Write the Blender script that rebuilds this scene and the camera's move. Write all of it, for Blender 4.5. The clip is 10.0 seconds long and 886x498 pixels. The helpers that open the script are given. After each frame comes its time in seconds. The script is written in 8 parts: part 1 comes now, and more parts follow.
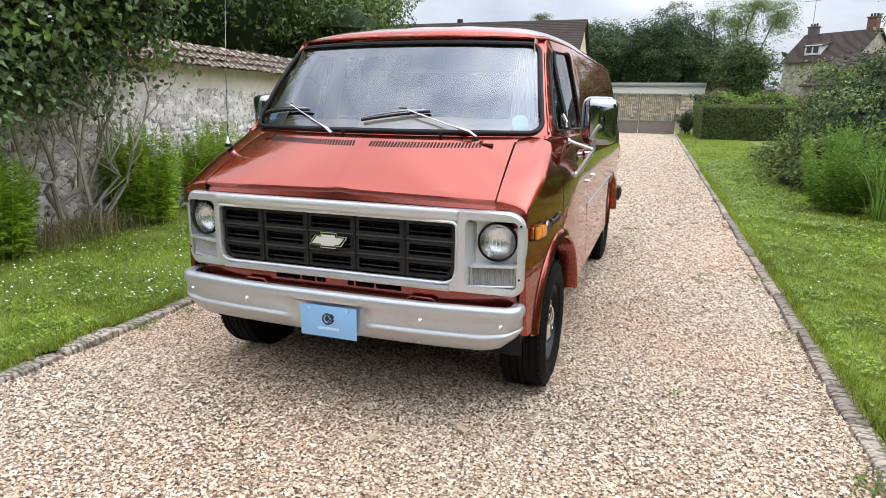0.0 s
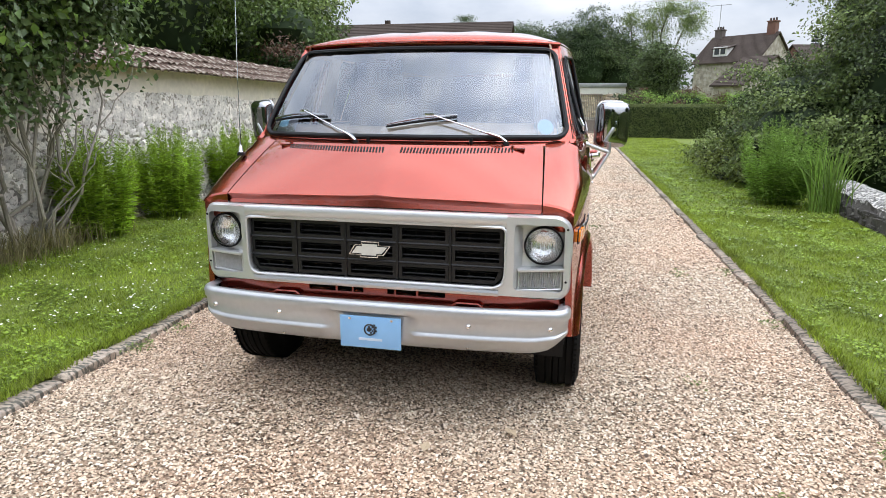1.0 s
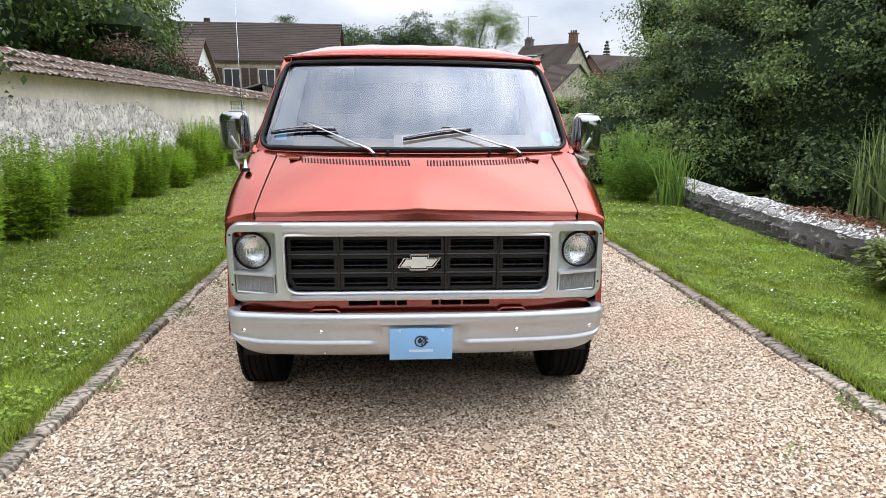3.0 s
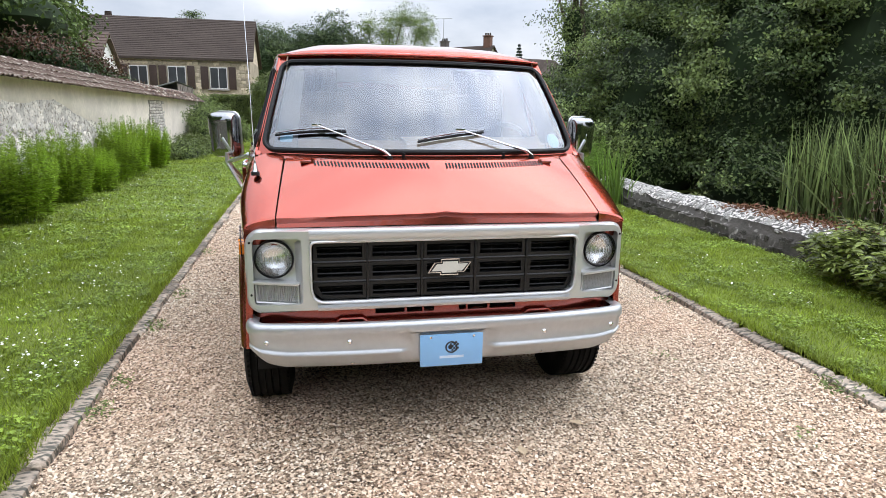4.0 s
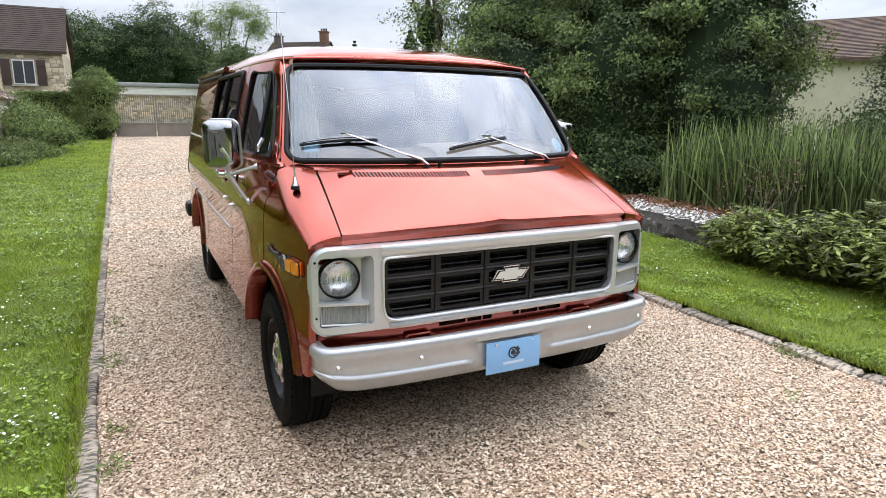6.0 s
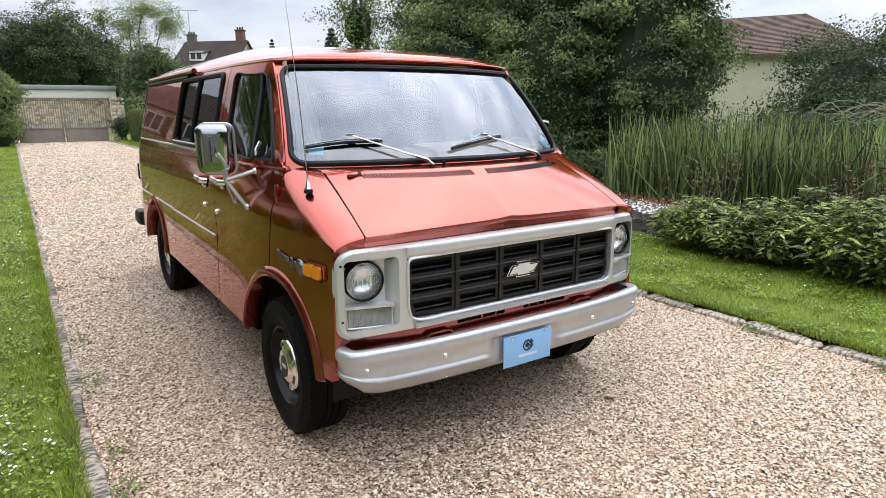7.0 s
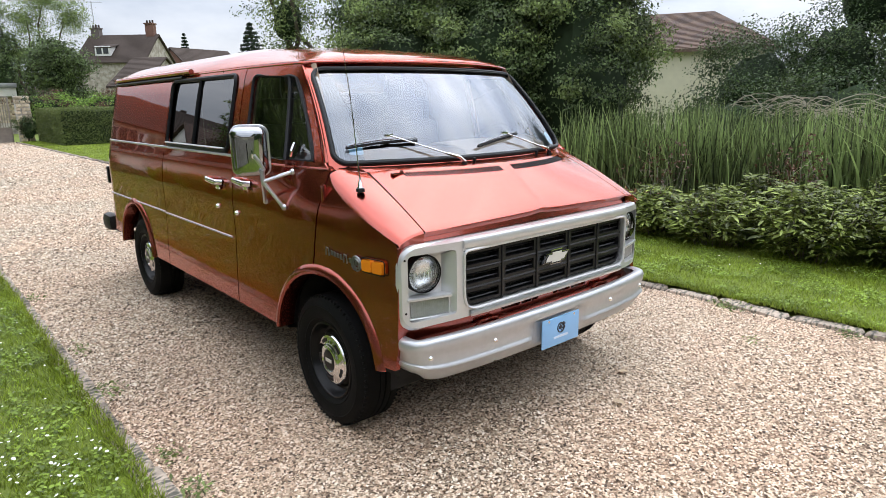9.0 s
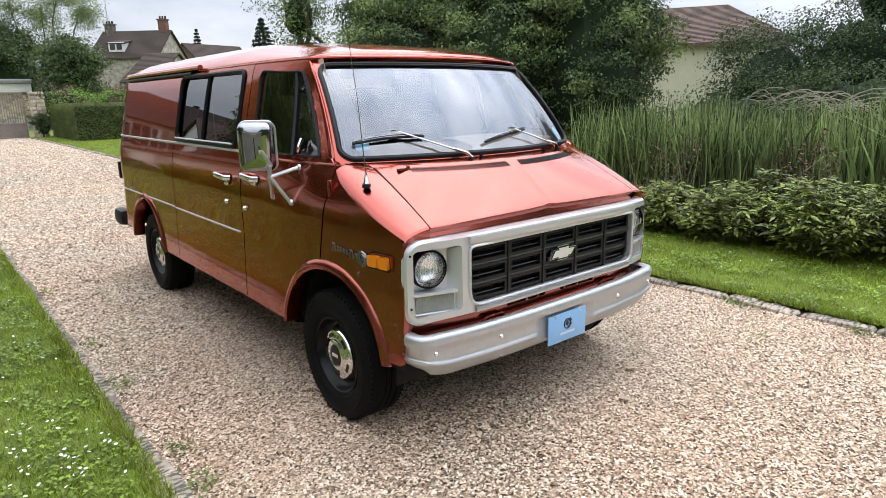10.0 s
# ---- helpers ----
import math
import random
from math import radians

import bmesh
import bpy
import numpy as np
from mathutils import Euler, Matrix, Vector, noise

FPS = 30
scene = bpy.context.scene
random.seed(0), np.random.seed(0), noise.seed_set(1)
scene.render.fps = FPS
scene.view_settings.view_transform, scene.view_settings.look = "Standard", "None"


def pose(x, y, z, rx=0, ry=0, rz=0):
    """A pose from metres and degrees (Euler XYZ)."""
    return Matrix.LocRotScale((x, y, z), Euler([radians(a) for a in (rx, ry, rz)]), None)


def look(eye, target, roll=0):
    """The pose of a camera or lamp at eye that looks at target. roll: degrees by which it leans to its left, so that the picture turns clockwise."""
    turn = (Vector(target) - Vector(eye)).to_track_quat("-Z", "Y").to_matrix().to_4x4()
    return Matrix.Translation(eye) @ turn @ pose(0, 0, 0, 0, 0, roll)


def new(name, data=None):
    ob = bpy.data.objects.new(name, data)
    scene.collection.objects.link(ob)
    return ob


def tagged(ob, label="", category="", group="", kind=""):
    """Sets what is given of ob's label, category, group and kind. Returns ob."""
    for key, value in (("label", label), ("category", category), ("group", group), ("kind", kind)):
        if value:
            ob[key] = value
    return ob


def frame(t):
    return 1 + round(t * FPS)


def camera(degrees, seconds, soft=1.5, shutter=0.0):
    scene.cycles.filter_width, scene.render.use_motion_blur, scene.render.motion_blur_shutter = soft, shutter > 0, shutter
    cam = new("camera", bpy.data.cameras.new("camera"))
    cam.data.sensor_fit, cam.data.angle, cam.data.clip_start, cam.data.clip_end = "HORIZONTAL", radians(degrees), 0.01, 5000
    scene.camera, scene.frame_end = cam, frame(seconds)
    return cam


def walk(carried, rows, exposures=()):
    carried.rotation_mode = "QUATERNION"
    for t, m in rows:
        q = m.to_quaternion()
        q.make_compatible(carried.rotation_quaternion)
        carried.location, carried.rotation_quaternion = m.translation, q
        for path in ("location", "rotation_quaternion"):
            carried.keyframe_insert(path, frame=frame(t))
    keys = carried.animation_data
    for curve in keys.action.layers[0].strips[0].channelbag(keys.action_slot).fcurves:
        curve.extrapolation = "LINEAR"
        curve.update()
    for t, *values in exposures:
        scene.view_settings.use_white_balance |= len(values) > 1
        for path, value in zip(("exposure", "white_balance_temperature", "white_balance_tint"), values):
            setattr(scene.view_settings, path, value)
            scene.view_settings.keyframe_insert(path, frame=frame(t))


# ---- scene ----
cam = camera(70.7, 10.0, soft=0.7)
ASKEW = pose(0, 0, 0, 0, 0, -0.62)  # the van stands slightly askew to the drive; its front is the origin
# seconds, eye, target and roll, as seen from the van
ROWS = [
    (0.0, (1.448, -2.553, 1.493), (0.812, -0.711, 1.043), 0.8),
    (0.5, (1.204, -2.569, 1.5), (0.67, -0.694, 1.052), 0.4),
    (1.0, (0.932, -2.692, 1.511), (0.516, -0.786, 1.066), 0.3),
    (1.5, (0.699, -2.772, 1.529), (0.419, -0.842, 1.084), 0.2),
    (2.0, (0.44, -2.768, 1.516), (0.297, -0.823, 1.073), 0.3),
    (2.5, (0.162, -2.821, 1.527), (0.155, -0.871, 1.085), 0.4),
    (3.0, (-0.08, -2.861, 1.562), (0.051, -0.913, 1.128), 0.5),
    (4.5, (-0.839, -2.642, 1.559), (-0.317, -0.76, 1.127), 1.0),
    (5.0, (-1.051, -2.545, 1.557), (-0.407, -0.703, 1.12), 1.0),
    (6.5, (-1.759, -2.314, 1.617), (-0.78, -0.625, 1.185), 0.2),
    (7.0, (-1.916, -2.216, 1.608), (-0.839, -0.588, 1.171), -0.3),
    (7.5, (-2.087, -2.096, 1.609), (-0.926, -0.528, 1.168), -0.7),
    (8.0, (-2.321, -2.045, 1.634), (-1.101, -0.525, 1.186), -0.9),
    (8.5, (-2.44, -2.02, 1.642), (-1.184, -0.531, 1.189), -0.8),
    (9.0, (-2.473, -2.009, 1.643), (-1.207, -0.529, 1.187), -0.9),
    (9.5, (-2.468, -2.022, 1.647), (-1.211, -0.535, 1.187), -0.9),
    (10.0, (-2.454, -2.023, 1.644), (-1.217, -0.523, 1.174), -1.0),
]
walk(cam, [(t, ASKEW @ look(eye, target, roll)) for t, eye, target, roll in ROWS],
     exposures=[(0.0, 0.58, 6450, 12), (10.0, 0.58, 6450, 12)])

# ---- light: an overcast summer sky with a weak, wide sun ----
SUN_EL, SUN_AZ = 54.0, 75.0
world = bpy.data.worlds.new("sky")
scene.world = world
world.use_nodes = True
wn, wl = world.node_tree.nodes, world.node_tree.links
wn.clear()
w_out, w_bg = wn.new("ShaderNodeOutputWorld"), wn.new("ShaderNodeBackground")
w_sky = wn.new("ShaderNodeTexSky")
w_sky.sky_type, w_sky.sun_disc = "NISHITA", False
w_sky.sun_elevation, w_sky.sun_rotation = radians(SUN_EL), radians(SUN_AZ)
w_co, w_map, w_noise = wn.new("ShaderNodeTexCoord"), wn.new("ShaderNodeMapping"), wn.new("ShaderNodeTexNoise")
w_map.inputs["Scale"].default_value = (1.6, 1.6, 4.2)
w_noise.inputs["Scale"].default_value, w_noise.inputs["Detail"].default_value = 2.1, 6.0
w_noise.inputs["Roughness"].default_value = 0.55
w_ramp, w_mix = wn.new("ShaderNodeValToRGB"), wn.new("ShaderNodeMixRGB")
w_ramp.color_ramp.elements[0].position, w_ramp.color_ramp.elements[0].color = 0.30, (6.6, 7.5, 8.9, 1)
w_ramp.color_ramp.elements[1].position, w_ramp.color_ramp.elements[1].color = 0.66, (12.4, 12.9, 13.7, 1)
w_mix.inputs[0].default_value = 0.82
wl.new(w_co.outputs["Generated"], w_map.inputs[0])
wl.new(w_map.outputs[0], w_noise.inputs["Vector"])
wl.new(w_noise.outputs["Fac"], w_ramp.inputs[0])
wl.new(w_sky.outputs[0], w_mix.inputs[1])
wl.new(w_ramp.outputs[0], w_mix.inputs[2])
# an overcast sky is about three times as bright overhead as at the horizon
w_sep, w_el, w_grad = wn.new("ShaderNodeSeparateXYZ"), wn.new("ShaderNodeMapRange"), wn.new("ShaderNodeMixRGB")
w_el.inputs["To Min"].default_value, w_el.inputs["To Max"].default_value = 0.54, 2.25
w_grad.blend_type, w_grad.inputs[0].default_value = "MULTIPLY", 1.0
wl.new(w_co.outputs["Generated"], w_sep.inputs[0])
w_pow = wn.new("ShaderNodeMath")
w_pow.operation, w_pow.use_clamp = "POWER", True
w_pow.inputs[1].default_value = 0.95
wl.new(w_sep.outputs["Z"], w_pow.inputs[0])
wl.new(w_pow.outputs[0], w_el.inputs["Value"])
wl.new(w_mix.outputs[0], w_grad.inputs[1])
# the cloud glows softly round the hidden sun
w_dot, w_lobe, w_glow, w_both = wn.new("ShaderNodeVectorMath"), wn.new("ShaderNodeMath"), wn.new("ShaderNodeMapRange"), wn.new("ShaderNodeMath")
w_dot.operation, w_lobe.operation, w_lobe.use_clamp, w_both.operation = "DOT_PRODUCT", "POWER", True, "MULTIPLY"
w_dot.inputs[1].default_value = (math.sin(radians(SUN_AZ)) * math.cos(radians(SUN_EL)), math.cos(radians(SUN_AZ)) * math.cos(radians(SUN_EL)), math.sin(radians(SUN_EL)))
w_lobe.inputs[1].default_value = 5.0
w_glow.inputs["To Min"].default_value, w_glow.inputs["To Max"].default_value = 0.90, 1.70
wl.new(w_co.outputs["Generated"], w_dot.inputs[0])
wl.new(w_dot.outputs["Value"], w_lobe.inputs[0])
wl.new(w_lobe.outputs[0], w_glow.inputs["Value"])
wl.new(w_el.outputs[0], w_both.inputs[0])
wl.new(w_glow.outputs[0], w_both.inputs[1])
wl.new(w_both.outputs[0], w_grad.inputs[2])
wl.new(w_grad.outputs[0], w_bg.inputs[0])
w_bg.inputs["Strength"].default_value = 0.086
wl.new(w_bg.outputs[0], w_out.inputs[0])
sun = new("sun", bpy.data.lights.new("sun", "SUN"))
sun.data.energy, sun.data.angle, sun.data.color = 0.5, radians(140), (1.0, 0.96, 0.90)
_se, _sa = radians(SUN_EL), radians(SUN_AZ)
sun.matrix_world = look((math.sin(_sa) * math.cos(_se) * 30, math.cos(_sa) * math.cos(_se) * 30, math.sin(_se) * 30), (0, 0, 0))


# ---- materials ----
def material(name, color, rough=0.6, metal=0.0, vary=0.12, scale=30.0, bump=0.0, bump_scale=120.0, big=2.0,
             coat=0.0, second=None, second_at=(0.45, 0.65), random_tint=0.0, island=False, spec=0.5, translucent=0.0, edge=None):
    """A node material with two scales of variation, optional second colour in patches, and fine relief."""
    m = bpy.data.materials.new(name)
    m.use_nodes = True
    n, l = m.node_tree.nodes, m.node_tree.links
    b = n["Principled BSDF"]
    b.inputs["Roughness"].default_value, b.inputs["Metallic"].default_value = rough, metal
    b.inputs["Specular IOR Level"].default_value = spec
    if edge:
        b.inputs["Specular Tint"].default_value = (*edge, 1)
    if coat:
        b.inputs["Coat Weight"].default_value, b.inputs["Coat Roughness"].default_value, b.inputs["Coat IOR"].default_value = coat, 0.02, 1.48
    co = n.new("ShaderNodeTexCoord")

    def noise_at(s, detail=4.0):
        t = n.new("ShaderNodeTexNoise")
        t.inputs["Scale"].default_value, t.inputs["Detail"].default_value = s, detail
        l.new(co.outputs["Object"], t.inputs["Vector"])
        return t
    fine, broad = noise_at(scale), noise_at(big, 3.0)
    add = n.new("ShaderNodeMath")
    add.operation = "ADD"
    l.new(fine.outputs["Fac"], add.inputs[0])
    l.new(broad.outputs["Fac"], add.inputs[1])
    rng = n.new("ShaderNodeMapRange")
    rng.inputs["From Min"].default_value, rng.inputs["From Max"].default_value = 0.6, 1.4
    rng.inputs["To Min"].default_value, rng.inputs["To Max"].default_value = 1 - vary, 1 + vary
    l.new(add.outputs[0], rng.inputs["Value"])
    mul = n.new("ShaderNodeMixRGB")
    mul.blend_type, mul.inputs[0].default_value = "MULTIPLY", 1.0
    mul.inputs[1].default_value = (*color, 1)
    l.new(rng.outputs[0], mul.inputs[2])
    out = mul.outputs[0]
    if second:
        pat = noise_at(big * 2.3, 8.0)
        pr = n.new("ShaderNodeValToRGB")
        pr.color_ramp.elements[0].position, pr.color_ramp.elements[1].position = second_at
        l.new(pat.outputs["Fac"], pr.inputs[0])
        mx = n.new("ShaderNodeMixRGB")
        l.new(pr.outputs[0], mx.inputs[0])
        l.new(out, mx.inputs[1])
        mx.inputs[2].default_value = (*second, 1)
        out = mx.outputs[0]
    if random_tint:
        hs = n.new("ShaderNodeHueSaturation")
        r2 = n.new("ShaderNodeMapRange")
        r2.inputs["To Min"].default_value, r2.inputs["To Max"].default_value = 1 - random_tint, 1 + random_tint
        if island:
            l.new(n.new("ShaderNodeNewGeometry").outputs["Random Per Island"], r2.inputs["Value"])
        else:
            l.new(n.new("ShaderNodeObjectInfo").outputs["Random"], r2.inputs["Value"])
        l.new(r2.outputs[0], hs.inputs["Value"])
        l.new(out, hs.inputs["Color"])
        out = hs.outputs[0]
    l.new(out, b.inputs["Base Color"])
    if bump:
        bn = noise_at(bump_scale, 6.0)
        bp = n.new("ShaderNodeBump")
        bp.inputs["Strength"].default_value, bp.inputs["Distance"].default_value = bump, 0.01
        l.new(bn.outputs["Fac"], bp.inputs["Height"])
        l.new(bp.outputs[0], b.inputs["Normal"])
    if translucent:
        tr, ms = n.new("ShaderNodeBsdfTranslucent"), n.new("ShaderNodeMixShader")
        l.new(out, tr.inputs["Color"])
        ms.inputs[0].default_value = translucent
        l.new(b.outputs[0], ms.inputs[1])
        l.new(tr.outputs[0], ms.inputs[2])
        l.new(ms.outputs[0], n["Material Output"].inputs[0])
    return m


def glass_material(name, tint, ior=1.5, rough=0.0, streaked=False):
    """A thin pane: it lets light straight through and mirrors by Fresnel."""
    m = bpy.data.materials.new(name)
    m.use_nodes = True
    n, l = m.node_tree.nodes, m.node_tree.links
    n.remove(n["Principled BSDF"])
    tr, gl, mx, fr = n.new("ShaderNodeBsdfTransparent"), n.new("ShaderNodeBsdfGlossy"), n.new("ShaderNodeMixShader"), n.new("ShaderNodeFresnel")
    tr.inputs[0].default_value = (*tint, 1)
    gl.inputs["Roughness"].default_value = rough
    fr.inputs["IOR"].default_value = ior
    # streaks and a sky-blue tint are painted into the mirrored colour
    if streaked:
        co, mp, ns, rg = n.new("ShaderNodeTexCoord"), n.new("ShaderNodeMapping"), n.new("ShaderNodeTexNoise"), n.new("ShaderNodeValToRGB")
        mp.inputs["Scale"].default_value, mp.inputs["Rotation"].default_value = (5.0, 0.7, 0.7), (0, 0, 0.25)
        ns.inputs["Scale"].default_value, ns.inputs["Detail"].default_value = 1.6, 4.0
        rg.color_ramp.elements[0].position, rg.color_ramp.elements[0].color = 0.32, (0.74, 0.80, 0.90, 1)
        rg.color_ramp.elements[1].position, rg.color_ramp.elements[1].color = 0.66, (0.95, 0.98, 1.0, 1)
        l.new(co.outputs["Object"], mp.inputs[0])
        l.new(mp.outputs[0], ns.inputs["Vector"])
        l.new(ns.outputs["Fac"], rg.inputs[0])
        l.new(rg.outputs[0], gl.inputs["Color"])
    l.new(fr.outputs[0], mx.inputs[0])
    l.new(tr.outputs[0], mx.inputs[1])
    l.new(gl.outputs[0], mx.inputs[2])
    l.new(mx.outputs[0], n["Material Output"].inputs[0])
    return m


def gravel_tint(n, l, co, colour):
    """Pinker and greyer stretches, metres across, over a gravel colour."""
    ns, rp, mx = n.new("ShaderNodeTexNoise"), n.new("ShaderNodeValToRGB"), n.new("ShaderNodeMixRGB")
    ns.inputs["Scale"].default_value, ns.inputs["Detail"].default_value = 0.55, 3.0
    rp.color_ramp.elements[0].position, rp.color_ramp.elements[0].color = 0.36, (0.925, 0.915, 0.86, 1)
    rp.color_ramp.elements[1].position, rp.color_ramp.elements[1].color = 0.62, (1.0, 0.905, 0.82, 1)
    mx.blend_type, mx.inputs[0].default_value = "MULTIPLY", 1.0
    l.new(co.outputs["Object"], ns.inputs["Vector"])
    l.new(ns.outputs["Fac"], rp.inputs[0])
    l.new(colour, mx.inputs[1])
    l.new(rp.outputs[0], mx.inputs[2])
    return mx.outputs[0]


def gravel_material():
    """Crushed pinkish-beige stone: a cell pattern in colour and relief."""
    m = bpy.data.materials.new("gravel")
    m.use_nodes = True
    n, l = m.node_tree.nodes, m.node_tree.links
    b = n["Principled BSDF"]
    b.inputs["Roughness"].default_value = 0.85
    co = n.new("ShaderNodeTexCoord")
    vo = n.new("ShaderNodeTexVoronoi")
    vo.inputs["Scale"].default_value = 92
    l.new(co.outputs["Object"], vo.inputs["Vector"])
    sep = n.new("ShaderNodeSeparateColor")
    l.new(vo.outputs["Color"], sep.inputs[0])
    ramp = n.new("ShaderNodeValToRGB")
    cr = ramp.color_ramp
    cr.elements[0].position, cr.elements[0].color = 0.0, (0.07, 0.052, 0.038, 1)
    cr.elements[1].position, cr.elements[1].color = 1.0, (0.76, 0.66, 0.53, 1)
    for p, c in ((0.2, (0.26, 0.195, 0.14, 1)), (0.5, (0.50, 0.392, 0.292, 1)), (0.75, (0.66, 0.55, 0.424, 1))):
        e = cr.elements.new(p)
        e.color = c
    l.new(sep.outputs[0], ramp.inputs[0])
    broad = n.new("ShaderNodeTexNoise")
    broad.inputs["Scale"].default_value, broad.inputs["Detail"].default_value = 0.7, 5
    l.new(co.outputs["Object"], broad.inputs["Vector"])
    br = n.new("ShaderNodeMapRange")
    br.inputs["From Min"].default_value, br.inputs["From Max"].default_value = 0.35, 0.65
    br.inputs["To Min"].default_value, br.inputs["To Max"].default_value = 0.86, 1.08
    l.new(broad.outputs["Fac"], br.inputs["Value"])
    mul = n.new("ShaderNodeMixRGB")
    mul.blend_type, mul.inputs[0].default_value = "MULTIPLY", 1
    l.new(ramp.outputs[0], mul.inputs[1])
    l.new(br.outputs[0], mul.inputs[2])
    l.new(gravel_tint(n, l, co, mul.outputs[0]), b.inputs["Base Color"])
    inv = n.new("ShaderNodeMath")
    inv.operation = "SUBTRACT"
    inv.inputs[0].default_value = 1.0
    l.new(vo.outputs["Distance"], inv.inputs[1])
    bp = n.new("ShaderNodeBump")
    bp.inputs["Strength"].default_value, bp.inputs["Distance"].default_value = 1.0, 0.012
    l.new(inv.outputs[0], bp.inputs["Height"])
    l.new(bp.outputs[0], b.inputs["Normal"])
    return m


MAT = dict(
    paint=material("copper_paint", (0.362, 0.072, 0.047), rough=0.26, metal=1.0, vary=0.05, scale=600, big=1.0, coat=1.0, edge=(0.86, 0.45, 0.37)),
    silver=material("silver_paint", (0.66, 0.665, 0.66), rough=0.36, metal=0.55, vary=0.04, scale=300, bump=0.02, bump_scale=500, coat=0.3),
    bright=material("bright_aluminium", (0.62, 0.63, 0.65), rough=0.30, metal=0.9, vary=0.04, scale=80),
    chrome=material("chrome", (0.80, 0.81, 0.83), rough=0.07, metal=1.0, vary=0.03, scale=40),
    black=material("black_plastic", (0.005, 0.005, 0.0055), rough=0.45, spec=0.2, vary=0.2, scale=60, bump=0.03, bump_scale=300),
    rubber=material("black_rubber", (0.010, 0.010, 0.011), rough=0.5, spec=0.3, vary=0.2, scale=20, bump=0.05, bump_scale=150),
    tyre=material("tyre_rubber", (0.005, 0.0049, 0.0047), rough=0.7, spec=0.12, vary=0.35, scale=14, bump=0.15, bump_scale=120, second=(0.016, 0.015, 0.014), second_at=(0.6, 0.9)),
    steel_black=material("black_steel", (0.005, 0.005, 0.005), rough=0.30, spec=0.22, vary=0.2, scale=25),
    dark=material("dark_underbody", (0.012, 0.011, 0.011), rough=0.9, vary=0.3),
    trim_tan=material("tan_trim", (0.50, 0.37, 0.27), rough=0.6, vary=0.12, scale=20),
    seat=material("seat_cloth", (0.055, 0.045, 0.038), rough=0.9, vary=0.25, scale=20),
    curtain=material("grey_curtain", (0.34, 0.36, 0.41), rough=0.9, vary=0.10, scale=12),
    orange=material("amber_lens", (0.85, 0.25, 0.01), rough=0.15, vary=0.1, scale=200, bump=0.15, bump_scale=180, coat=0.5),
    lens=material("lamp_reflector", (0.86, 0.87, 0.88), rough=0.28, metal=0.45, vary=0.20, scale=30, bump=0.35, bump_scale=28),
    lens_park=material("ribbed_clear_lens", (0.48, 0.49, 0.49), rough=0.25, metal=0.4, vary=0.2, scale=60),
    plate=material("blue_plate", (0.26, 0.50, 0.80), rough=0.35, vary=0.04, scale=20),
    cream=material("cream_enamel", (0.66, 0.64, 0.57), rough=0.3, vary=0.05, scale=80),
    white=material("white_ink", (0.62, 0.72, 0.86), rough=0.5, vary=0.05),
    ink=material("black_ink", (0.02, 0.02, 0.025), rough=0.5, vary=0.1),
    sticker=material("pale_blue_sticker", (0.45, 0.72, 0.88), rough=0.5, vary=0.1, scale=60),
    glass=glass_material("windscreen_glass", (0.80, 0.84, 0.84), 2.45, streaked=True),
    glass_dark=glass_material("tinted_glass", (0.10, 0.11, 0.12), 2.8),
    glass_door=glass_material("door_glass", (0.55, 0.60, 0.58), 2.3),
    grille_black=material("grille_plastic", (0.009, 0.009, 0.0095), rough=0.38, spec=0.4, vary=0.2, scale=60),
    gravel=gravel_material(),
)


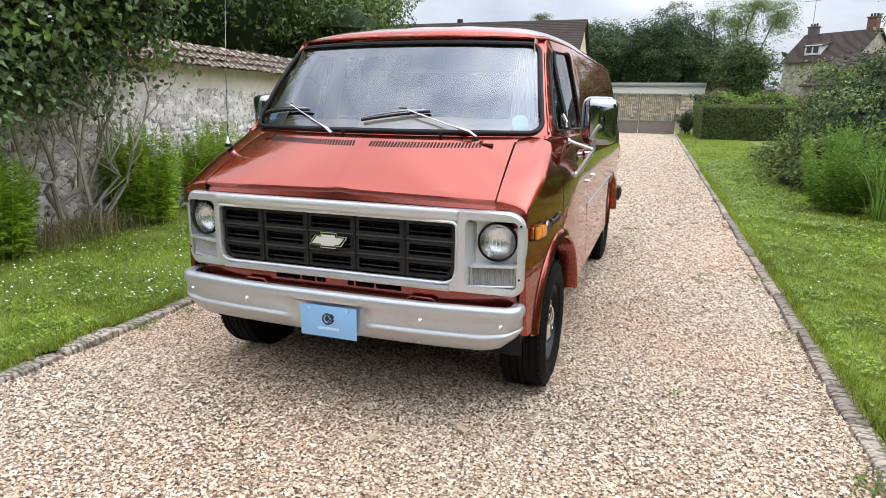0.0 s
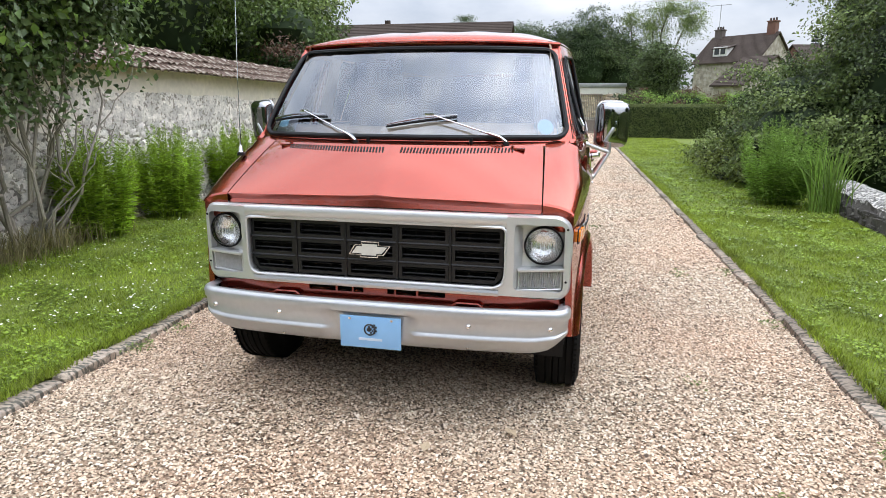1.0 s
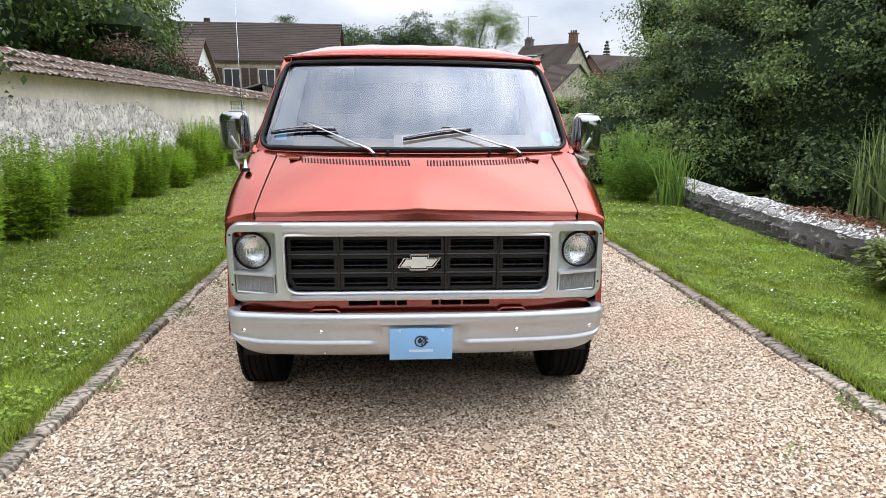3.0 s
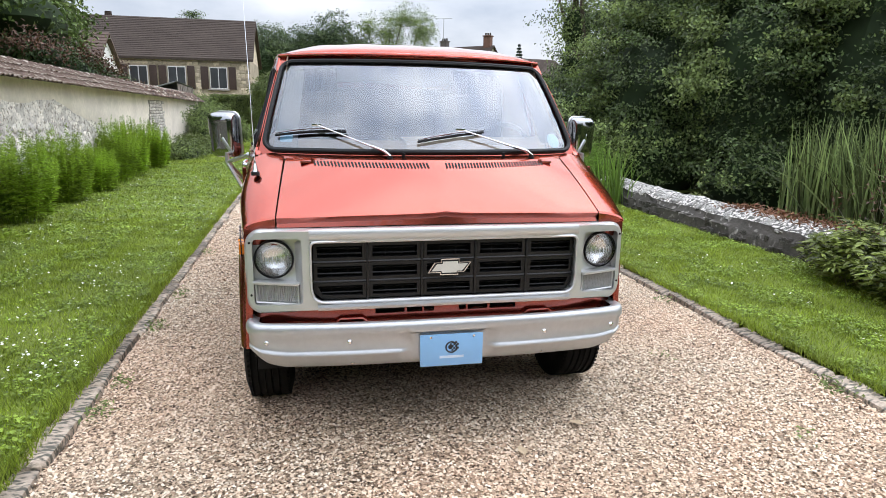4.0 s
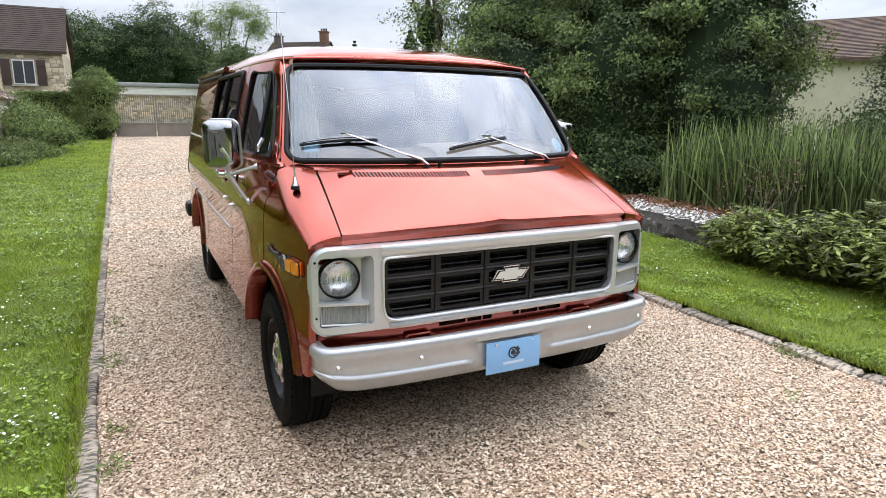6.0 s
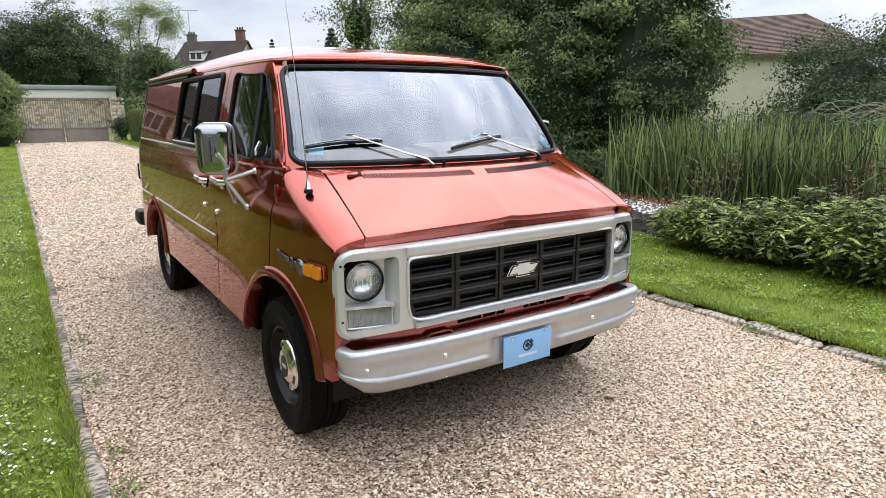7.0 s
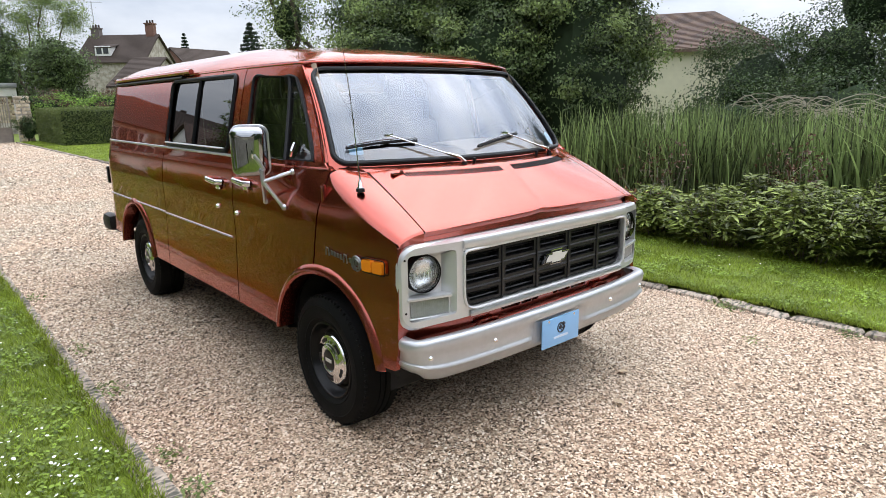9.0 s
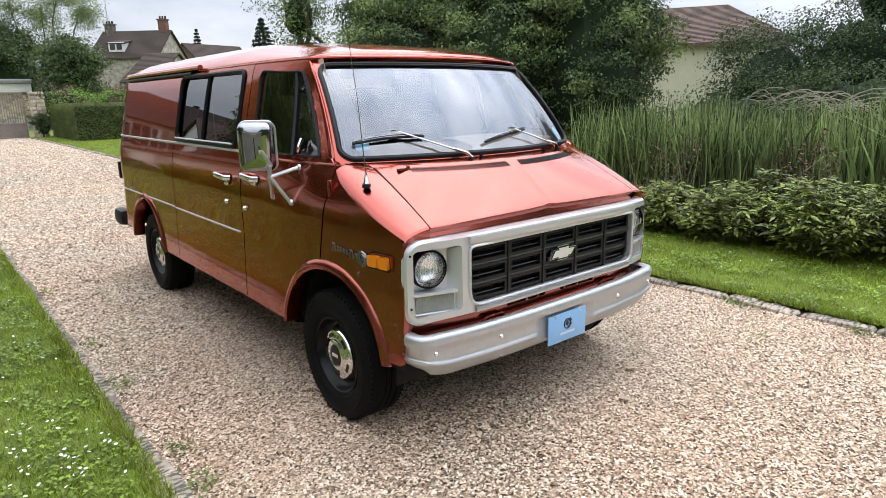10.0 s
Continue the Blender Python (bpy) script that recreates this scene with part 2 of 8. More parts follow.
# ---- mesh kit ----
class Kit:
    """Gathers vertices and faces of one part."""

    def __init__(self):
        self.v, self.f = [], []

    def add(self, verts, faces):
        k = len(self.v)
        self.v += [tuple(p) for p in verts]
        self.f += [tuple(i + k for i in f) for f in faces]
        return self

    def box(self, c, s, bevel=0.0, turn=None):
        """A box at centre c with size s and bevelled edges."""
        hx, hy, hz = s[0] / 2, s[1] / 2, s[2] / 2
        b = min(bevel, hx * 0.9, hy * 0.9, hz * 0.9)
        if b <= 0:
            vs = [(x, y, z) for x in (-hx, hx) for y in (-hy, hy) for z in (-hz, hz)]
            fs = [(0, 1, 3, 2), (4, 6, 7, 5), (0, 4, 5, 1), (2, 3, 7, 6), (0, 2, 6, 4), (1, 5, 7, 3)]
        else:
            bm = bmesh.new()
            bmesh.ops.create_cube(bm, size=1.0)
            bmesh.ops.scale(bm, vec=(2 * hx, 2 * hy, 2 * hz), verts=bm.verts)
            bmesh.ops.bevel(bm, geom=bm.edges[:], offset=b, segments=2, profile=0.6, affect="EDGES")
            bm.verts.index_update()
            vs = [tuple(v.co) for v in bm.verts]
            fs = [tuple(v.index for v in f.verts) for f in bm.faces]
            bm.free()
        m = Matrix.Translation(c) @ (turn or Matrix())
        return self.add([m @ Vector(p) for p in vs], fs)

    def grid(self, rows, close=False, flip=False):
        """Quads over rows of points; close joins the last column to the first."""
        k, n = len(self.v), len(rows[0])
        for r in rows:
            self.v += [tuple(p) for p in r]
        for i in range(len(rows) - 1):
            for j in range(n if close else n - 1):
                q = (k + i * n + j, k + i * n + (j + 1) % n, k + (i + 1) * n + (j + 1) % n, k + (i + 1) * n + j)
                self.f.append(q[::-1] if flip else q)
        return self

    def tube(self, path, radius, sides=10, closed=False, taper=None, cap=True, squash=None):
        """A round tube along a path; taper gives the radius's factor along it; squash (up vector, factor)."""
        pts = [Vector(p) for p in path]
        rows, ref = [], None
        for i, p in enumerate(pts):
            if closed:
                d = pts[(i + 1) % len(pts)] - pts[i - 1]
            else:
                d = pts[min(i + 1, len(pts) - 1)] - pts[max(i - 1, 0)]
            d.normalize()
            if ref is None:
                ref = Vector((0, 0, 1)) if abs(d.z) < 0.9 else Vector((1, 0, 0))
            a = d.cross(ref).normalized()
            b = a.cross(d).normalized()
            ref = b
            r = radius * (taper[i] if taper else 1)
            rows.append([p + a * (r * math.cos(2 * math.pi * j / sides)) + b * (r * (squash or 1) * math.sin(2 * math.pi * j / sides)) for j in range(sides)])
        if closed:
            rows.append(rows[0])
        k = len(self.v)
        self.grid(rows, close=True)
        if cap and not closed:
            self.f.append(tuple(range(k, k + sides))[::-1])
            e = k + (len(rows) - 1) * sides
            self.f.append(tuple(range(e, e + sides)))
        return self

    def lathe(self, prof, m, sides=40):
        """Revolves (radius, height) points about z and places them by m."""
        rows = [[m @ Vector((r * math.cos(2 * math.pi * j / sides), r * math.sin(2 * math.pi * j / sides), h)) for j in range(sides)] for r, h in prof]
        return self.grid(rows, close=True)

    def prism(self, outline, place, depth):
        """An extruded outline: place(a, b, d) gives the point."""
        n = len(outline)
        k = len(self.v)
        self.v += [tuple(place(a, b, 0)) for a, b in outline] + [tuple(place(a, b, depth)) for a, b in outline]
        self.f += [tuple(range(k, k + n)), tuple(range(k + 2 * n - 1, k + n - 1, -1))]
        self.f += [(k + i, k + n + i, k + n + (i + 1) % n, k + (i + 1) % n) for i in range(n)]
        return self

    def sheet(self, outer, holes, place, step=0.06, lip=None):
        """A sheet cut to an outline with holes and laid by place(a, b); lip moves its edges inwards for thickness."""
        from mathutils.geometry import delaunay_2d_cdt
        pts, edges = [], []
        for loop in [outer] + list(holes):
            k = len(pts)
            dense = []
            for i, p in enumerate(loop):
                q = loop[(i + 1) % len(loop)]
                m = max(1, int(math.dist(p, q) / step))
                dense += [(p[0] + (q[0] - p[0]) * j / m, p[1] + (q[1] - p[1]) * j / m) for j in range(m)]
            pts += [Vector(p) for p in dense]
            edges += [(k + i, k + (i + 1) % len(dense)) for i in range(len(dense))]

        def inside(p, loop):
            c = False
            for i in range(len(loop)):
                a, b = loop[i], loop[i - 1]
                if (a[1] > p[1]) != (b[1] > p[1]) and p[0] < (b[0] - a[0]) * (p[1] - a[1]) / (b[1] - a[1]) + a[0]:
                    c = not c
            return c
        xa, xb = min(p[0] for p in outer), max(p[0] for p in outer)
        ya, yb = min(p[1] for p in outer), max(p[1] for p in outer)
        nx, ny = max(2, int((xb - xa) / step)), max(2, int((yb - ya) / step))
        rim = np.array([tuple(p) for p in pts])
        for i in range(1, nx):
            for j in range(1, ny):
                p = (xa + (xb - xa) * i / nx, ya + (yb - ya) * j / ny)
                if np.min((rim[:, 0] - p[0]) ** 2 + (rim[:, 1] - p[1]) ** 2) > (step * 0.45) ** 2:
                    pts.append(Vector(p))
        v2, e2, f2 = delaunay_2d_cdt(pts, edges, [], 0, 1e-5)[:3]
        keep = []
        for f in f2:
            c = (sum(v2[i][0] for i in f) / len(f), sum(v2[i][1] for i in f) / len(f))
            if inside(c, outer) and not any(inside(c, h) for h in holes):
                keep.append(tuple(f))
        used = sorted({i for f in keep for i in f})
        idx = {a: b for b, a in enumerate(used)}
        v3 = [Vector(place(*v2[i])) for i in used]
        f3 = [tuple(idx[i] for i in f) for f in keep]
        if lip:
            count = {}
            for f in f3:
                for i in range(len(f)):
                    e = (f[i], f[(i + 1) % len(f)])
                    key = (min(e), max(e))
                    count[key] = None if key in count else e
            inner = {}
            for e in [e for e in count.values() if e]:
                for i in e:
                    if i not in inner:
                        inner[i] = len(v3)
                        v3.append(v3[i] + Vector(lip))
                f3.append((e[1], e[0], inner[e[0]], inner[e[1]]))
        return self.add(v3, f3)

    def mirrored(self):
        """The same on the other side of x = 0."""
        k = Kit()
        k.v = [(-x, y, z) for x, y, z in self.v]
        k.f = [f[::-1] for f in self.f]
        return k

    def mesh(self, name, mat, smooth=35):
        me = bpy.data.meshes.new(name)
        me.from_pydata(self.v, [], self.f)
        bm = bmesh.new()
        bm.from_mesh(me)
        bmesh.ops.remove_doubles(bm, verts=bm.verts, dist=1e-5)
        bmesh.ops.recalc_face_normals(bm, faces=bm.faces)
        bm.to_mesh(me)
        bm.free()
        for m in mat if isinstance(mat, (list, tuple)) else [mat]:
            me.materials.append(m)
        if smooth:
            me.shade_smooth()
            me.set_sharp_from_angle(angle=radians(smooth))
        return me


def part(name, kit, mat, parent=None, label="", smooth=35, at=None):
    """Links a kit, or a ready mesh, as one mesh object, under a thing or part if one is given."""
    ob = new(name, kit.mesh(name, mat, smooth) if isinstance(kit, Kit) else kit)
    if parent:
        ob.parent = parent
    if at is not None:
        ob.matrix_basis = at
    return tagged(ob, label=label) if label else ob


def thing(name, label, category, kit=None, mat=None, group="", kind="", smooth=35, at=None):
    """A top-level thing: a mesh, or an Empty for its parts."""
    ob = new(name, kit.mesh(name, mat, smooth) if isinstance(kit, Kit) else kit)
    if at is not None:
        ob.matrix_basis = at
    return tagged(ob, label, category, group, kind)


def fast_mesh(name, verts, faces, mat, smooth=False):
    """A mesh straight from arrays, for leaves, blades and pebbles."""
    me = bpy.data.meshes.new(name)
    verts, faces = np.asarray(verts, dtype=np.float32), np.asarray(faces, dtype=np.int32)
    me.vertices.add(len(verts))
    me.vertices.foreach_set("co", verts.ravel())
    n = faces.shape[1]
    me.loops.add(faces.size)
    me.loops.foreach_set("vertex_index", faces.ravel())
    me.polygons.add(len(faces))
    me.polygons.foreach_set("loop_start", np.arange(0, faces.size, n, dtype=np.int32))
    me.update(calc_edges=True)
    for m in mat if isinstance(mat, (list, tuple)) else [mat]:
        me.materials.append(m)
    if smooth:
        me.shade_smooth()
    return me


def rounded(w0, w1, h0, h1, r, n=6):
    """A rectangle's outline with round corners."""
    out = []
    for cx, cy, a0 in ((w1 - r, h1 - r, 0), (w0 + r, h1 - r, 90), (w0 + r, h0 + r, 180), (w1 - r, h0 + r, 270)):
        for i in range(n + 1):
            a = radians(a0 + 90 * i / n)
            out.append((cx + r * math.cos(a), cy + r * math.sin(a)))
    return out


def divided(points, step):
    """The same outline with its long edges cut into short ones."""
    out = []
    for i, p in enumerate(points):
        q = points[(i + 1) % len(points)]
        n = max(1, int(math.hypot(q[0] - p[0], q[1] - p[1]) / step))
        out += [(p[0] + (q[0] - p[0]) * k / n, p[1] + (q[1] - p[1]) * k / n) for k in range(n)]
    return out


def soft_poly(points, r, n=5):
    """A polygon's outline with its corners rounded."""
    out = []
    for i, p in enumerate(points):
        p, a, b = Vector(p), Vector(points[i - 1]), Vector(points[(i + 1) % len(points)])
        da, db = (a - p), (b - p)
        k = min(r, da.length * 0.45, db.length * 0.45)
        s, e = p + da.normalized() * k, p + db.normalized() * k
        for j in range(n + 1):
            t = j / n
            q = s * (1 - t) ** 2 + p * 2 * t * (1 - t) + e * t * t
            out.append((q.x, q.y))
    return out


# ---- the van ----
SIDE_Z = (0.40, 0.48, 0.55, 0.70, 0.845, 0.86, 1.055, 1.075, 1.12, 1.20, 1.28, 1.33, 1.36, 1.50, 1.65, 1.80, 1.86, 1.90)
SIDE_X = (1.014, 1.018, 1.0160, 1.0100, 1.004, 1.001, 1.003, 1.005, 1.002, 0.994, 0.979, 0.966, 0.958, 0.930, 0.896, 0.858, 0.835, 0.800)


def side_x(y, z):
    """Half the van's width at a place on its side."""
    x = float(np.interp(z, SIDE_Z, SIDE_X))
    x *= 1 - 0.105 * max(0.0, (1.2 - y) / 1.2) ** 2
    x *= 1 - 0.05 * min(1.0, max(0.0, (z - 1.15) / 0.2)) * min(1.0, max(0.0, (1.15 - y) / 0.45)) ** 1.5
    up = min(1.0, max(0.0, (z - 1.36) / 0.35))
    x *= 1 - 0.082 * up * max(0.0, min(1.25, (1.8 - y) / 0.8)) ** 2
    return x - 0.16 * max(0.0, (y - 4.52) / 0.2) ** 2.5


def bend(x):
    """How far the front sweeps back at a half width."""
    return 0.110 * max(0.0, (abs(x) - 0.45) / 0.45) ** 2.0


def lip_bend(x):
    """The same for the bonnet's front edge."""
    return 0.033 * max(0.0, (abs(x) - 0.45) / 0.45) ** 2.2


ARCH_F, ARCH_R = (0.675, 0.395, 0.428), (3.80, 0.395, 0.440)


def arch(c, a0, a1, n=18, grow=0.0):
    return [(c[0] + (c[2] + grow) * math.cos(radians(a0 + (a1 - a0) * i / n)), c[1] + (c[2] + grow) * math.sin(radians(a0 + (a1 - a0) * i / n))) for i in range(n + 1)]


def hood_z(x, y):
    """The height of the bonnet and the wing tops."""
    ax = min(abs(x), 0.83)
    yf = 0.085 + lip_bend(x)
    yc = 0.43 + 0.29 * (ax / 0.835) ** 2.2
    s = max(0.0, min(1.15, (y - yf) / (yc - yf)))
    zf = 1.100 - 0.012 * (ax / 0.8) ** 2
    peak = 0.011 * math.exp(-abs(x) / 0.075) * max(0.0, 1 - s * 1.1)
    return zf + (1.348 - zf) * (s + 0.20 * s * (1 - s)) + peak


def build_van():
    van = thing("van", "copper-orange panel van with silver bumper and black grille parked on gravel", "van",
                at=ASKEW)
    paint = MAT["paint"]

    # --- side panels, built for x < 0 and mirrored ---
    def place(side, out=0.0):
        return lambda y, z: (side * (side_x(y, z) + out), y, z)

    top = 1.885
    a_f = arch(ARCH_F, 0, 180)
    fender = [(0.115, 0.70), (0.115, 1.03), (0.125, 1.05), (0.20, 1.085), (0.35, 1.145), (0.50, 1.210), (0.60, 1.262), (0.655, 1.310), (0.652, 1.20), (0.70, 1.00), (0.735, 0.845)]
    fender += [p for p in a_f if p[0] < 0.73 and p[1] > 0.46] + [(0.245, 0.46), (0.14, 0.46), (0.115, 0.56)]
    door = [(0.665, 1.33), (0.662, 1.20), (0.71, 1.00), (0.745, 0.845)]
    door += [p for p in a_f if p[0] > 0.745 and p[1] > 0.47][::-1] + [(1.115, 0.445), (1.652, 0.452), (1.652, 1.36), (1.660, 1.855), (1.105, 1.855), (1.035, 1.75), (0.745, 1.372)]
    door_win = soft_poly([(0.80, 1.365), (1.12, 1.795), (1.565, 1.815), (1.535, 1.36)], 0.05)
    side_door = [(1.662, 0.452), (2.965, 0.452), (2.965, 1.86), (1.670, 1.86), (1.662, 1.36)]
    side_win = rounded(1.775, 2.915, 1.375, 1.825, 0.045)
    quarter = [(2.975, 0.452), (3.33, 0.452)] + [p for p in arch(ARCH_R, 172, 8)] + [(4.27, 0.50), (4.72, 0.52), (4.72, 1.86), (2.975, 1.86)]
    for side in (-1, 1):
        lip = (-side * 0.03, 0, 0)
        part("wing", Kit().sheet(fender, [], place(side), 0.05, lip), paint, van)
        d = part("front_door", Kit().sheet(door, [door_win], place(side), 0.05, lip), paint, van)
        s = part("side_door", Kit().sheet(side_door, [side_win] if side < 0 else [], place(side), 0.06, lip), paint, van)
        part("rear_quarter_panel", Kit().sheet(quarter, [], place(side), 0.06, lip), paint, van)

        # door glass: the drop pane and the vent pane, with their black seals
        inset = place(side, -0.016)
        part("door_window", Kit().sheet(soft_poly([(1.06, 1.36), (1.20, 1.80), (1.57, 1.815), (1.54, 1.355)], 0.04), [], inset, 0.08), MAT["glass_door"], d).visible_shadow = False
        part("vent_window", Kit().sheet(soft_poly([(0.795, 1.36), (1.115, 1.795), (1.185, 1.795), (1.045, 1.36)], 0.03), [], inset, 0.08), MAT["glass_door"], d).visible_shadow = False
        part("window_seal", Kit().tube([place(side, -0.006)(*p) for p in door_win], 0.0085, 8, closed=True), MAT["rubber"], d)
        part("vent_divider", Kit().tube([place(side, -0.008)(1.052 + 0.14 * k / 6, 1.36 + 0.435 * k / 6) for k in range(7)], 0.011, 8), MAT["rubber"], d)
        part("vent_latch", Kit().tube([place(side, 0.0)(1.00, 1.385), place(side, 0.012)(0.985, 1.41), place(side, 0.004)(0.99, 1.45)], 0.010, 8), MAT["chrome"], d)
        part("vent_trim", Kit().tube([place(side, 0.004)(*p) for p in [(0.805, 1.366), (0.965, 1.58), (1.115, 1.785)]], 0.006, 6), MAT["black"], d)

        # belt trim, lower trim, drip lines
        def line(y0, y1, z, out, n=24):
            return [place(side, out)(y0 + (y1 - y0) * i / n, z) for i in range(n + 1)]
        part("belt_trim", Kit().tube(line(1.68, 4.60, 1.352, 0.003), 0.0075, 8, squash=1.2), MAT["bright"], van, "thin bright trim strip")
        part("belt_crease", Kit().tube(line(0.67, 1.645, 1.335, -0.001), 0.007, 6), paint, d)
        part("lower_trim", Kit().tube(line(1.70, 2.955, 0.856, 0.003), 0.0065, 8), MAT["bright"], s)
        part("rear_lower_trim", Kit().tube(line(2.985, 4.58, 0.862, 0.003), 0.0065, 8), MAT["bright"], van)
        # wheel-arch flares
        for c, nm in ((ARCH_F, "front_arch_flare"), (ARCH_R, "rear_arch_flare")):
            rows = []
            for k in range(33):
                a = radians(-6 + 192 * k / 32) if c is ARCH_R else radians(-8 + 188 * k / 32)
                row = []
                for r, o in ((c[2] - 0.012, -0.075), (c[2] - 0.006, 0.012), (c[2] + 0.006, 0.020), (c[2] + 0.024, 0.016), (c[2] + 0.040, 0.004), (c[2] + 0.046, -0.004)):
                    y, z = c[0] + r * math.cos(a), max(0.44, c[1] + r * math.sin(a))
                    row.append(place(side, o)(y, z))
                rows.append(row)
            part(nm, Kit().grid(rows), paint, van)
            # inner wheel housing
            well = [[(side * x, c[0] + (c[2] + 0.02) * math.cos(radians(-10 + 200 * k / 20)), c[1] + (c[2] + 0.02) * math.sin(radians(-10 + 200 * k / 20))) for x in (0.985 - 0.09, 0.62)] for k in range(21)]
            wk = Kit().grid(well)
            wk.add([(side * 0.62, c[0] + 0.46 * math.cos(radians(180 * k / 12)), c[1] + 0.46 * math.sin(radians(180 * k / 12))) for k in range(13)], [tuple(range(13))])
            part("wheel_housing", wk, MAT["dark"], van)
        # side marker lamp and the maker's script, as plain shapes
        mk = Kit()
        for y0, y1 in ((0.192, 0.255), (0.262, 0.325)):
            mk.sheet(rounded(y0, y1, 0.903, 0.957, 0.008, 3), [], place(side, 0.022), 0.03, (-side * 0.03, 0, 0))
        mob = part("side_marker", mk, MAT["orange"], van, "amber side marker lamp")
        part("marker_bezel", Kit().tube([place(side, 0.012)(*p) for p in rounded(0.184, 0.333, 0.895, 0.965, 0.012, 3)], 0.003, 6, closed=True), MAT["black"], mob)
        bk = Kit()
        y = 0.612
        for k, (w, h) in enumerate(((0.042, 0.040), (0.018, 0.022), (0.02, 0.024), (0.02, 0.022), (0.018, 0.026), (0.040, 0.042), (0.02, 0.022), (0.018, 0.024), (0.02, 0.024))):
            zc = 0.952 - 0.028 * k / 9
            bk.tube([place(side, 0.008)(y - w * 0.1, zc - h / 2), place(side, 0.010)(y - w * 0.3, zc + h / 2), place(side, 0.010)(y - w * 0.7, zc + h * 0.4), place(side, 0.010)(y - w * 0.8, zc - h / 2)], 0.0034, 5)
            y -= w + 0.004
        for k in range(2):
            bk.tube([place(side, 0.010)(0.375 + (0.034 - 0.012 * k) * math.cos(a), 0.926 + (0.034 - 0.012 * k) * math.sin(a)) for a in [radians(30 * j) for j in range(12)]], 0.005, 5, closed=True)
        part("fender_badge", bk, MAT["badge"], van, "worn chrome fender script in plain strokes")
        # handles, locks, hinges
        def handle(y0, z0, parent, drop):
            cup = Kit().sheet(rounded(y0 - 0.075, y0 + 0.075, z0 - 0.05, z0 + 0.02, 0.02, 4), [], place(side, 0.002), 0.03)
            part("handle_recess", cup, paint, parent)
            hk = Kit().tube([place(side, 0.004)(y0 + 0.085, z0 + 0.01), place(side, 0.045)(y0 + 0.065, z0 + 0.012), place(side, 0.05)(y0 - 0.03, z0 + 0.006), place(side, 0.042)(y0 - 0.06, z0), place(side, 0.004)(y0 - 0.07, z0 - 0.004)], 0.013, 10, squash=1.35)
            hk.box(place(side, 0.012)(y0 - 0.045, z0 - drop), (0.018, 0.05, 0.035), 0.006)
            return part("door_handle", hk, MAT["chrome"], parent, "chrome door handle")
        handle(1.475, 1.212, d, 0.022)
        for y0, z0, par in ((1.595, 1.020, d), (1.885, 1.030, s)):
            part("door_lock", Kit().lathe([(0.0, 0.018), (0.010, 0.017), (0.015, 0.010), (0.016, 0.0)], Matrix.Translation(place(side)(y0, z0)) @ pose(0, 0, 0, 0, 90 * side, 0), 12), MAT["chrome"], par)
        if side < 0:
            handle(1.885, 1.188, s, 0.03)
            # sliding window of the side door: black frame, two dark panes, divider
            sw = part("side_window", Kit().tube([place(side, 0.004)(*p) for p in rounded(1.775, 2.915, 1.375, 1.825, 0.045)], 0.015, 8, closed=True, squash=0.8), MAT["black"], s, "dark tinted sliding window in a black frame")
            part("pane", Kit().sheet(rounded(1.78, 2.36, 1.38, 1.82, 0.03), [], place(side, -0.004), 0.1), MAT["glass_dark"], sw)
            part("pane", Kit().sheet(rounded(2.37, 2.91, 1.38, 1.82, 0.03), [], place(side, -0.012), 0.1), MAT["glass_dark"], sw)
            part("divider", Kit().tube([place(side, 0.003)(2.365, 1.385 + 0.43 * k / 5) for k in range(6)], 0.012, 8), MAT["black"], sw)
            part("sill_rail", Kit().tube([place(side, 0.022)(1.80 + 1.09 * k / 10, 1.392) for k in range(11)], 0.006, 6), MAT["bright"], sw)
            # awning rail on the rear half of the drip gutter
            # black tube standing for the dark shade gap under the rail
            part("rail_underside", Kit().tube([place(side, 0.012)(2.72 + 2.06 * k / 12, 1.846) for k in range(13)], 0.015, 8, squash=0.8), MAT["black"], van)
            ak = Kit().tube([place(side, 0.035)(2.55 + 2.25 * k / 12, 1.880) for k in range(13)], 0.020, 8)
            part("gutter_rail", ak, [paint], van, "painted rail on the rear roof gutter")
        part("door_hinge", Kit().box(place(side, 0.006)(0.648, 1.225), (0.02, 0.022, 0.085), 0.006), paint, d)
        part("sill", Kit().grid([[(side * (side_x(y, 0.47) - 0.022), y, 0.47), (side * (side_x(y, 0.47) - 0.06), y, 0.41), (side * 0.80, y, 0.385)] for y in np.linspace(1.12, 3.34, 12)]), MAT["dark"], van)
        # pillar between the door and the windscreen
        rows = []
        for k in range(13):
            v = -0.06 + 1.10 * k / 12
            e = Vector(screen_point(1.010 if side > 0 else -0.010, v))
            z = float(np.interp(k / 12, (0, 0.10, 0.80, 1), (1.325, 1.368, 1.75, 1.856)))
            y = float(np.interp(z, (1.325, 1.372, 1.75, 1.856), (0.664, 0.742, 1.032, 1.102)))
            g = Vector(place(side)(y, z))
            m = (e + g) / 2 + Vector((side * 0.004, -0.003, 0))
            rows.append([e + Vector((-side * 0.02, 0.015, 0)), e, e * 0.55 + m * 0.45, m, g * 0.6 + m * 0.4, g, g + Vector((-side * 0.03, 0.02, 0))])
        part("windscreen_pillar", Kit().grid(rows), paint, van)
        # wing top beside the bonnet seam
        rows = []
        for k in range(15):
            y = 0.108 + (0.655 - 0.108) * k / 14
            xs = 0.778 - 0.030 * k / 14
            zs = hood_z(xs, y)
            zt = float(np.interp(y, (0.09, 0.108, 0.20, 0.35, 0.50, 0.60, 0.655), (1.03, 1.048, 1.085, 1.145, 1.210, 1.262, 1.310)))
            a, b = Vector((side * xs, y, zs)), Vector(place(side)(y, zt))
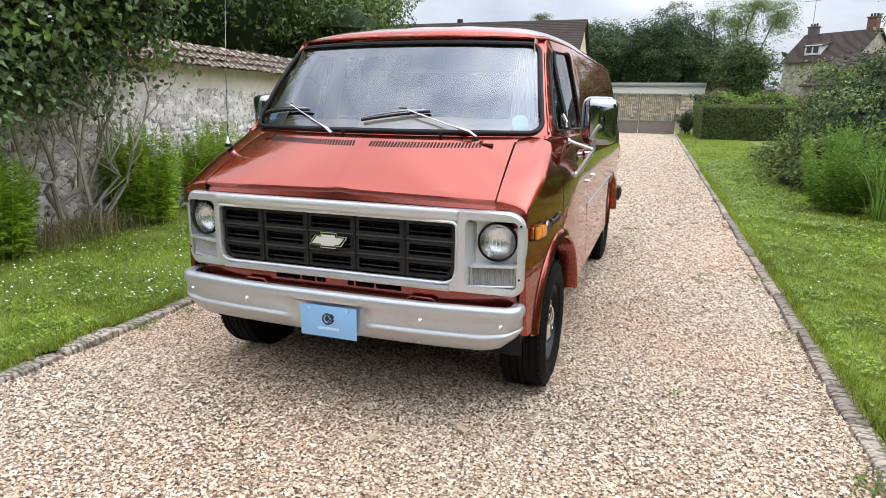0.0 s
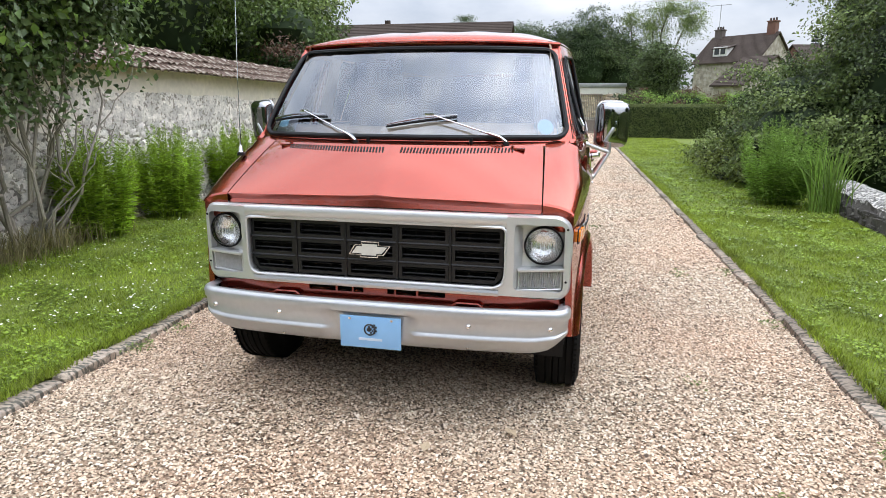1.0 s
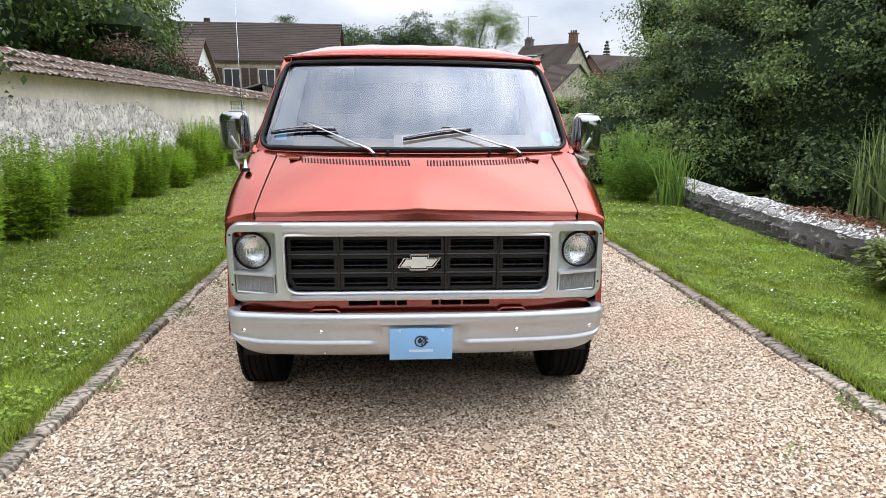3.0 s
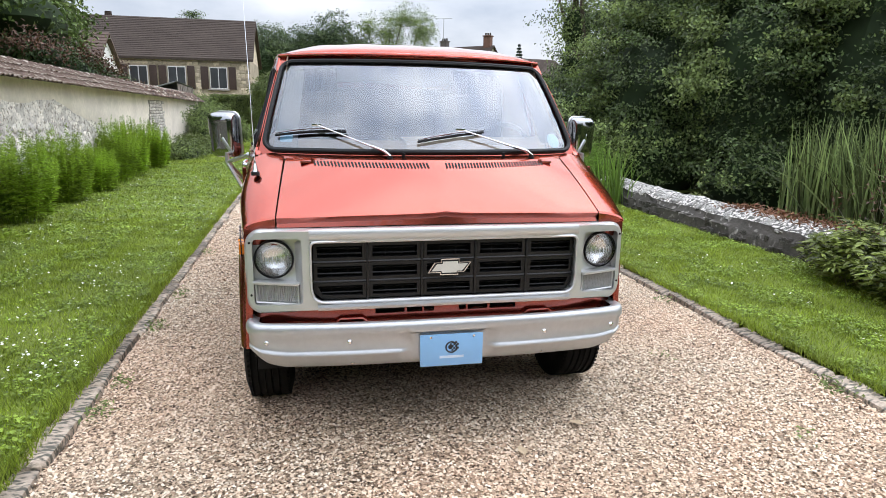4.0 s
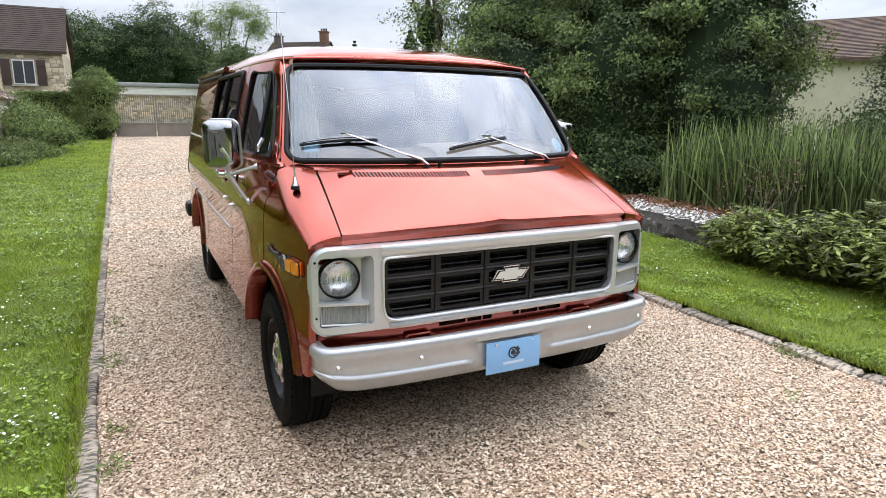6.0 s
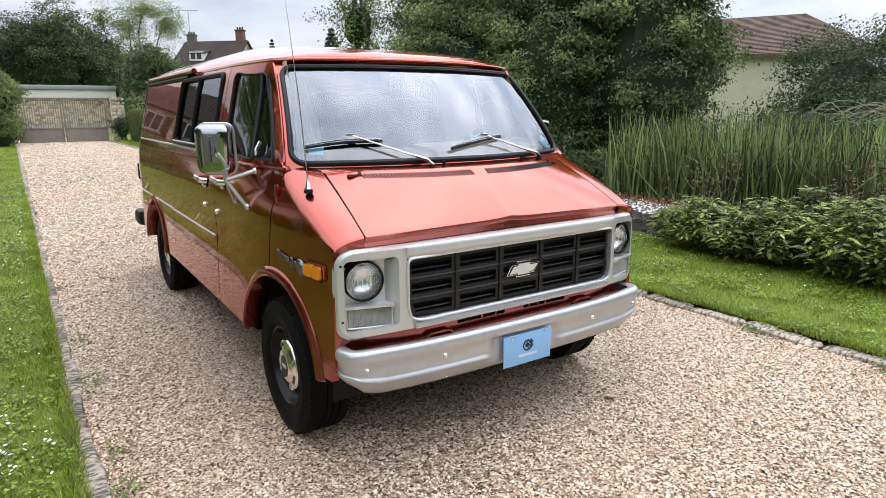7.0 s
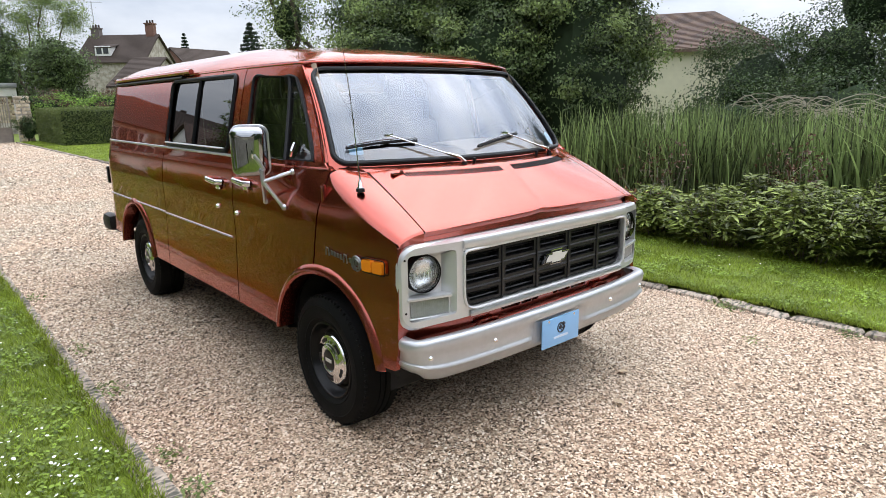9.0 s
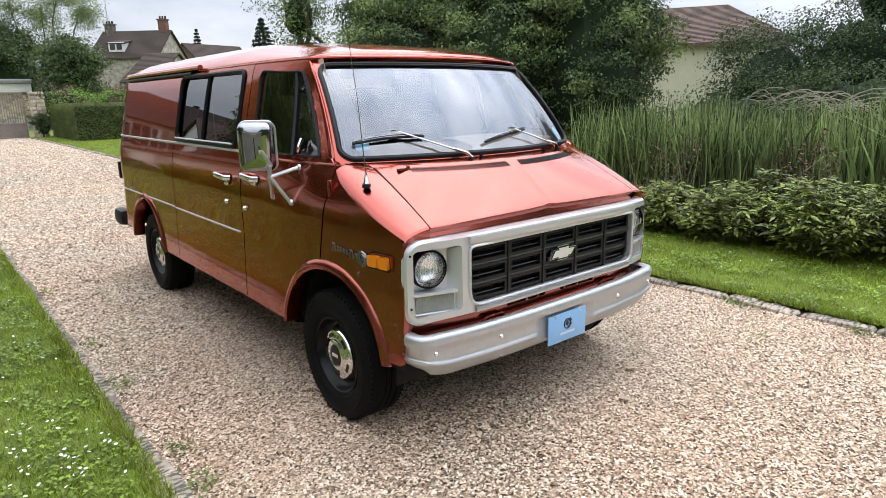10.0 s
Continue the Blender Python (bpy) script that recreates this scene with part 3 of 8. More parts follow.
            c = Vector((b.x * 0.975, y, zs - 0.012))
            rows.append([a - Vector((0, 0, 0.03))] + [a * (1 - t) ** 2 + c * 2 * t * (1 - t) + b * t * t for t in np.linspace(0, 1, 9)])
        part("wing_top", Kit().grid(rows), paint, van)
        # nose of the wing under the bonnet lip, beside the grille surround
        edge = rows[0][1:]
        part("wing_nose", Kit().grid([edge, [p + Vector((0, -0.008, -0.010)) for p in edge], [Vector((p.x, 0.082 + bend(p.x) * 0.30, min(p.z - 0.012, 1.042))) for p in edge], [Vector((p.x * 0.995, 0.090 + bend(p.x) * 0.45, 0.96)) for p in edge]]), paint, van)

    # --- bonnet ---
    rows = []
    for j in range(15):
        s = j / 14
        row = []
        for i in range(37):
            u = -1 + 2 * i / 36
            x = u * (0.772 - 0.030 * s)
            yf, yc = 0.085 + lip_bend(x), 0.385 + 0.245 * (abs(x) / 0.835) ** 2.2
            y = yf + (yc - yf) * s
            row.append((x, y, hood_z(x, y)))
        rows.append(row)
    lipr = [[(x, y - 0.003, z - 0.003) for x, y, z in rows[0]], [(x, y + 0.013, z - 0.030) for x, y, z in rows[0]], [(x, y + 0.006, 1.046 - 0.004 * (abs(x) / 0.77) ** 2) for x, y, z in rows[0]], [(x, y + 0.03, 1.040) for x, y, z in rows[0]]]
    bonnet = part("bonnet", Kit().grid(lipr[::-1] + rows), paint, van, smooth=28)
    # cowl with the air slots
    rows = []
    for j in range(5):
        row = []
        for i in range(41):
            x = 0.85 * (-1 + 2 * i / 40)
            y0, y1 = 0.388 + 0.245 * (abs(x) / 0.835) ** 2.2, max(0.455 + 0.228 * (abs(x) / 0.870) ** 2.2, 0.392 + 0.245 * (abs(x) / 0.835) ** 2.2)
            y = y0 + (y1 - y0) * j / 4
            row.append((x, y, hood_z(min(abs(x), 0.8), y0) - 0.003 + (1.340 - hood_z(min(abs(x), 0.8), y0)) * j / 4))
        rows.append(row)
    cowl = part("cowl", Kit().grid(rows), paint, van)
    for x0, x1 in ((-0.605, -0.035), (0.045, 0.605)):
        n = 34
        for i in range(n):
            x = x0 + (x1 - x0) * (i + 0.5) / n
            y = 0.345 + 0.245 * (abs(x) / 0.835) ** 2.2
            z = hood_z(x, y)
            slope = (hood_z(x, y + 0.01) - hood_z(x, y - 0.01)) / 0.02
            part("air_slot", SLOT, None, cowl, at=Matrix.Translation((x, y, z + 0.001)) @ Euler((math.atan(slope), 0, 0.18 if x < 0 else 0.0)).to_matrix().to_4x4())
    for x, y, z in ((-0.152, 0.445, 1.340), (0.386, 0.475, 1.342)):
        part("washer_jet", Kit().lathe([(0.0, 0.016), (0.008, 0.014), (0.010, 0.004), (0.008, -0.02)], Matrix.Translation((x, y - 0.01, z)), 10), MAT["black"], cowl)
    for x in (-0.64, 0.63):
        y = 0.345 + 0.245 * (abs(x) / 0.835) ** 2.2
        k = Kit().box((x, y, hood_z(x, y) + 0.004), (0.055, 0.022, 0.010), 0.003)
        k.lathe([(0.0, 0.02), (0.009, 0.018), (0.011, 0.0)], Matrix.Translation((x + 0.035 * (1 if x < 0 else -1), y, hood_z(x, y))), 10)
        part("washer_nozzle", k, paint, cowl)

    # --- windscreen: glass, seal, painted surround ---
    def frame_ring(grow, n=8):
        return divided([(a / 1.70, b / 0.62) for a, b in rounded(-grow, 1.70 + grow, -grow, 0.62 + grow, 0.075 + grow, n)], 0.03)
    outer = divided([(-0.014, -0.036), (1.014, -0.036), (1.014, 1.045), (-0.014, 1.045)], 0.04)
    part("windscreen_surround", Kit().sheet(outer, [frame_ring(-0.006)], lambda u, v: screen_point(u, v, -0.004), 0.06), paint, van)
    ws = part("windscreen", Kit().sheet(frame_ring(-0.004), [], lambda u, v: screen_point(u, v, -0.006), 0.05), MAT["glass"], van, "curved windscreen mirroring the clouds", smooth=60)
    ws.visible_shadow = False
    part("windscreen_seal", Kit().tube([screen_point(a, b, 0.002) for a, b in frame_ring(-0.006)], 0.0115, 10, closed=True), MAT["rubber"], ws)
    part("inner_bead", Kit().tube([screen_point(a, b, 0.006) for a, b in frame_ring(-0.016)], 0.003, 6, closed=True), MAT["steel_black"], ws)
    part("sticker", Kit().sheet(rounded(0.048, 0.086, 0.095, 0.20, 0.01, 2), [], lambda u, v: screen_point(u, v, -0.010), 0.05), MAT["sticker"], ws, "pale blue square sticker")
    part("sticker", Kit().sheet([(0.935 + 0.024 * math.cos(radians(20 * i)), 0.125 + 0.075 * math.sin(radians(20 * i))) for i in range(18)], [], lambda u, v: screen_point(u, v, -0.010), 0.05), MAT["sticker"], ws, "pale blue round sticker")
    # wipers, parked on the glass
    for px, hx, hv, t0, v0, t1, v1 in ((-0.219, -0.575, 0.225, -0.790, 0.150, -0.430, 0.197), (0.553, 0.158, 0.195, -0.070, 0.108, 0.296, 0.205)):
        def on(x, v, out):
            return Vector(screen_point(0.5 + x / (2 * (0.870 - 0.110 * v)), v, out))
        foot, tip = on(px, -0.045, 0.024), on(hx, hv, 0.034)
        w = Kit().tube([foot, foot.lerp(tip, 0.08) + Vector((0, -0.010, 0.012)), foot.lerp(tip, 0.22) + Vector((0, -0.008, 0.010)), foot.lerp(tip, 0.26) + Vector((0, -0.006, 0.008)), tip], 0.010, 8, taper=[1.35, 1.4, 1.15, 0.75, 0.55], squash=0.6)
        wiper = part("wiper", w, MAT["chrome"], van, "chrome wiper arm with black blade")
        along = [(t0 + (t1 - t0) * k / 12, v0 + (v1 - v0) * k / 12 + (0.018 if px < 0 else 0.006) * math.sin(math.pi * k / 12)) for k in range(13)]
        part("blade", Kit().tube([on(x, v - 0.012, 0.012) for x, v in along], 0.009, 6, squash=0.8), MAT["rubber"], wiper)
        part("blade_frame", Kit().tube([on(x, v, 0.020 + 0.010 * math.sin(math.pi * k / 12)) for k, (x, v) in enumerate(along)], 0.0055, 6, taper=[0.6] + [1.0] * 11 + [0.6]), MAT["wiper_steel"], wiper)
        part("blade_clip", Kit().box(tip, (0.05, 0.012, 0.014), 0.003), MAT["chrome"], wiper)
        part("wiper_pivot", Kit().lathe([(0.0, 0.020), (0.012, 0.018), (0.016, 0.008), (0.018, -0.01)], Matrix.Translation(foot - Vector((0, 0, 0.018))), 14), MAT["black"], wiper)

    # --- roof ---
    rows = []
    for j in range(29):
        s = (j / 28) ** 1.7
        row = []
        for i in range(49):
            w = -1 + 2 * i / 48
            u = math.copysign(1 - (1 - abs(w)) ** 1.7, w)
            yf = 0.922 + 0.185 * abs(u) ** 2.2
            y = yf + (4.80 - yf) * s
            hw = side_x(max(y, 1.10), 1.875) + 0.004
            x = hw * u
            lift = 0.004 + 0.138 * min(1.0, (y - yf) / 1.1) ** 0.55 if y > yf else 0.004
            edge = (1 - abs(u) ** 5.0) ** 0.85
            rib = 0.005 * max(0.0, min(1.0, (y - yf - 0.10) / 0.12)) * (0.5 + 0.5 * math.cos(u * math.pi * 6.0)) * (1 - abs(u) ** 6)
            back = -0.05 * max(0.0, (y - 4.3) / 0.5) ** 2
            row.append((x, y, 1.874 + (lift + back) * edge + rib + 0.006 * (1 - u * u)))
        rows.append(row)
    roof = part("roof", Kit().grid(rows), paint, van, smooth=40)
    edge = [rows[j][0] for j in range(28, 0, -1)] + rows[0] + [rows[j][48] for j in range(1, 29)]
    part("roof_gutter", Kit().tube([(x, y - (0.006 if abs(x) < 0.7 and y < 1.2 else 0), z - 0.012) for x, y, z in edge], 0.013, 8, squash=0.8), paint, roof)
    header = []
    for i in range(25):
        u = i / 24
        a, b = Vector(screen_point(-0.012 + 1.024 * u, 1.040, -0.004)), Vector(rows[0][i * 2])
        header.append([a, a * 0.5 + b * 0.5 + Vector((0, 0.006, 0)), b + Vector((0, 0.012, -0.012))])
    part("header_panel", Kit().grid(header), paint, roof)

    # --- rear closing panels ---
    rk = Kit()
    for side in (-1, 1):
        rk.grid([[(side * x, 4.725 + 0.02 * (1 - abs(x)), z) for x in np.linspace(0.004, side_x(4.72, z), 6)] for z in np.linspace(0.50, 1.90, 10)], flip=side < 0)
    part("rear_doors", rk, paint, van)
    rb = Kit()
    path = [(-0.93, 4.68), (-0.95, 4.86), (-0.86, 4.95), (0, 4.97), (0.86, 4.95), (0.95, 4.86), (0.93, 4.68)]
    rb.grid([[(x * 0.97, y, 0.42), (x * 1.01, y + 0.012, 0.45), (x * 1.01, y + 0.012, 0.57), (x, y, 0.60)] for x, y in path])
    bumper_rear = part("rear_bumper", rb, MAT["black"], van, "dark rear bumper")
    for side in (-1, 1):
        part("bumper_end", Kit().box((side * 0.985, 4.80, 0.545), (0.12, 0.28, 0.16), 0.07), MAT["rubber"], bumper_rear)
    for side in (-1, 1):
        part("tail_lamp", Kit().box((side * 0.975, 4.66, 1.02), (0.05, 0.06, 0.16), 0.012), MAT["black"], van)

    # --- floor pan and dark backing ---
    fl = Kit()
    fl.box((0, 2.35, 0.44), (1.80, 4.4, 0.05)).box((0, 0.33, 0.62), (1.50, 0.40, 0.30)).box((0, 1.2, 0.36), (0.5, 1.2, 0.14), 0.03)
    fl.box((0, 3.0, 0.34), (1.0, 2.4, 0.10), 0.03).tube([(-0.72, 0.70, 0.33), (0.72, 0.70, 0.33)], 0.05, 8).tube([(-0.72, 3.80, 0.34), (0.72, 3.80, 0.34)], 0.06, 8)
    part("underbody", fl, MAT["dark"], van)
    lin = Kit()
    for side in (-1, 1):
        lin.sheet([(0.72, 0.92), (1.7, 0.88), (4.68, 0.88), (4.68, 1.86), (1.05, 1.86), (0.72, 1.33)], [door_win] + ([side_win] if side < 0 else []), place(side, -0.045), 0.12)
    part("inner_lining", lin, MAT["trim_tan"], van)
    part("headlining", Kit().grid([[(x * side_x(max(y, 1.1), 1.88) * 0.96, y, 1.835 + 0.05 * (1 - x * x)) for x in np.linspace(-1, 1, 9)] for y in np.linspace(1.16, 4.68, 8)]), MAT["curtain"], van)
    dash = Kit()
    dash.grid([[(x, 0.50 + 0.27 * (abs(x) / 0.835) ** 2.2 + dy, z) for x in np.linspace(-0.84, 0.84, 21)] for dy, z in ((0.0, 1.330), (0.10, 1.385), (0.28, 1.400), (0.36, 1.37), (0.40, 1.28), (0.40, 1.05), (0.30, 0.85))])
    part("dashboard", dash, MAT["trim_tan"], van, "tan dashboard top")
    # added slab in a paler tan, where the dashboard reads bright
    part("dash_cover", Kit().grid([[(x, 0.52 + 0.22 * (abs(x) / 0.835) ** 2.2 + dy, z + 0.004 * math.sin(x * 9)) for x in np.linspace(-0.12, 0.80, 15)] for dy, z in ((0.0, 1.355), (0.02, 1.392), (0.10, 1.412), (0.28, 1.424), (0.37, 1.40), (0.38, 1.34))]), MAT["dash_pale"], van, "pale tan slab added for the bright strip of the dashboard")
    part("engine_cover", Kit().box((0, 1.05, 0.85), (0.62, 0.85, 0.62), 0.08), MAT["trim_tan"], van)
    for sx in (-0.52, 0.52):
        st = Kit().box((sx, 1.55, 0.88), (0.52, 0.52, 0.16), 0.06).box((sx, 1.84, 1.20), (0.52, 0.13, 0.66), 0.06, pose(0, 0, 0, -8, 0, 0)).box((sx, 1.90, 1.60), (0.30, 0.09, 0.18), 0.04).box((sx, 1.55, 0.65), (0.40, 0.40, 0.36), 0.03)
        part("front_seat", st, MAT["seat"], van)
    sw = Kit().tube([Vector((0.50, 0.98, 1.32)) + Matrix.Rotation(radians(-62), 3, "X") @ Vector((0.2 * math.cos(radians(a)), 0.2 * math.sin(radians(a)), 0)) for a in range(0, 360, 15)], 0.014, 8, closed=True)
    sw.tube([(0.31, 0.98, 1.32), (0.5, 0.955, 1.315), (0.69, 0.98, 1.32)], 0.014, 6).tube([(0.5, 0.96, 1.31), (0.5, 0.75, 1.15)], 0.03, 8)
    part("steering_wheel", sw, MAT["black"], van)
    for side, n in ((-1, 16), (1, 16)):
        ck = Kit().grid([[(side * (0.42 + 0.42 * i / 40) , 2.02 + 0.03 * math.sin(i * 0.95) + 0.01 * math.sin(i * 2.3), z) for i in range(41)] for z in (0.6, 1.2, 1.86)])
        part("curtain", ck, MAT["seat"], van, "dark cab curtain behind the seats")
    for side in (-1, 1):
        gather = []
        for v in (0.06, 0.25, 0.5, 0.75, 0.96):
            row = []
            for i in range(25):
                p = screen_point(0.5 + side * (0.478 - 0.075 * i / 24 * (1 - 0.3 * v)), v, -0.055 + 0.016 * math.sin(i * 1.55 + v))
                row.append(p)
            gather.append(row)
        part("side_curtain", Kit().grid(gather), MAT["curtain"], van, "pale curtain gathered beside the windscreen")
    part("bulkhead", Kit().box((0, 2.15, 1.13), (1.50, 0.03, 1.20)), MAT["dark"], van)

    # --- front: valance, surround, grille, lamps ---
    def front(x, z, y=0.0):
        return (x, y + bend(x), z - 0.30 * bend(x) * (1.55 - z))
    slots = []
    for x0, x1 in ((-0.338, -0.200), (-0.190, -0.115), (-0.108, -0.058), (0.062, 0.098), (0.106, 0.205), (0.215, 0.345)):
        slots.append(rounded(x0, x1, 0.635, 0.672, 0.005, 2))
    val = Kit().sheet([(-0.885, 0.60), (0.885, 0.60), (0.895, 0.70), (-0.895, 0.70)], slots, lambda x, z: front(x, z, 0.050), 0.05, (0, 0.04, 0))
    val.grid([[front(x, z, y) for x in np.linspace(-0.88, 0.88, 30)] for y, z in ((0.049, 0.615), (0.034, 0.608), (0.028, 0.600), (0.034, 0.590), (0.05, 0.575), (0.07, 0.50))])
    part("front_valance", val, paint, van, "copper panel with air slots under the grille")
    part("valance_backing", Kit().box((0, 0.14, 0.66), (1.5, 0.01, 0.20)), MAT["dark"], van)
    for x in (-0.45, 0.455):
        part("jack_notch", Kit().tube([front(x - 0.07, 0.607, 0.030), front(x - 0.05, 0.622, 0.030), front(x + 0.05, 0.622, 0.030), front(x + 0.07, 0.607, 0.030)], 0.009, 8), paint, van)

    zt, zb = 1.042, 0.683
    outline = rounded(-0.908, 0.908, zb, zt, 0.075, 8)
    grille_hole = [(-0.628, 0.996), (-0.628, 0.78), (-0.615, 0.735), (-0.58, 0.718), (0.58, 0.718), (0.615, 0.735), (0.628, 0.78), (0.628, 0.996)]
    lamp_hole = {-1: rounded(-0.882, -0.664, 0.712, 1.010, 0.02, 3), 1: rounded(0.664, 0.882, 0.712, 1.010, 0.02, 3)}
    surround = Kit()
    surround.sheet(outline, [grille_hole, lamp_hole[-1], lamp_hole[1]], lambda x, z: front(x, z, -0.012), 0.04, (0, 0.075, 0))
    n = len(outline)
    surround.grid([[front(x + 0.010 * s[0], z + 0.010 * s[1], 0.0) for (x, z), s in zip(outline, [(math.copysign(1, x) if abs(x) > 0.82 else 0, math.copysign(1, z - 0.86)) for x, z in outline])], [front(x, z, -0.012) for x, z in outline]], close=True)
    surround.grid([[front(x + 0.010 * s[0], z + 0.010 * s[1], 0.0) for (x, z), s in zip(outline, [(math.copysign(1, x) if abs(x) > 0.82 else 0, math.copysign(1, z - 0.86)) for x, z in outline])], [front(x + 0.010 * s[0], z + 0.010 * s[1], 0.07) for (x, z), s in zip(outline, [(math.copysign(1, x) if abs(x) > 0.82 else 0, math.copysign(1, z - 0.86)) for x, z in outline])]], close=True)
    sur = part("grille_surround", surround, MAT["silver"], van, "silver grille and lamp surround")
    part("top_trim", Kit().grid([[front(x, z, y) for x in np.linspace(-0.632, 0.632, 30)] for y, z in ((-0.010, 1.050), (-0.018, 1.047), (-0.023, 1.036), (-0.022, 1.018), (-0.017, 1.006), (-0.010, 1.000))]), MAT["silver"], sur, "dull metal strip")
    part("bottom_trim", Kit().grid([[front(x, z, y) for x in np.linspace(-0.60, 0.60, 30)] for y, z in ((-0.010, 0.712), (-0.022, 0.708), (-0.026, 0.696), (-0.022, 0.683), (-0.010, 0.678))]), MAT["bright"], sur)
    part("inner_rim", Kit().tube([front(x, z, -0.016) for x, z in soft_poly(grille_hole, 0.03)], 0.007, 6, closed=True), MAT["silver"], sur)

    gr = Kit()
    gr.sheet(grille_hole, [], lambda x, z: front(x, z, 0.075), 0.08)
    grille = part("grille", gr, MAT["dark"], van, "black plastic grille in fifteen cells")
    xs_, zs_ = [-0.622, -0.376, -0.126, 0.126, 0.376, 0.622], [0.722, 0.808, 0.898, 0.990]
    for c in range(5):
        for r in range(3):
            x0, x1, z0, z1 = xs_[c] + 0.007, xs_[c + 1] - 0.007, zs_[r] + 0.006, zs_[r + 1] - 0.006
            k = Kit()
            fr = lambda x, z, y=0.0: front(x, z, y)
            hole = [(x0 + 0.016, z0 + 0.014), (x1 - 0.016, z0 + 0.014), (x1 - 0.016, z1 - 0.014), (x0 + 0.016, z1 - 0.014)]
            rim = rounded(x0, x1, z0, z1, 0.006, 2)
            if r == 0 and c in (0, 4):
                cut = 0.035
                rim = [(x0 + cut, z0), (x1, z0), (x1, z1), (x0, z1), (x0, z0 + cut)] if c == 0 else [(x0, z0), (x1 - cut, z0), (x1, z0 + cut), (x1, z1), (x0, z1)]
                hole[0 if c == 0 else 1] = (hole[0][0] + 0.02, hole[0][1] + 0.004) if c == 0 else (hole[1][0] - 0.02, hole[1][1] + 0.004)
            k.sheet(rim, [hole], lambda x, z: fr(x, z, 0.008), 0.06, (0, 0.06, 0))
            for t in (0.36, 0.68):
                z = z0 + (z1 - z0) * t
                k.grid([[fr(x0 + 0.012 + (x1 - x0 - 0.024) * q / 6, z + dz, y) for q in range(7)] for y, dz in ((0.022, 0.004), (0.018, 0.0), (0.022, -0.004), (0.06, -0.010))])
            for t in (0.33, 0.66):
                x = x0 + (x1 - x0) * t
                k.add([fr(x - 0.003, z0, 0.032), fr(x + 0.003, z0, 0.032), fr(x + 0.003, z1, 0.032), fr(x - 0.003, z1, 0.032)], [(0, 1, 2, 3)])
            part("grille_cell", k, MAT["grille_black"], grille)
    for x in xs_[1:-1]:
        part("upright_bar", Kit().box((x, bend(x) + 0.012, 0.857), (0.012, 0.02, 0.27), 0.004), MAT["grille_black"], grille)
    for z in zs_[1:-1]:
        part("cross_bar", Kit().tube([front(-0.62 + 1.24 * k / 20, z, 0.012) for k in range(21)], 0.006, 6), MAT["grille_black"], grille)
    # plain bow-shaped emblem, cream with a bright edge
    bow = [(-0.102, 0.838), (-0.045, 0.838), (-0.045, 0.826), (0.040, 0.826), (0.040, 0.838), (0.068, 0.838), (0.102, 0.886), (0.045, 0.886), (0.045, 0.903), (-0.040, 0.903), (-0.040, 0.886), (-0.072, 0.886)]
    em = part("emblem", Kit().prism(bow, lambda x, z, d: (x, -0.004 - d, z), 0.012), MAT["chrome"], grille, "cream emblem with a bright edge")
    inner = [(x * 0.84 + 0.0, 0.864 + (z - 0.864) * 0.68) for x, z in bow]
    part("emblem_line", Kit().prism([(x * 0.94, 0.864 + (z - 0.864) * 0.88) for x, z in bow], lambda x, z, d: (x, -0.0162 - d, z), 0.001), MAT["grille_black"], em)
    part("emblem_face", Kit().prism(inner, lambda x, z, d: (x, -0.0175 - d, z), 0.003), MAT["cream"], em)

    for side in (-1, 1):
        # lamp bucket: back plate, shelf, headlamp, parking lamp
        cx, yb = 0.788, 0.112
        bk = Kit().sheet([(side * 0.655, 0.680), (side * 0.655, 1.015), (side * 0.900, 1.015), (side * 0.900, 0.680)], [[(side * cx + 0.086 * math.cos(radians(a)), 0.900 + 0.086 * math.sin(radians(a))) for a in range(0, 360, 12)]], lambda x, z: (x, yb + (abs(x) - cx) * 0.30, z), 0.06)
        bk.box((side * 0.775, 0.092, 0.795), (0.215, 0.085, 0.013), 0.004, pose(0, 0, 0, 0, 0, side * 17))
        bk.add([(side * 0.664, 0.015, 0.700), (side * 0.664, 0.015, 1.004), (side * 0.700, yb - 0.02, 0.975), (side * 0.700, yb - 0.02, 0.730)], [(0, 1, 2, 3)])
        bucket = part("lamp_bezel", bk, MAT["silver"], sur)
        m = Matrix.Translation((side * cx, yb, 0.900)) @ pose(0, 0, 0, 90, 0, side * 6)
        hl = part("headlamp", Kit().lathe([(0.0, -0.030), (0.02, -0.028), (0.045, -0.020), (0.066, -0.006), (0.083, 0.012)], m, 36), MAT["reflector"], van, "round sealed-beam headlamp")
        part("lamp_ring", Kit().lathe([(0.081, 0.010), (0.081, 0.026), (0.084, 0.031), (0.087, 0.030), (0.089, 0.024), (0.089, -0.01)], m, 36), MAT["black"], hl)
        part("lamp_glass", Kit().lathe([(0.0, 0.054), (0.03, 0.053), (0.055, 0.048), (0.074, 0.038), (0.082, 0.028)], m, 36), MAT["glass_clear"], hl)
        fk = Kit()
        for q in range(-3, 4):
            fk.tube([m @ Vector((0.018 * q, h, 0.056 - 0.0028 * q * q)) for h in (-0.012, 0.018)], 0.0016, 4)
        tagged(part("lens_flutes", fk, MAT["lens"], hl), kind="stuff")
        pl = Kit().grid([[(side * (0.690 + 0.178 * i / 36), 0.070 + 0.30 * (0.178 * i / 36 - 0.09) + (0.007 if i % 2 else 0.0), z) for i in range(37)] for z in (0.706, 0.783)])
        pk = part("parking_lamp", pl, MAT["lens_park"], van, "ribbed clear parking lamp", smooth=0)
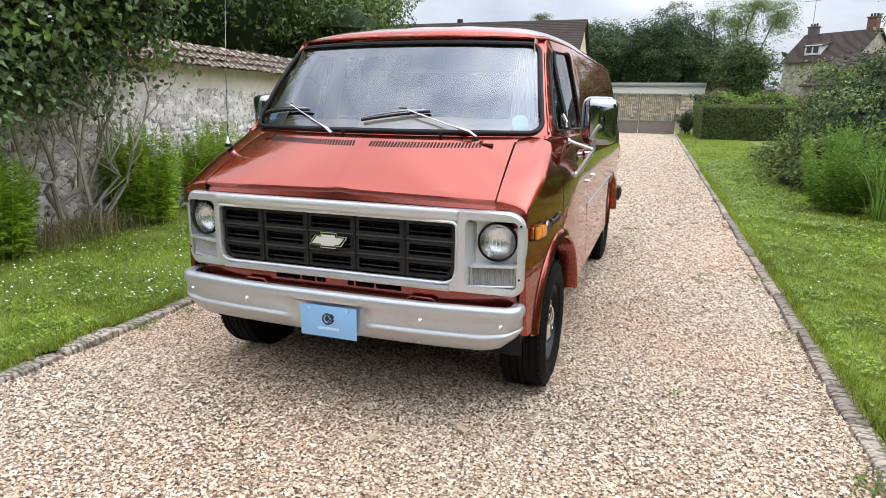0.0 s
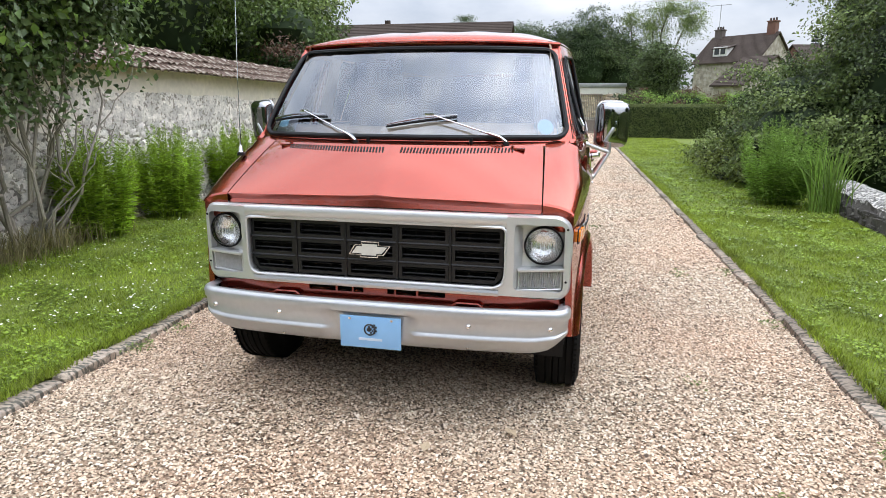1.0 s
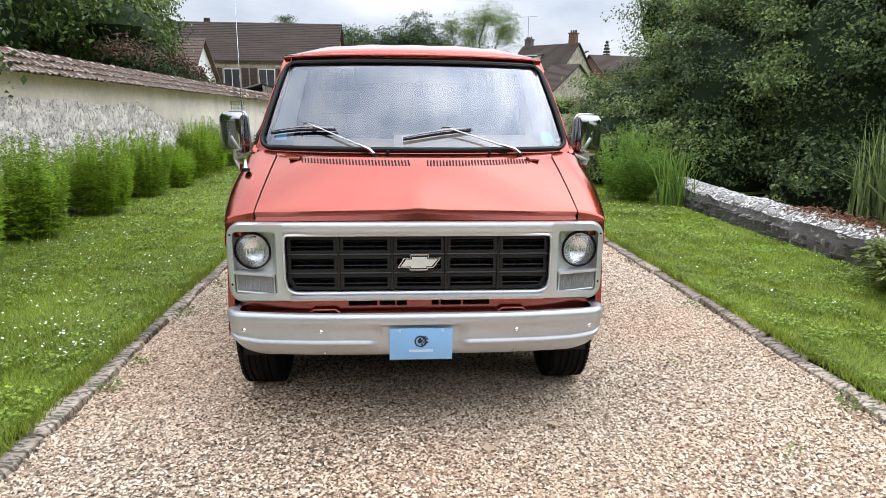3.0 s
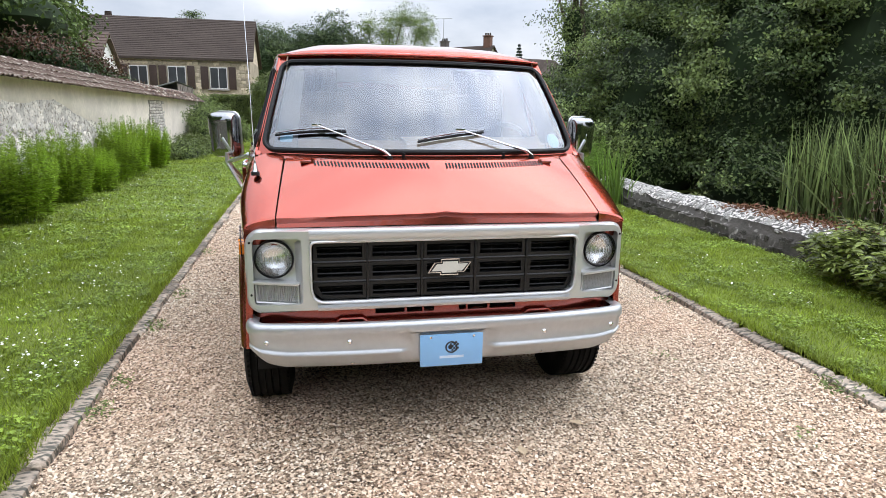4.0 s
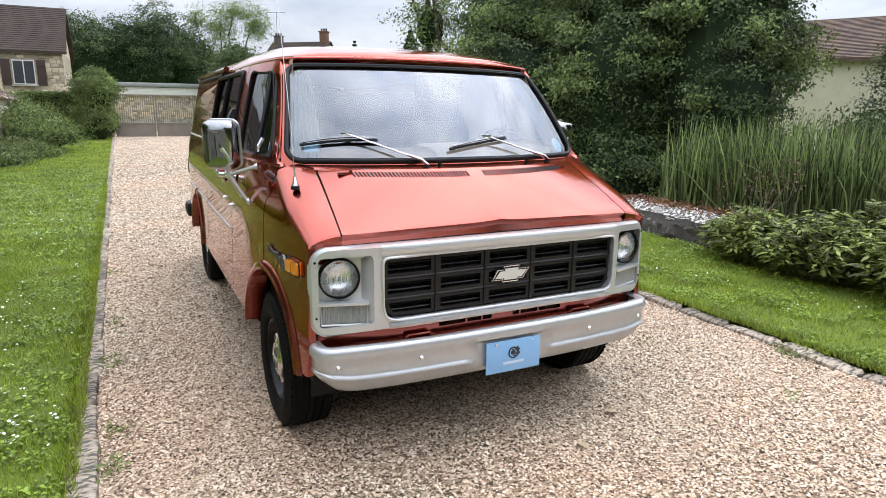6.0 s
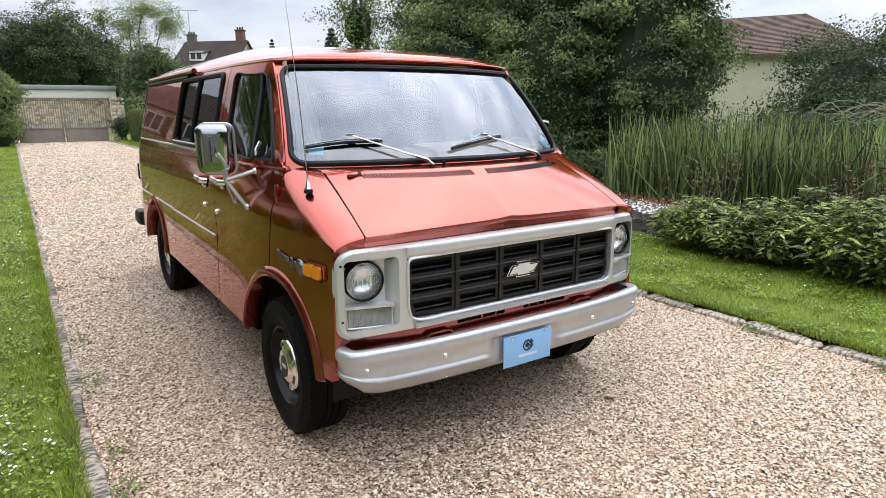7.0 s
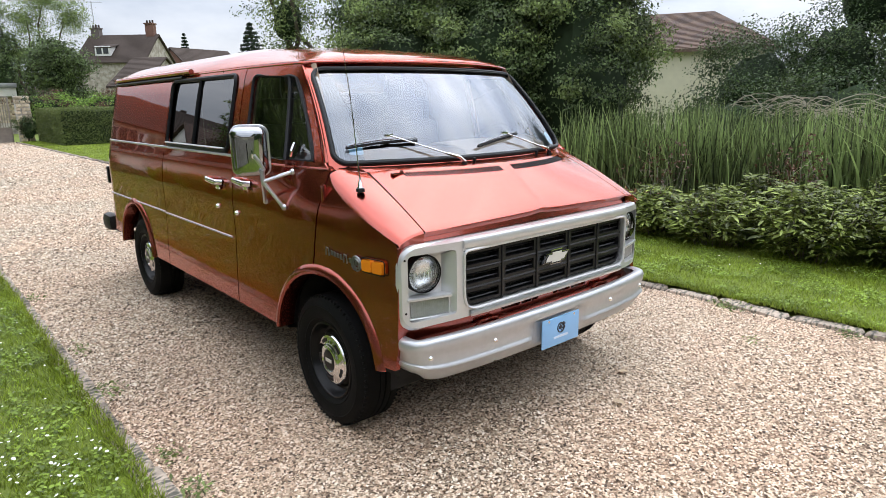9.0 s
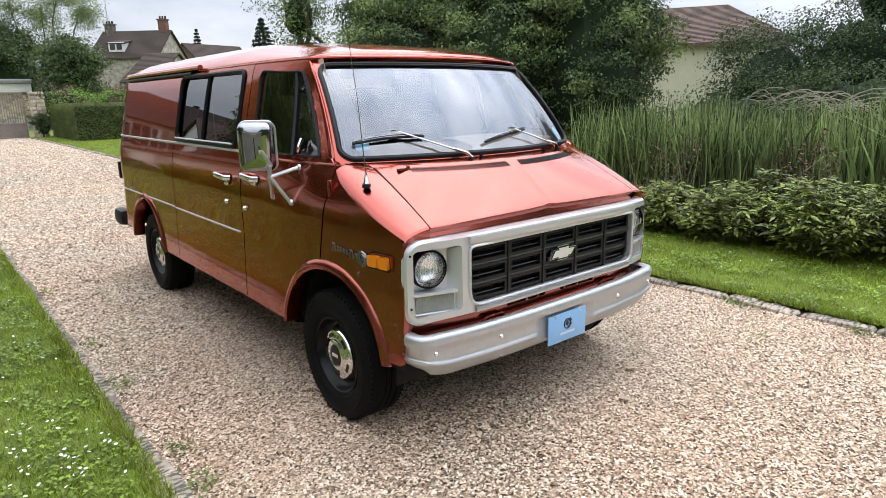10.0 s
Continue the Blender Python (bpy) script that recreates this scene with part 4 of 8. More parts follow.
        part("lamp_frame", Kit().tube([(side * x, 0.072 + 0.30 * (x - 0.78), z) for x, z in rounded(0.685, 0.873, 0.700, 0.788, 0.006, 2)], 0.004, 6, closed=True), MAT["silver"], pk)
        for zz in (0.995, 0.76):
            part("bezel_screw", Kit().lathe([(0.0, 0.004), (0.005, 0.003), (0.006, 0.0)], Matrix.Translation(front(side * 0.894, zz, -0.0125)) @ pose(0, 0, 0, 90, 0, 0), 8), MAT["steel_black"], sur)

    # --- front bumper ---
    prof = ((0.060, 0.612), (0.022, 0.622), (0.007, 0.615), (0.0, 0.598), (0.002, 0.570), (0.010, 0.554), (0.012, 0.496), (0.009, 0.487), (0.001, 0.479), (0.001, 0.472), (0.010, 0.462), (0.022, 0.440), (0.038, 0.412), (0.055, 0.402), (0.080, 0.402))
    plan = []
    for i in range(61):
        x = -0.83 + 1.66 * i / 60
        plan.append((x, -0.055 + 0.050 * (abs(x) / 0.83) ** 3, 0.0))
    for side in (1, -1):
        tail = [(side * (0.83 + 0.096 * math.sin(radians(a))), -0.005 + 0.096 * (1 - math.cos(radians(a))), a / 90) for a in (12, 24, 36, 48, 60, 75, 90)] + [(side * 0.928, 0.16, 1.0), (side * 0.915, 0.175, 1.0)]
        plan = plan + tail if side > 0 else tail[::-1] + plan
    rows = []
    for x, y, turn in plan:
        ax = abs(x)
        lift = 0.05 * max(0.0, min(1.0, (ax - 0.74) / 0.17)) ** 1.6
        flat = min(1.0, max(0.0, (0.215 - ax) / 0.02))      # recess for the plate
        fade = 1.0 - flat if ax < 0.3 else (1.0 - max(0.0, min(1.0, (ax - 0.85) / 0.05)))
        row = []
        for d, z in prof:
            if 0.47 <= z <= 0.488:
                d = d + (1 - fade) * 0.010
            if flat > 0 and 0.43 < z < 0.565:
                d = d * (1 - flat) + 0.026 * flat
            zz = z + lift * max(0.0, min(1.0, (0.575 - z) / 0.17))
            nx, ny = (math.copysign(math.sin(turn * math.pi / 2), x), -math.cos(turn * math.pi / 2))
            row.append((x - nx * d, y - ny * d, zz))
        rows.append(row)
    bumper = part("front_bumper", Kit().grid(rows), MAT["bumper"], van, "silver-painted steel front bumper", smooth=50)
    for x, z in ((-0.83, 0.533), (-0.463, 0.533), (0.470, 0.533), (0.836, 0.533), (-0.45, 0.424), (0.465, 0.424)):
        y = -0.055 + 0.050 * (abs(x) / 0.83) ** 3 + (0.010 if z > 0.5 else 0.030)
        big = 0.011 if z > 0.5 else 0.007
        part("bumper_bolt", Kit().lathe([(0.0, 0.009), (big * 0.6, 0.008), (big, 0.003), (big * 1.2, 0.0)], Matrix.Translation((x, y, z)) @ pose(0, 0, 0, 90, 0, 0), 12), MAT["chrome"], bumper)
    PX, PY, PZ = 0.008, -0.050, 0.473
    pl = part("front_plate", Kit().box((PX, PY, PZ), (0.300, 0.006, 0.156), 0.003), MAT["plate"], van, "light blue plate with a small dark round mark")
    mark = Kit()
    for q in range(7):
        for r_ in range(5):
            if (q + r_) % 2 == 0 and (q - 3) ** 2 + (r_ - 2) ** 2 < 9:
                mark.box((PX + 0.012 + (q - 3) * 0.0085, PY - 0.004, PZ + 0.018 + (r_ - 2) * 0.0095), (0.0085, 0.002, 0.009))
    mark.tube([(PX - 0.002 + 0.026 * math.cos(radians(a)), PY - 0.004, PZ + 0.014 + 0.026 * math.sin(radians(a))) for a in range(0, 360, 20)], 0.0035, 6, closed=True)
    mark.lathe([(0.0, 0.002), (0.010, 0.002), (0.011, 0.0)], Matrix.Translation((PX - 0.006, PY - 0.0032, PZ + 0.014)) @ pose(0, 0, 0, 90, 0, 0), 12)
    part("plate_mark", mark, MAT["ink"], pl)
    part("plate_bar", Kit().box((PX, PY - 0.0035, PZ - 0.034), (0.115, 0.0015, 0.012)), MAT["white"], pl)
    for x in (-0.10, 0.105):
        part("plate_screw", Kit().lathe([(0.0, 0.004), (0.006, 0.003), (0.007, 0.0)], Matrix.Translation((PX + x, PY - 0.003, PZ + 0.065)) @ pose(0, 0, 0, 90, 0, 0), 10), MAT["chrome"], pl)

    # --- wheels ---
    def wheel(x, y, side):
        R = 0.349
        m = Matrix.Translation((x, y, R - 0.002)) @ pose(0, 0, 0, 0, 90 * side, 0)
        prof = [(0.200, 0.072), (0.206, 0.092), (0.222, 0.104), (0.228, 0.110), (0.233, 0.108), (0.262, 0.117), (0.290, 0.116), (0.294, 0.119), (0.300, 0.115), (0.322, 0.108), (0.337, 0.098)]
        for k, z in enumerate((0.086, 0.083, 0.052, 0.049, 0.018, 0.015)):
            prof.append((R if k % 2 == 0 else R - 0.010, z))
        prof += [(R, 0.012), (R, -0.012), (R - 0.010, -0.015), (R - 0.010, -0.018), (R, -0.021), (R, -0.049), (R - 0.010, -0.052), (R - 0.010, -0.055), (R, -0.058), (R, -0.090), (0.337, -0.102), (0.290, -0.116), (0.222, -0.10), (0.200, -0.08)]
        disc = [(0.200, 0.070), (0.207, 0.086), (0.204, 0.096), (0.196, 0.097), (0.190, 0.088), (0.186, 0.066), (0.176, 0.054), (0.168, 0.044), (0.158, 0.042), (0.150, 0.050), (0.140, 0.062), (0.128, 0.066), (0.0, 0.066)]
        w = part("wheel", Kit().lathe(disc, m, 56), MAT["steel_black"], van, "black steel wheel")
        part("tyre", Kit().lathe(prof, m, 64), MAT["tyre"], w)
        tk = Kit()
        for q in range(72):
            a = 2 * math.pi * q / 72
            for zz in (0.094, -0.096):
                tk.box(m @ Vector(((R - 0.009) * math.cos(a), (R - 0.009) * math.sin(a), zz)), (0.013, 0.011, 0.014), 0.0, m.to_3x3().to_4x4() @ Matrix.Rotation(a, 4, "Z"))
        tagged(part("tread", tk, MAT["tyre"], w, smooth=0), kind="stuff")
        cap = Kit().lathe([(0.133, 0.066), (0.134, 0.076), (0.129, 0.083), (0.120, 0.086), (0.092, 0.089), (0.084, 0.095), (0.078, 0.100), (0.062, 0.102), (0.055, 0.096), (0.0, 0.096)], m, 44)
        cp = part("hub_cap", cap, MAT["chrome"], w, "chrome hub cap with dark slots")
        for q in range(5):
            a = 2 * math.pi / 5 * q + 0.5
            slot = [m @ Vector((r * math.cos(a + da), r * math.sin(a + da), z)) for r, z, ds in ((0.099, 0.0897, (-0.26, -0.13, 0, 0.13, 0.26)), (0.118, 0.0877, (0.24, 0.12, 0, -0.12, -0.24))) for da in ds]
            part("cap_slot", Kit().add([tuple(p) for p in slot] + [tuple(p - m.to_3x3() @ Vector((0, 0, 0.004))) for p in slot], [tuple(range(10))] + [(i, (i + 1) % 10, 10 + (i + 1) % 10, 10 + i) for i in range(10)]), MAT["steel_black"], cp, smooth=0)
        part("cap_centre", Kit().lathe([(0.056, 0.0965), (0.052, 0.0985), (0.044, 0.0992), (0.0, 0.0995)], m, 28), MAT["steel_black"], cp)
        part("cap_mark", Kit().box(m @ Vector((0, 0, 0.1005)), (0.018, 0.056, 0.003), 0.001, m.to_3x3().to_4x4()), MAT["cream"], cp)
    for side in (-1, 1):
        wheel(side * 0.860, 0.690, side)
        wheel(side * 0.860, 3.800, side)

    # --- mirrors ---
    for side in (-1, 1):
        c = Vector((side * 1.105, 1.12, 1.412))
        turn = pose(0, 0, 0, 4, 0, side * (35 if side < 0 else 27))
        sh = Kit()
        rows = []
        for d, k in ((0.040, 0.96), (0.030, 1.0), (-0.008, 1.0), (-0.022, 0.97), (-0.034, 0.90), (-0.043, 0.78), (-0.050, 0.60), (-0.054, 0.35), (-0.056, 0.02)):
            rows.append([c + turn @ Vector((a * k, d, b * (1 - (1 - k) * 0.6))) for a, b in rounded(-0.092, 0.092, -0.128, 0.128, 0.042, 6)])
        sh.grid(rows, close=True)
        mir = part("door_mirror", sh, MAT["mirror_back"], van, "chrome door mirror on tube arms")
        part("mirror_glass", Kit().sheet(rounded(-0.088, 0.088, -0.124, 0.124, 0.04, 5), [], lambda a, b: c + turn @ Vector((a, 0.036, b)), 0.08), MAT["mirror"], mir)
        part("mirror_edge", Kit().tube([c + turn @ Vector((a, 0.036, b)) for a, b in rounded(-0.092, 0.092, -0.128, 0.128, 0.042, 6)], 0.007, 6, closed=True), MAT["bright"], mir)
        el = c + Vector((side * 0.005, -0.055, -0.045))
        joint = Vector((side * 1.085, 1.03, 1.262))
        part("mirror_arm", Kit().tube([c + Vector((0, -0.03, -0.02)), c + Vector((0, -0.06, -0.02)), el + Vector((-side * 0.02, -0.008, -0.0)), el + Vector((-side * 0.045, -0.01, -0.05)), joint + Vector((0, 0, 0.05)), joint], 0.012, 10), MAT["bright"], mir)
        part("mirror_pivot", Kit().box(c + Vector((0, -0.045, -0.005)), (0.035, 0.03, 0.06), 0.008), MAT["chrome"], mir)
        for y, z in ((0.945, 1.308), (1.19, 1.135), (0.98, 1.125)):
            f = Vector((side * (side_x(y, z) + 0.008), y, z))
            part("mirror_strut", Kit().tube([joint, joint * 0.5 + f * 0.5, f], 0.011, 8, taper=[1.0, 0.95, 0.9]), MAT["bright"], mir)
            part("strut_foot", Kit().lathe([(0.0, 0.014), (0.014, 0.012), (0.018, 0.0)], Matrix.Translation(f - Vector((side * 0.006, 0, 0))) @ pose(0, 0, 0, 0, 90 * side, 0), 12), MAT["bright"], mir)

    # --- aerial on the wing ---
    f = Vector((-0.882, 0.435, 1.255))
    an = part("aerial", Kit().tube([f + Vector((0, 0, 0.04)), f + Vector((-0.01, 0.03, 0.40)), f + Vector((-0.03, 0.10, 0.92))], 0.0019, 6, taper=[1.4, 1.0, 0.7]), MAT["chrome"], van, "thin whip aerial")
    part("aerial_base", Kit().lathe([(0.016, 0.0), (0.016, 0.010), (0.011, 0.018), (0.010, 0.035), (0.006, 0.042), (0.005, 0.060), (0.0, 0.061)], Matrix.Translation(f), 16), MAT["chrome"], an)
    part("aerial_grommet", Kit().lathe([(0.021, -0.01), (0.020, 0.005), (0.015, 0.010), (0.0, 0.011)], Matrix.Translation(f), 16), MAT["rubber"], an)
    return van


def screen_point(u, v, out=0.0):
    """A place on the curved windscreen: u across, v up."""
    x = (u - 0.5) * 2
    xb, xt = 0.870 * x, 0.760 * x
    b = Vector((xb, 0.462 + 0.228 * abs(x) ** 2.2, 1.350))
    t = Vector((xt, 0.912 + 0.160 * abs(x) ** 2.2, 1.838 - 0.006 * x * x))
    p = b + (t - b) * v + Vector((0, -0.022, 0.012)) * (4 * v * (1 - v))
    return p + Vector((0.25 * x, -0.78, 0.56)).normalized() * out


# brighter copy of the tan trim for the added dashboard slab
MAT["dash_pale"] = material("pale_dash_tan", (0.74, 0.60, 0.48), rough=0.7, vary=0.08, scale=30)
MAT["wiper_steel"] = material("wiper_steel", (0.30, 0.31, 0.32), rough=0.25, metal=0.9, vary=0.2, scale=60)
MAT["reflector"] = material("lamp_reflector_bowl", (0.92, 0.93, 0.94), rough=0.24, metal=0.75, vary=0.10, scale=30, bump=0.25, bump_scale=34)
MAT["badge"] = material("dulled_chrome", (0.22, 0.23, 0.24), rough=0.3, metal=0.9, vary=0.4, scale=90)
# darker chrome: the dim surroundings it mirrors are put into its colour
MAT["mirror_back"] = material("dim_chrome", (0.40, 0.41, 0.42), rough=0.09, metal=1.0, vary=0.08, scale=30)
MAT["mirror"] = material("mirror_glass", (0.85, 0.86, 0.87), rough=0.02, metal=1.0, vary=0.01)
MAT["glass_clear"] = glass_material("lamp_glass", (0.97, 0.98, 0.98), 1.5)
MAT["bumper"] = material("bumper_silver", (0.54, 0.55, 0.56), rough=0.36, metal=0.6, vary=0.06, scale=40, bump=0.03, bump_scale=350, big=3.0)
SLOT = Kit().box((0, 0, 0), (0.0080, 0.042, 0.003), 0.0).mesh("air_slot", MAT["dark"], 0)
build_van()


# ---- materials of the garden ----
def leaf_material(name, color, tint=0.45, trans=0.30, rough=0.5):
    return material(name, color, rough=rough, vary=0.45, scale=3.0, big=0.9, random_tint=tint, island=True, translucent=trans, spec=0.4)


WASH = ((0.69, 0.645, 0.595), dict(rough=0.95, vary=0.34, scale=30, big=9.0, bump=1.0, bump_scale=45, second=(0.30, 0.265, 0.225), second_at=(0.55, 0.62), random_tint=0.24))
MAT.update(
    fresh=leaf_material("fresh_yellow_green_leaf", (0.215, 0.345, 0.065), 0.5, 0.40),
    rose_leaf=leaf_material("glossy_rose_leaf", (0.140, 0.205, 0.080), 0.6, 0.25, 0.30),
    chestnut_leaf=leaf_material("chestnut_leaf", (0.100, 0.155, 0.038), 0.65, 0.30, 0.40),
    clover=leaf_material("clover_leaf", (0.205, 0.295, 0.034), 0.6, 0.25),
    russet=leaf_material("russet_leaf", (0.115, 0.060, 0.034), 0.4, 0.1),
    dead_grass=leaf_material("faded_grass", (0.27, 0.24, 0.11), 0.4, 0.25),
    lawn=material("lawn_turf", (0.128, 0.172, 0.018), rough=0.95, vary=0.35, scale=45, big=0.8, bump=0.8, bump_scale=90, second=(0.15, 0.19, 0.032), second_at=(0.45, 0.7)),
    grass=leaf_material("grass_blade", (0.262, 0.340, 0.038), 0.55, 0.35),
    daisy=material("daisy_petal", (0.82, 0.84, 0.74), rough=0.8, vary=0.1, random_tint=0.15, island=True),
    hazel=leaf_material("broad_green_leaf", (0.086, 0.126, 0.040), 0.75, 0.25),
    # paler leaf; on shrub tops its colour stands for sunlit clumps
    hazel_light=leaf_material("pale_green_leaf", (0.192, 0.255, 0.078), 0.6, 0.28),
    dark_leaf=leaf_material("dark_green_leaf", (0.052, 0.088, 0.028), 0.6, 0.25),
    golden=leaf_material("lime_green_leaf", (0.300, 0.440, 0.046), 0.5, 0.40),
    reed=leaf_material("reed_blade", (0.170, 0.225, 0.078), 0.9, 0.30),
    peony=leaf_material("peony_leaf", (0.165, 0.205, 0.045), 0.85, 0.25, 0.5),
    dry=leaf_material("dry_leaf", (0.24, 0.11, 0.055), 0.4, 0.1),
    twig=material("grey_twig", (0.30, 0.27, 0.22), rough=0.9, vary=0.3, scale=20, bump=0.3, bump_scale=60),
    bark=material("brown_bark", (0.10, 0.08, 0.06), rough=0.95, vary=0.35, scale=12, bump=0.5, bump_scale=40),
    kerb=material("kerb_stone", (0.37, 0.305, 0.240), rough=0.95, vary=0.4, scale=40, big=7, bump=1.0, bump_scale=38, second=(0.10, 0.095, 0.075), second_at=(0.48, 0.58), random_tint=0.32),
    plaster=material("lime_plaster", (0.80, 0.73, 0.64), rough=0.95, vary=0.16, scale=14, big=0.7, bump=0.35, bump_scale=30, second=(0.66, 0.60, 0.52), second_at=(0.5, 0.72)),
    mortar=material("old_mortar", (0.50, 0.47, 0.42), rough=1.0, vary=0.25, scale=18, big=1.0, bump=0.6, bump_scale=40, second=(0.24, 0.22, 0.20), second_at=(0.5, 0.66)),
    joint=material("dark_weathered_joint", (0.20, 0.18, 0.155), rough=1.0, vary=0.4, scale=22, big=3.0, bump=0.8, bump_scale=50, second=(0.42, 0.39, 0.34), second_at=(0.5, 0.62)),
    wash=material("whitewashed_stone", *WASH[:1], **WASH[1]),
    tile=material("weathered_clay_tile", (0.090, 0.055, 0.039), rough=0.9, vary=0.4, scale=18, big=3, bump=0.5, bump_scale=60, second=(0.36, 0.32, 0.26), second_at=(0.54, 0.62), random_tint=0.6, island=True),
    lowwall=material("lichened_stone", (0.10, 0.095, 0.085), rough=1.0, vary=0.4, scale=16, big=11, bump=1.0, bump_scale=30, second=(0.66, 0.635, 0.59), second_at=(0.45, 0.57), random_tint=0.12),
    # darker stone for the low wall's upright faces
    dark_stone=material("dark_face_stone", (0.062, 0.056, 0.048), rough=1.0, vary=0.45, scale=14, big=5, bump=1.0, bump_scale=30, second=(0.24, 0.225, 0.20), second_at=(0.58, 0.68), random_tint=0.15),
    rubble=material("field_stone", (0.50, 0.42, 0.31), rough=0.95, vary=0.4, scale=6, big=1.5, bump=0.5, bump_scale=14, random_tint=0.42),
    village_stone=material("old_village_stone", (0.30, 0.265, 0.215), rough=1.0, vary=0.45, scale=3.0, big=1.2, bump=0.8, bump_scale=6, second=(0.44, 0.40, 0.34), second_at=(0.45, 0.60)),
    roof_dark=material("dark_roof_tile", (0.064, 0.050, 0.042), rough=0.95, spec=0.15, vary=0.25, scale=8, big=0.6, random_tint=0.2),
    roof_red=material("red_brown_roof_tile", (0.105, 0.068, 0.052), rough=0.85, vary=0.4, scale=5, big=0.7, random_tint=0.25),
    render_wall=material("pale_render", (0.66, 0.62, 0.46), rough=0.95, vary=0.10, scale=3, big=0.3, bump=0.1),
    white_wall=material("white_render", (0.74, 0.73, 0.70), rough=0.9, vary=0.06, scale=4, big=0.5),
    shutter=material("brown_shutter", (0.050, 0.028, 0.020), rough=0.6, vary=0.2, scale=20),
    frame=material("white_joinery", (0.74, 0.73, 0.70), rough=0.5, vary=0.05),
    pane=glass_material("window_pane", (0.12, 0.14, 0.15), 1.7),
    brick=material("red_brick", (0.18, 0.092, 0.066), rough=0.9, vary=0.25, scale=14, big=2, bump=0.3, bump_scale=30, random_tint=0.2),
    gate=material("grey_brown_gate_paint", (0.24, 0.205, 0.175), rough=0.6, vary=0.2, scale=10),
    zinc=material("dull_zinc", (0.33, 0.34, 0.34), rough=0.5, metal=0.5, vary=0.15, scale=8),
    concrete=material("grey_concrete", (0.38, 0.36, 0.33), rough=0.95, vary=0.15, scale=10, bump=0.2),
    water=material("dark_pond_water", (0.012, 0.014, 0.010), rough=0.06, vary=0.3, bump=0.05, bump_scale=3),
    soil=material("dark_soil", (0.055, 0.042, 0.030), rough=1.0, vary=0.4, scale=30, bump=0.8, bump_scale=60),
)
rnd = np.random.default_rng(7)

# ---- ground: one sheet to the horizon with the drive and pond in it ----
LAWN_Z = 0.045
GX0, GX1 = -1.80, 2.43                                  # the drive's edges
tagged(part("ground", Kit().grid([[(x, y, -0.02 if -1.9 < x < 2.6 else (-0.55 if 5.2 < x < 30 and -7.5 < y < 9 else -0.02)) for x in (-2500, -60, -4.9, -1.9, 2.6, 5.0, 5.3, 12, 29, 60, 2500)] for y in (-2500, -60, -8, -7, 8.0, 8.8, 34, 80, 2500)]), MAT["lawn"], None, smooth=0), "grassy ground", "ground", kind="structure")
# the drive: a slightly uneven gravel sheet
rows = []
for y in np.concatenate([np.linspace(-9, 6, 90), np.linspace(6.5, 44, 50)]):
    rows.append([(x, y, 0.010 * noise.noise((x * 0.8, y * 0.8, 0)) + 0.012 * math.exp(-((abs(x - 0.36) - 0.85) / 0.5) ** 2) - 0.010) for x in np.linspace(GX0 - 0.10, GX1 + 0.10, 40)])
driveway = tagged(part("driveway", Kit().grid(rows), MAT["gravel"], None), "pinkish-beige crushed gravel drive", "driveway", kind="structure")
# lawns
def lawn(name, xa, xb, y0, y1, label):
    rows = []
    for y in np.linspace(y0, y1, 70):
        rows.append([(x, y, LAWN_Z + 0.018 * noise.noise((x * 1.1, y * 1.1, 3)) + 0.01 * noise.noise((x * 5, y * 5, 5))) for x in np.linspace(xa(y), xb(y), 24)])
    return tagged(part(name, Kit().grid(rows), MAT["lawn"], None), label, "lawn", kind="structure")


lawn("lawn_west", lambda y: -4.9, lambda y: GX0 - 0.12, -9, 36.4, "mown lawn strip with white daisies")
lawn("lawn_east", lambda y: GX1 + 0.12, lambda y: 5.05 if y < 8.6 else 8.0, -9, 36.4, "bright mown lawn strip beside the drive")
tagged(part("pond", Kit().grid([[(x, y, -0.30) for x in np.linspace(5.02, 30, 4)] for y in np.linspace(-7.2, 8.9, 4)]), MAT["water"], None), "dark still pond water", "pond", kind="structure")


# ---- plants ----
def leaves(centres, outward, size, rng, shape=0.55, droop=0.3, fold=0.25, jitter=0.8):
    """Pointed folded leaves at given places: arrays of vertices and triangles."""
    n = len(centres)
    size = np.broadcast_to(np.asarray(size, dtype=float), (n,)) * rng.uniform(0.65, 1.3, n)
    nrm = outward + rng.normal(0, jitter, (n, 3)) + np.array([0, 0, 0.45])
    nrm /= np.linalg.norm(nrm, axis=1, keepdims=True) + 1e-9
    d = rng.normal(0, 1, (n, 3)) + outward * 0.4 + np.array([0, 0, -droop])
    d -= nrm * np.sum(d * nrm, axis=1, keepdims=True)
    d /= np.linalg.norm(d, axis=1, keepdims=True) + 1e-9
    s = np.cross(nrm, d)
    L, W = size[:, None], (size * shape)[:, None]
    base, tip = centres - d * L * 0.5, centres + d * L * 0.5 - nrm * L * 0.12
    left = centres - d * L * 0.06 + s * W * 0.5 + nrm * L * fold * 0.5
    right = centres - d * L * 0.06 - s * W * 0.5 + nrm * L * fold * 0.5
    v = np.stack([base, left, tip, right], axis=1).reshape(-1, 3)
    k = np.arange(n)[:, None] * 4
    f = np.concatenate([k + np.array([0, 3, 2]), k + np.array([0, 2, 1])], axis=1).reshape(-1, 3)
    return v, f


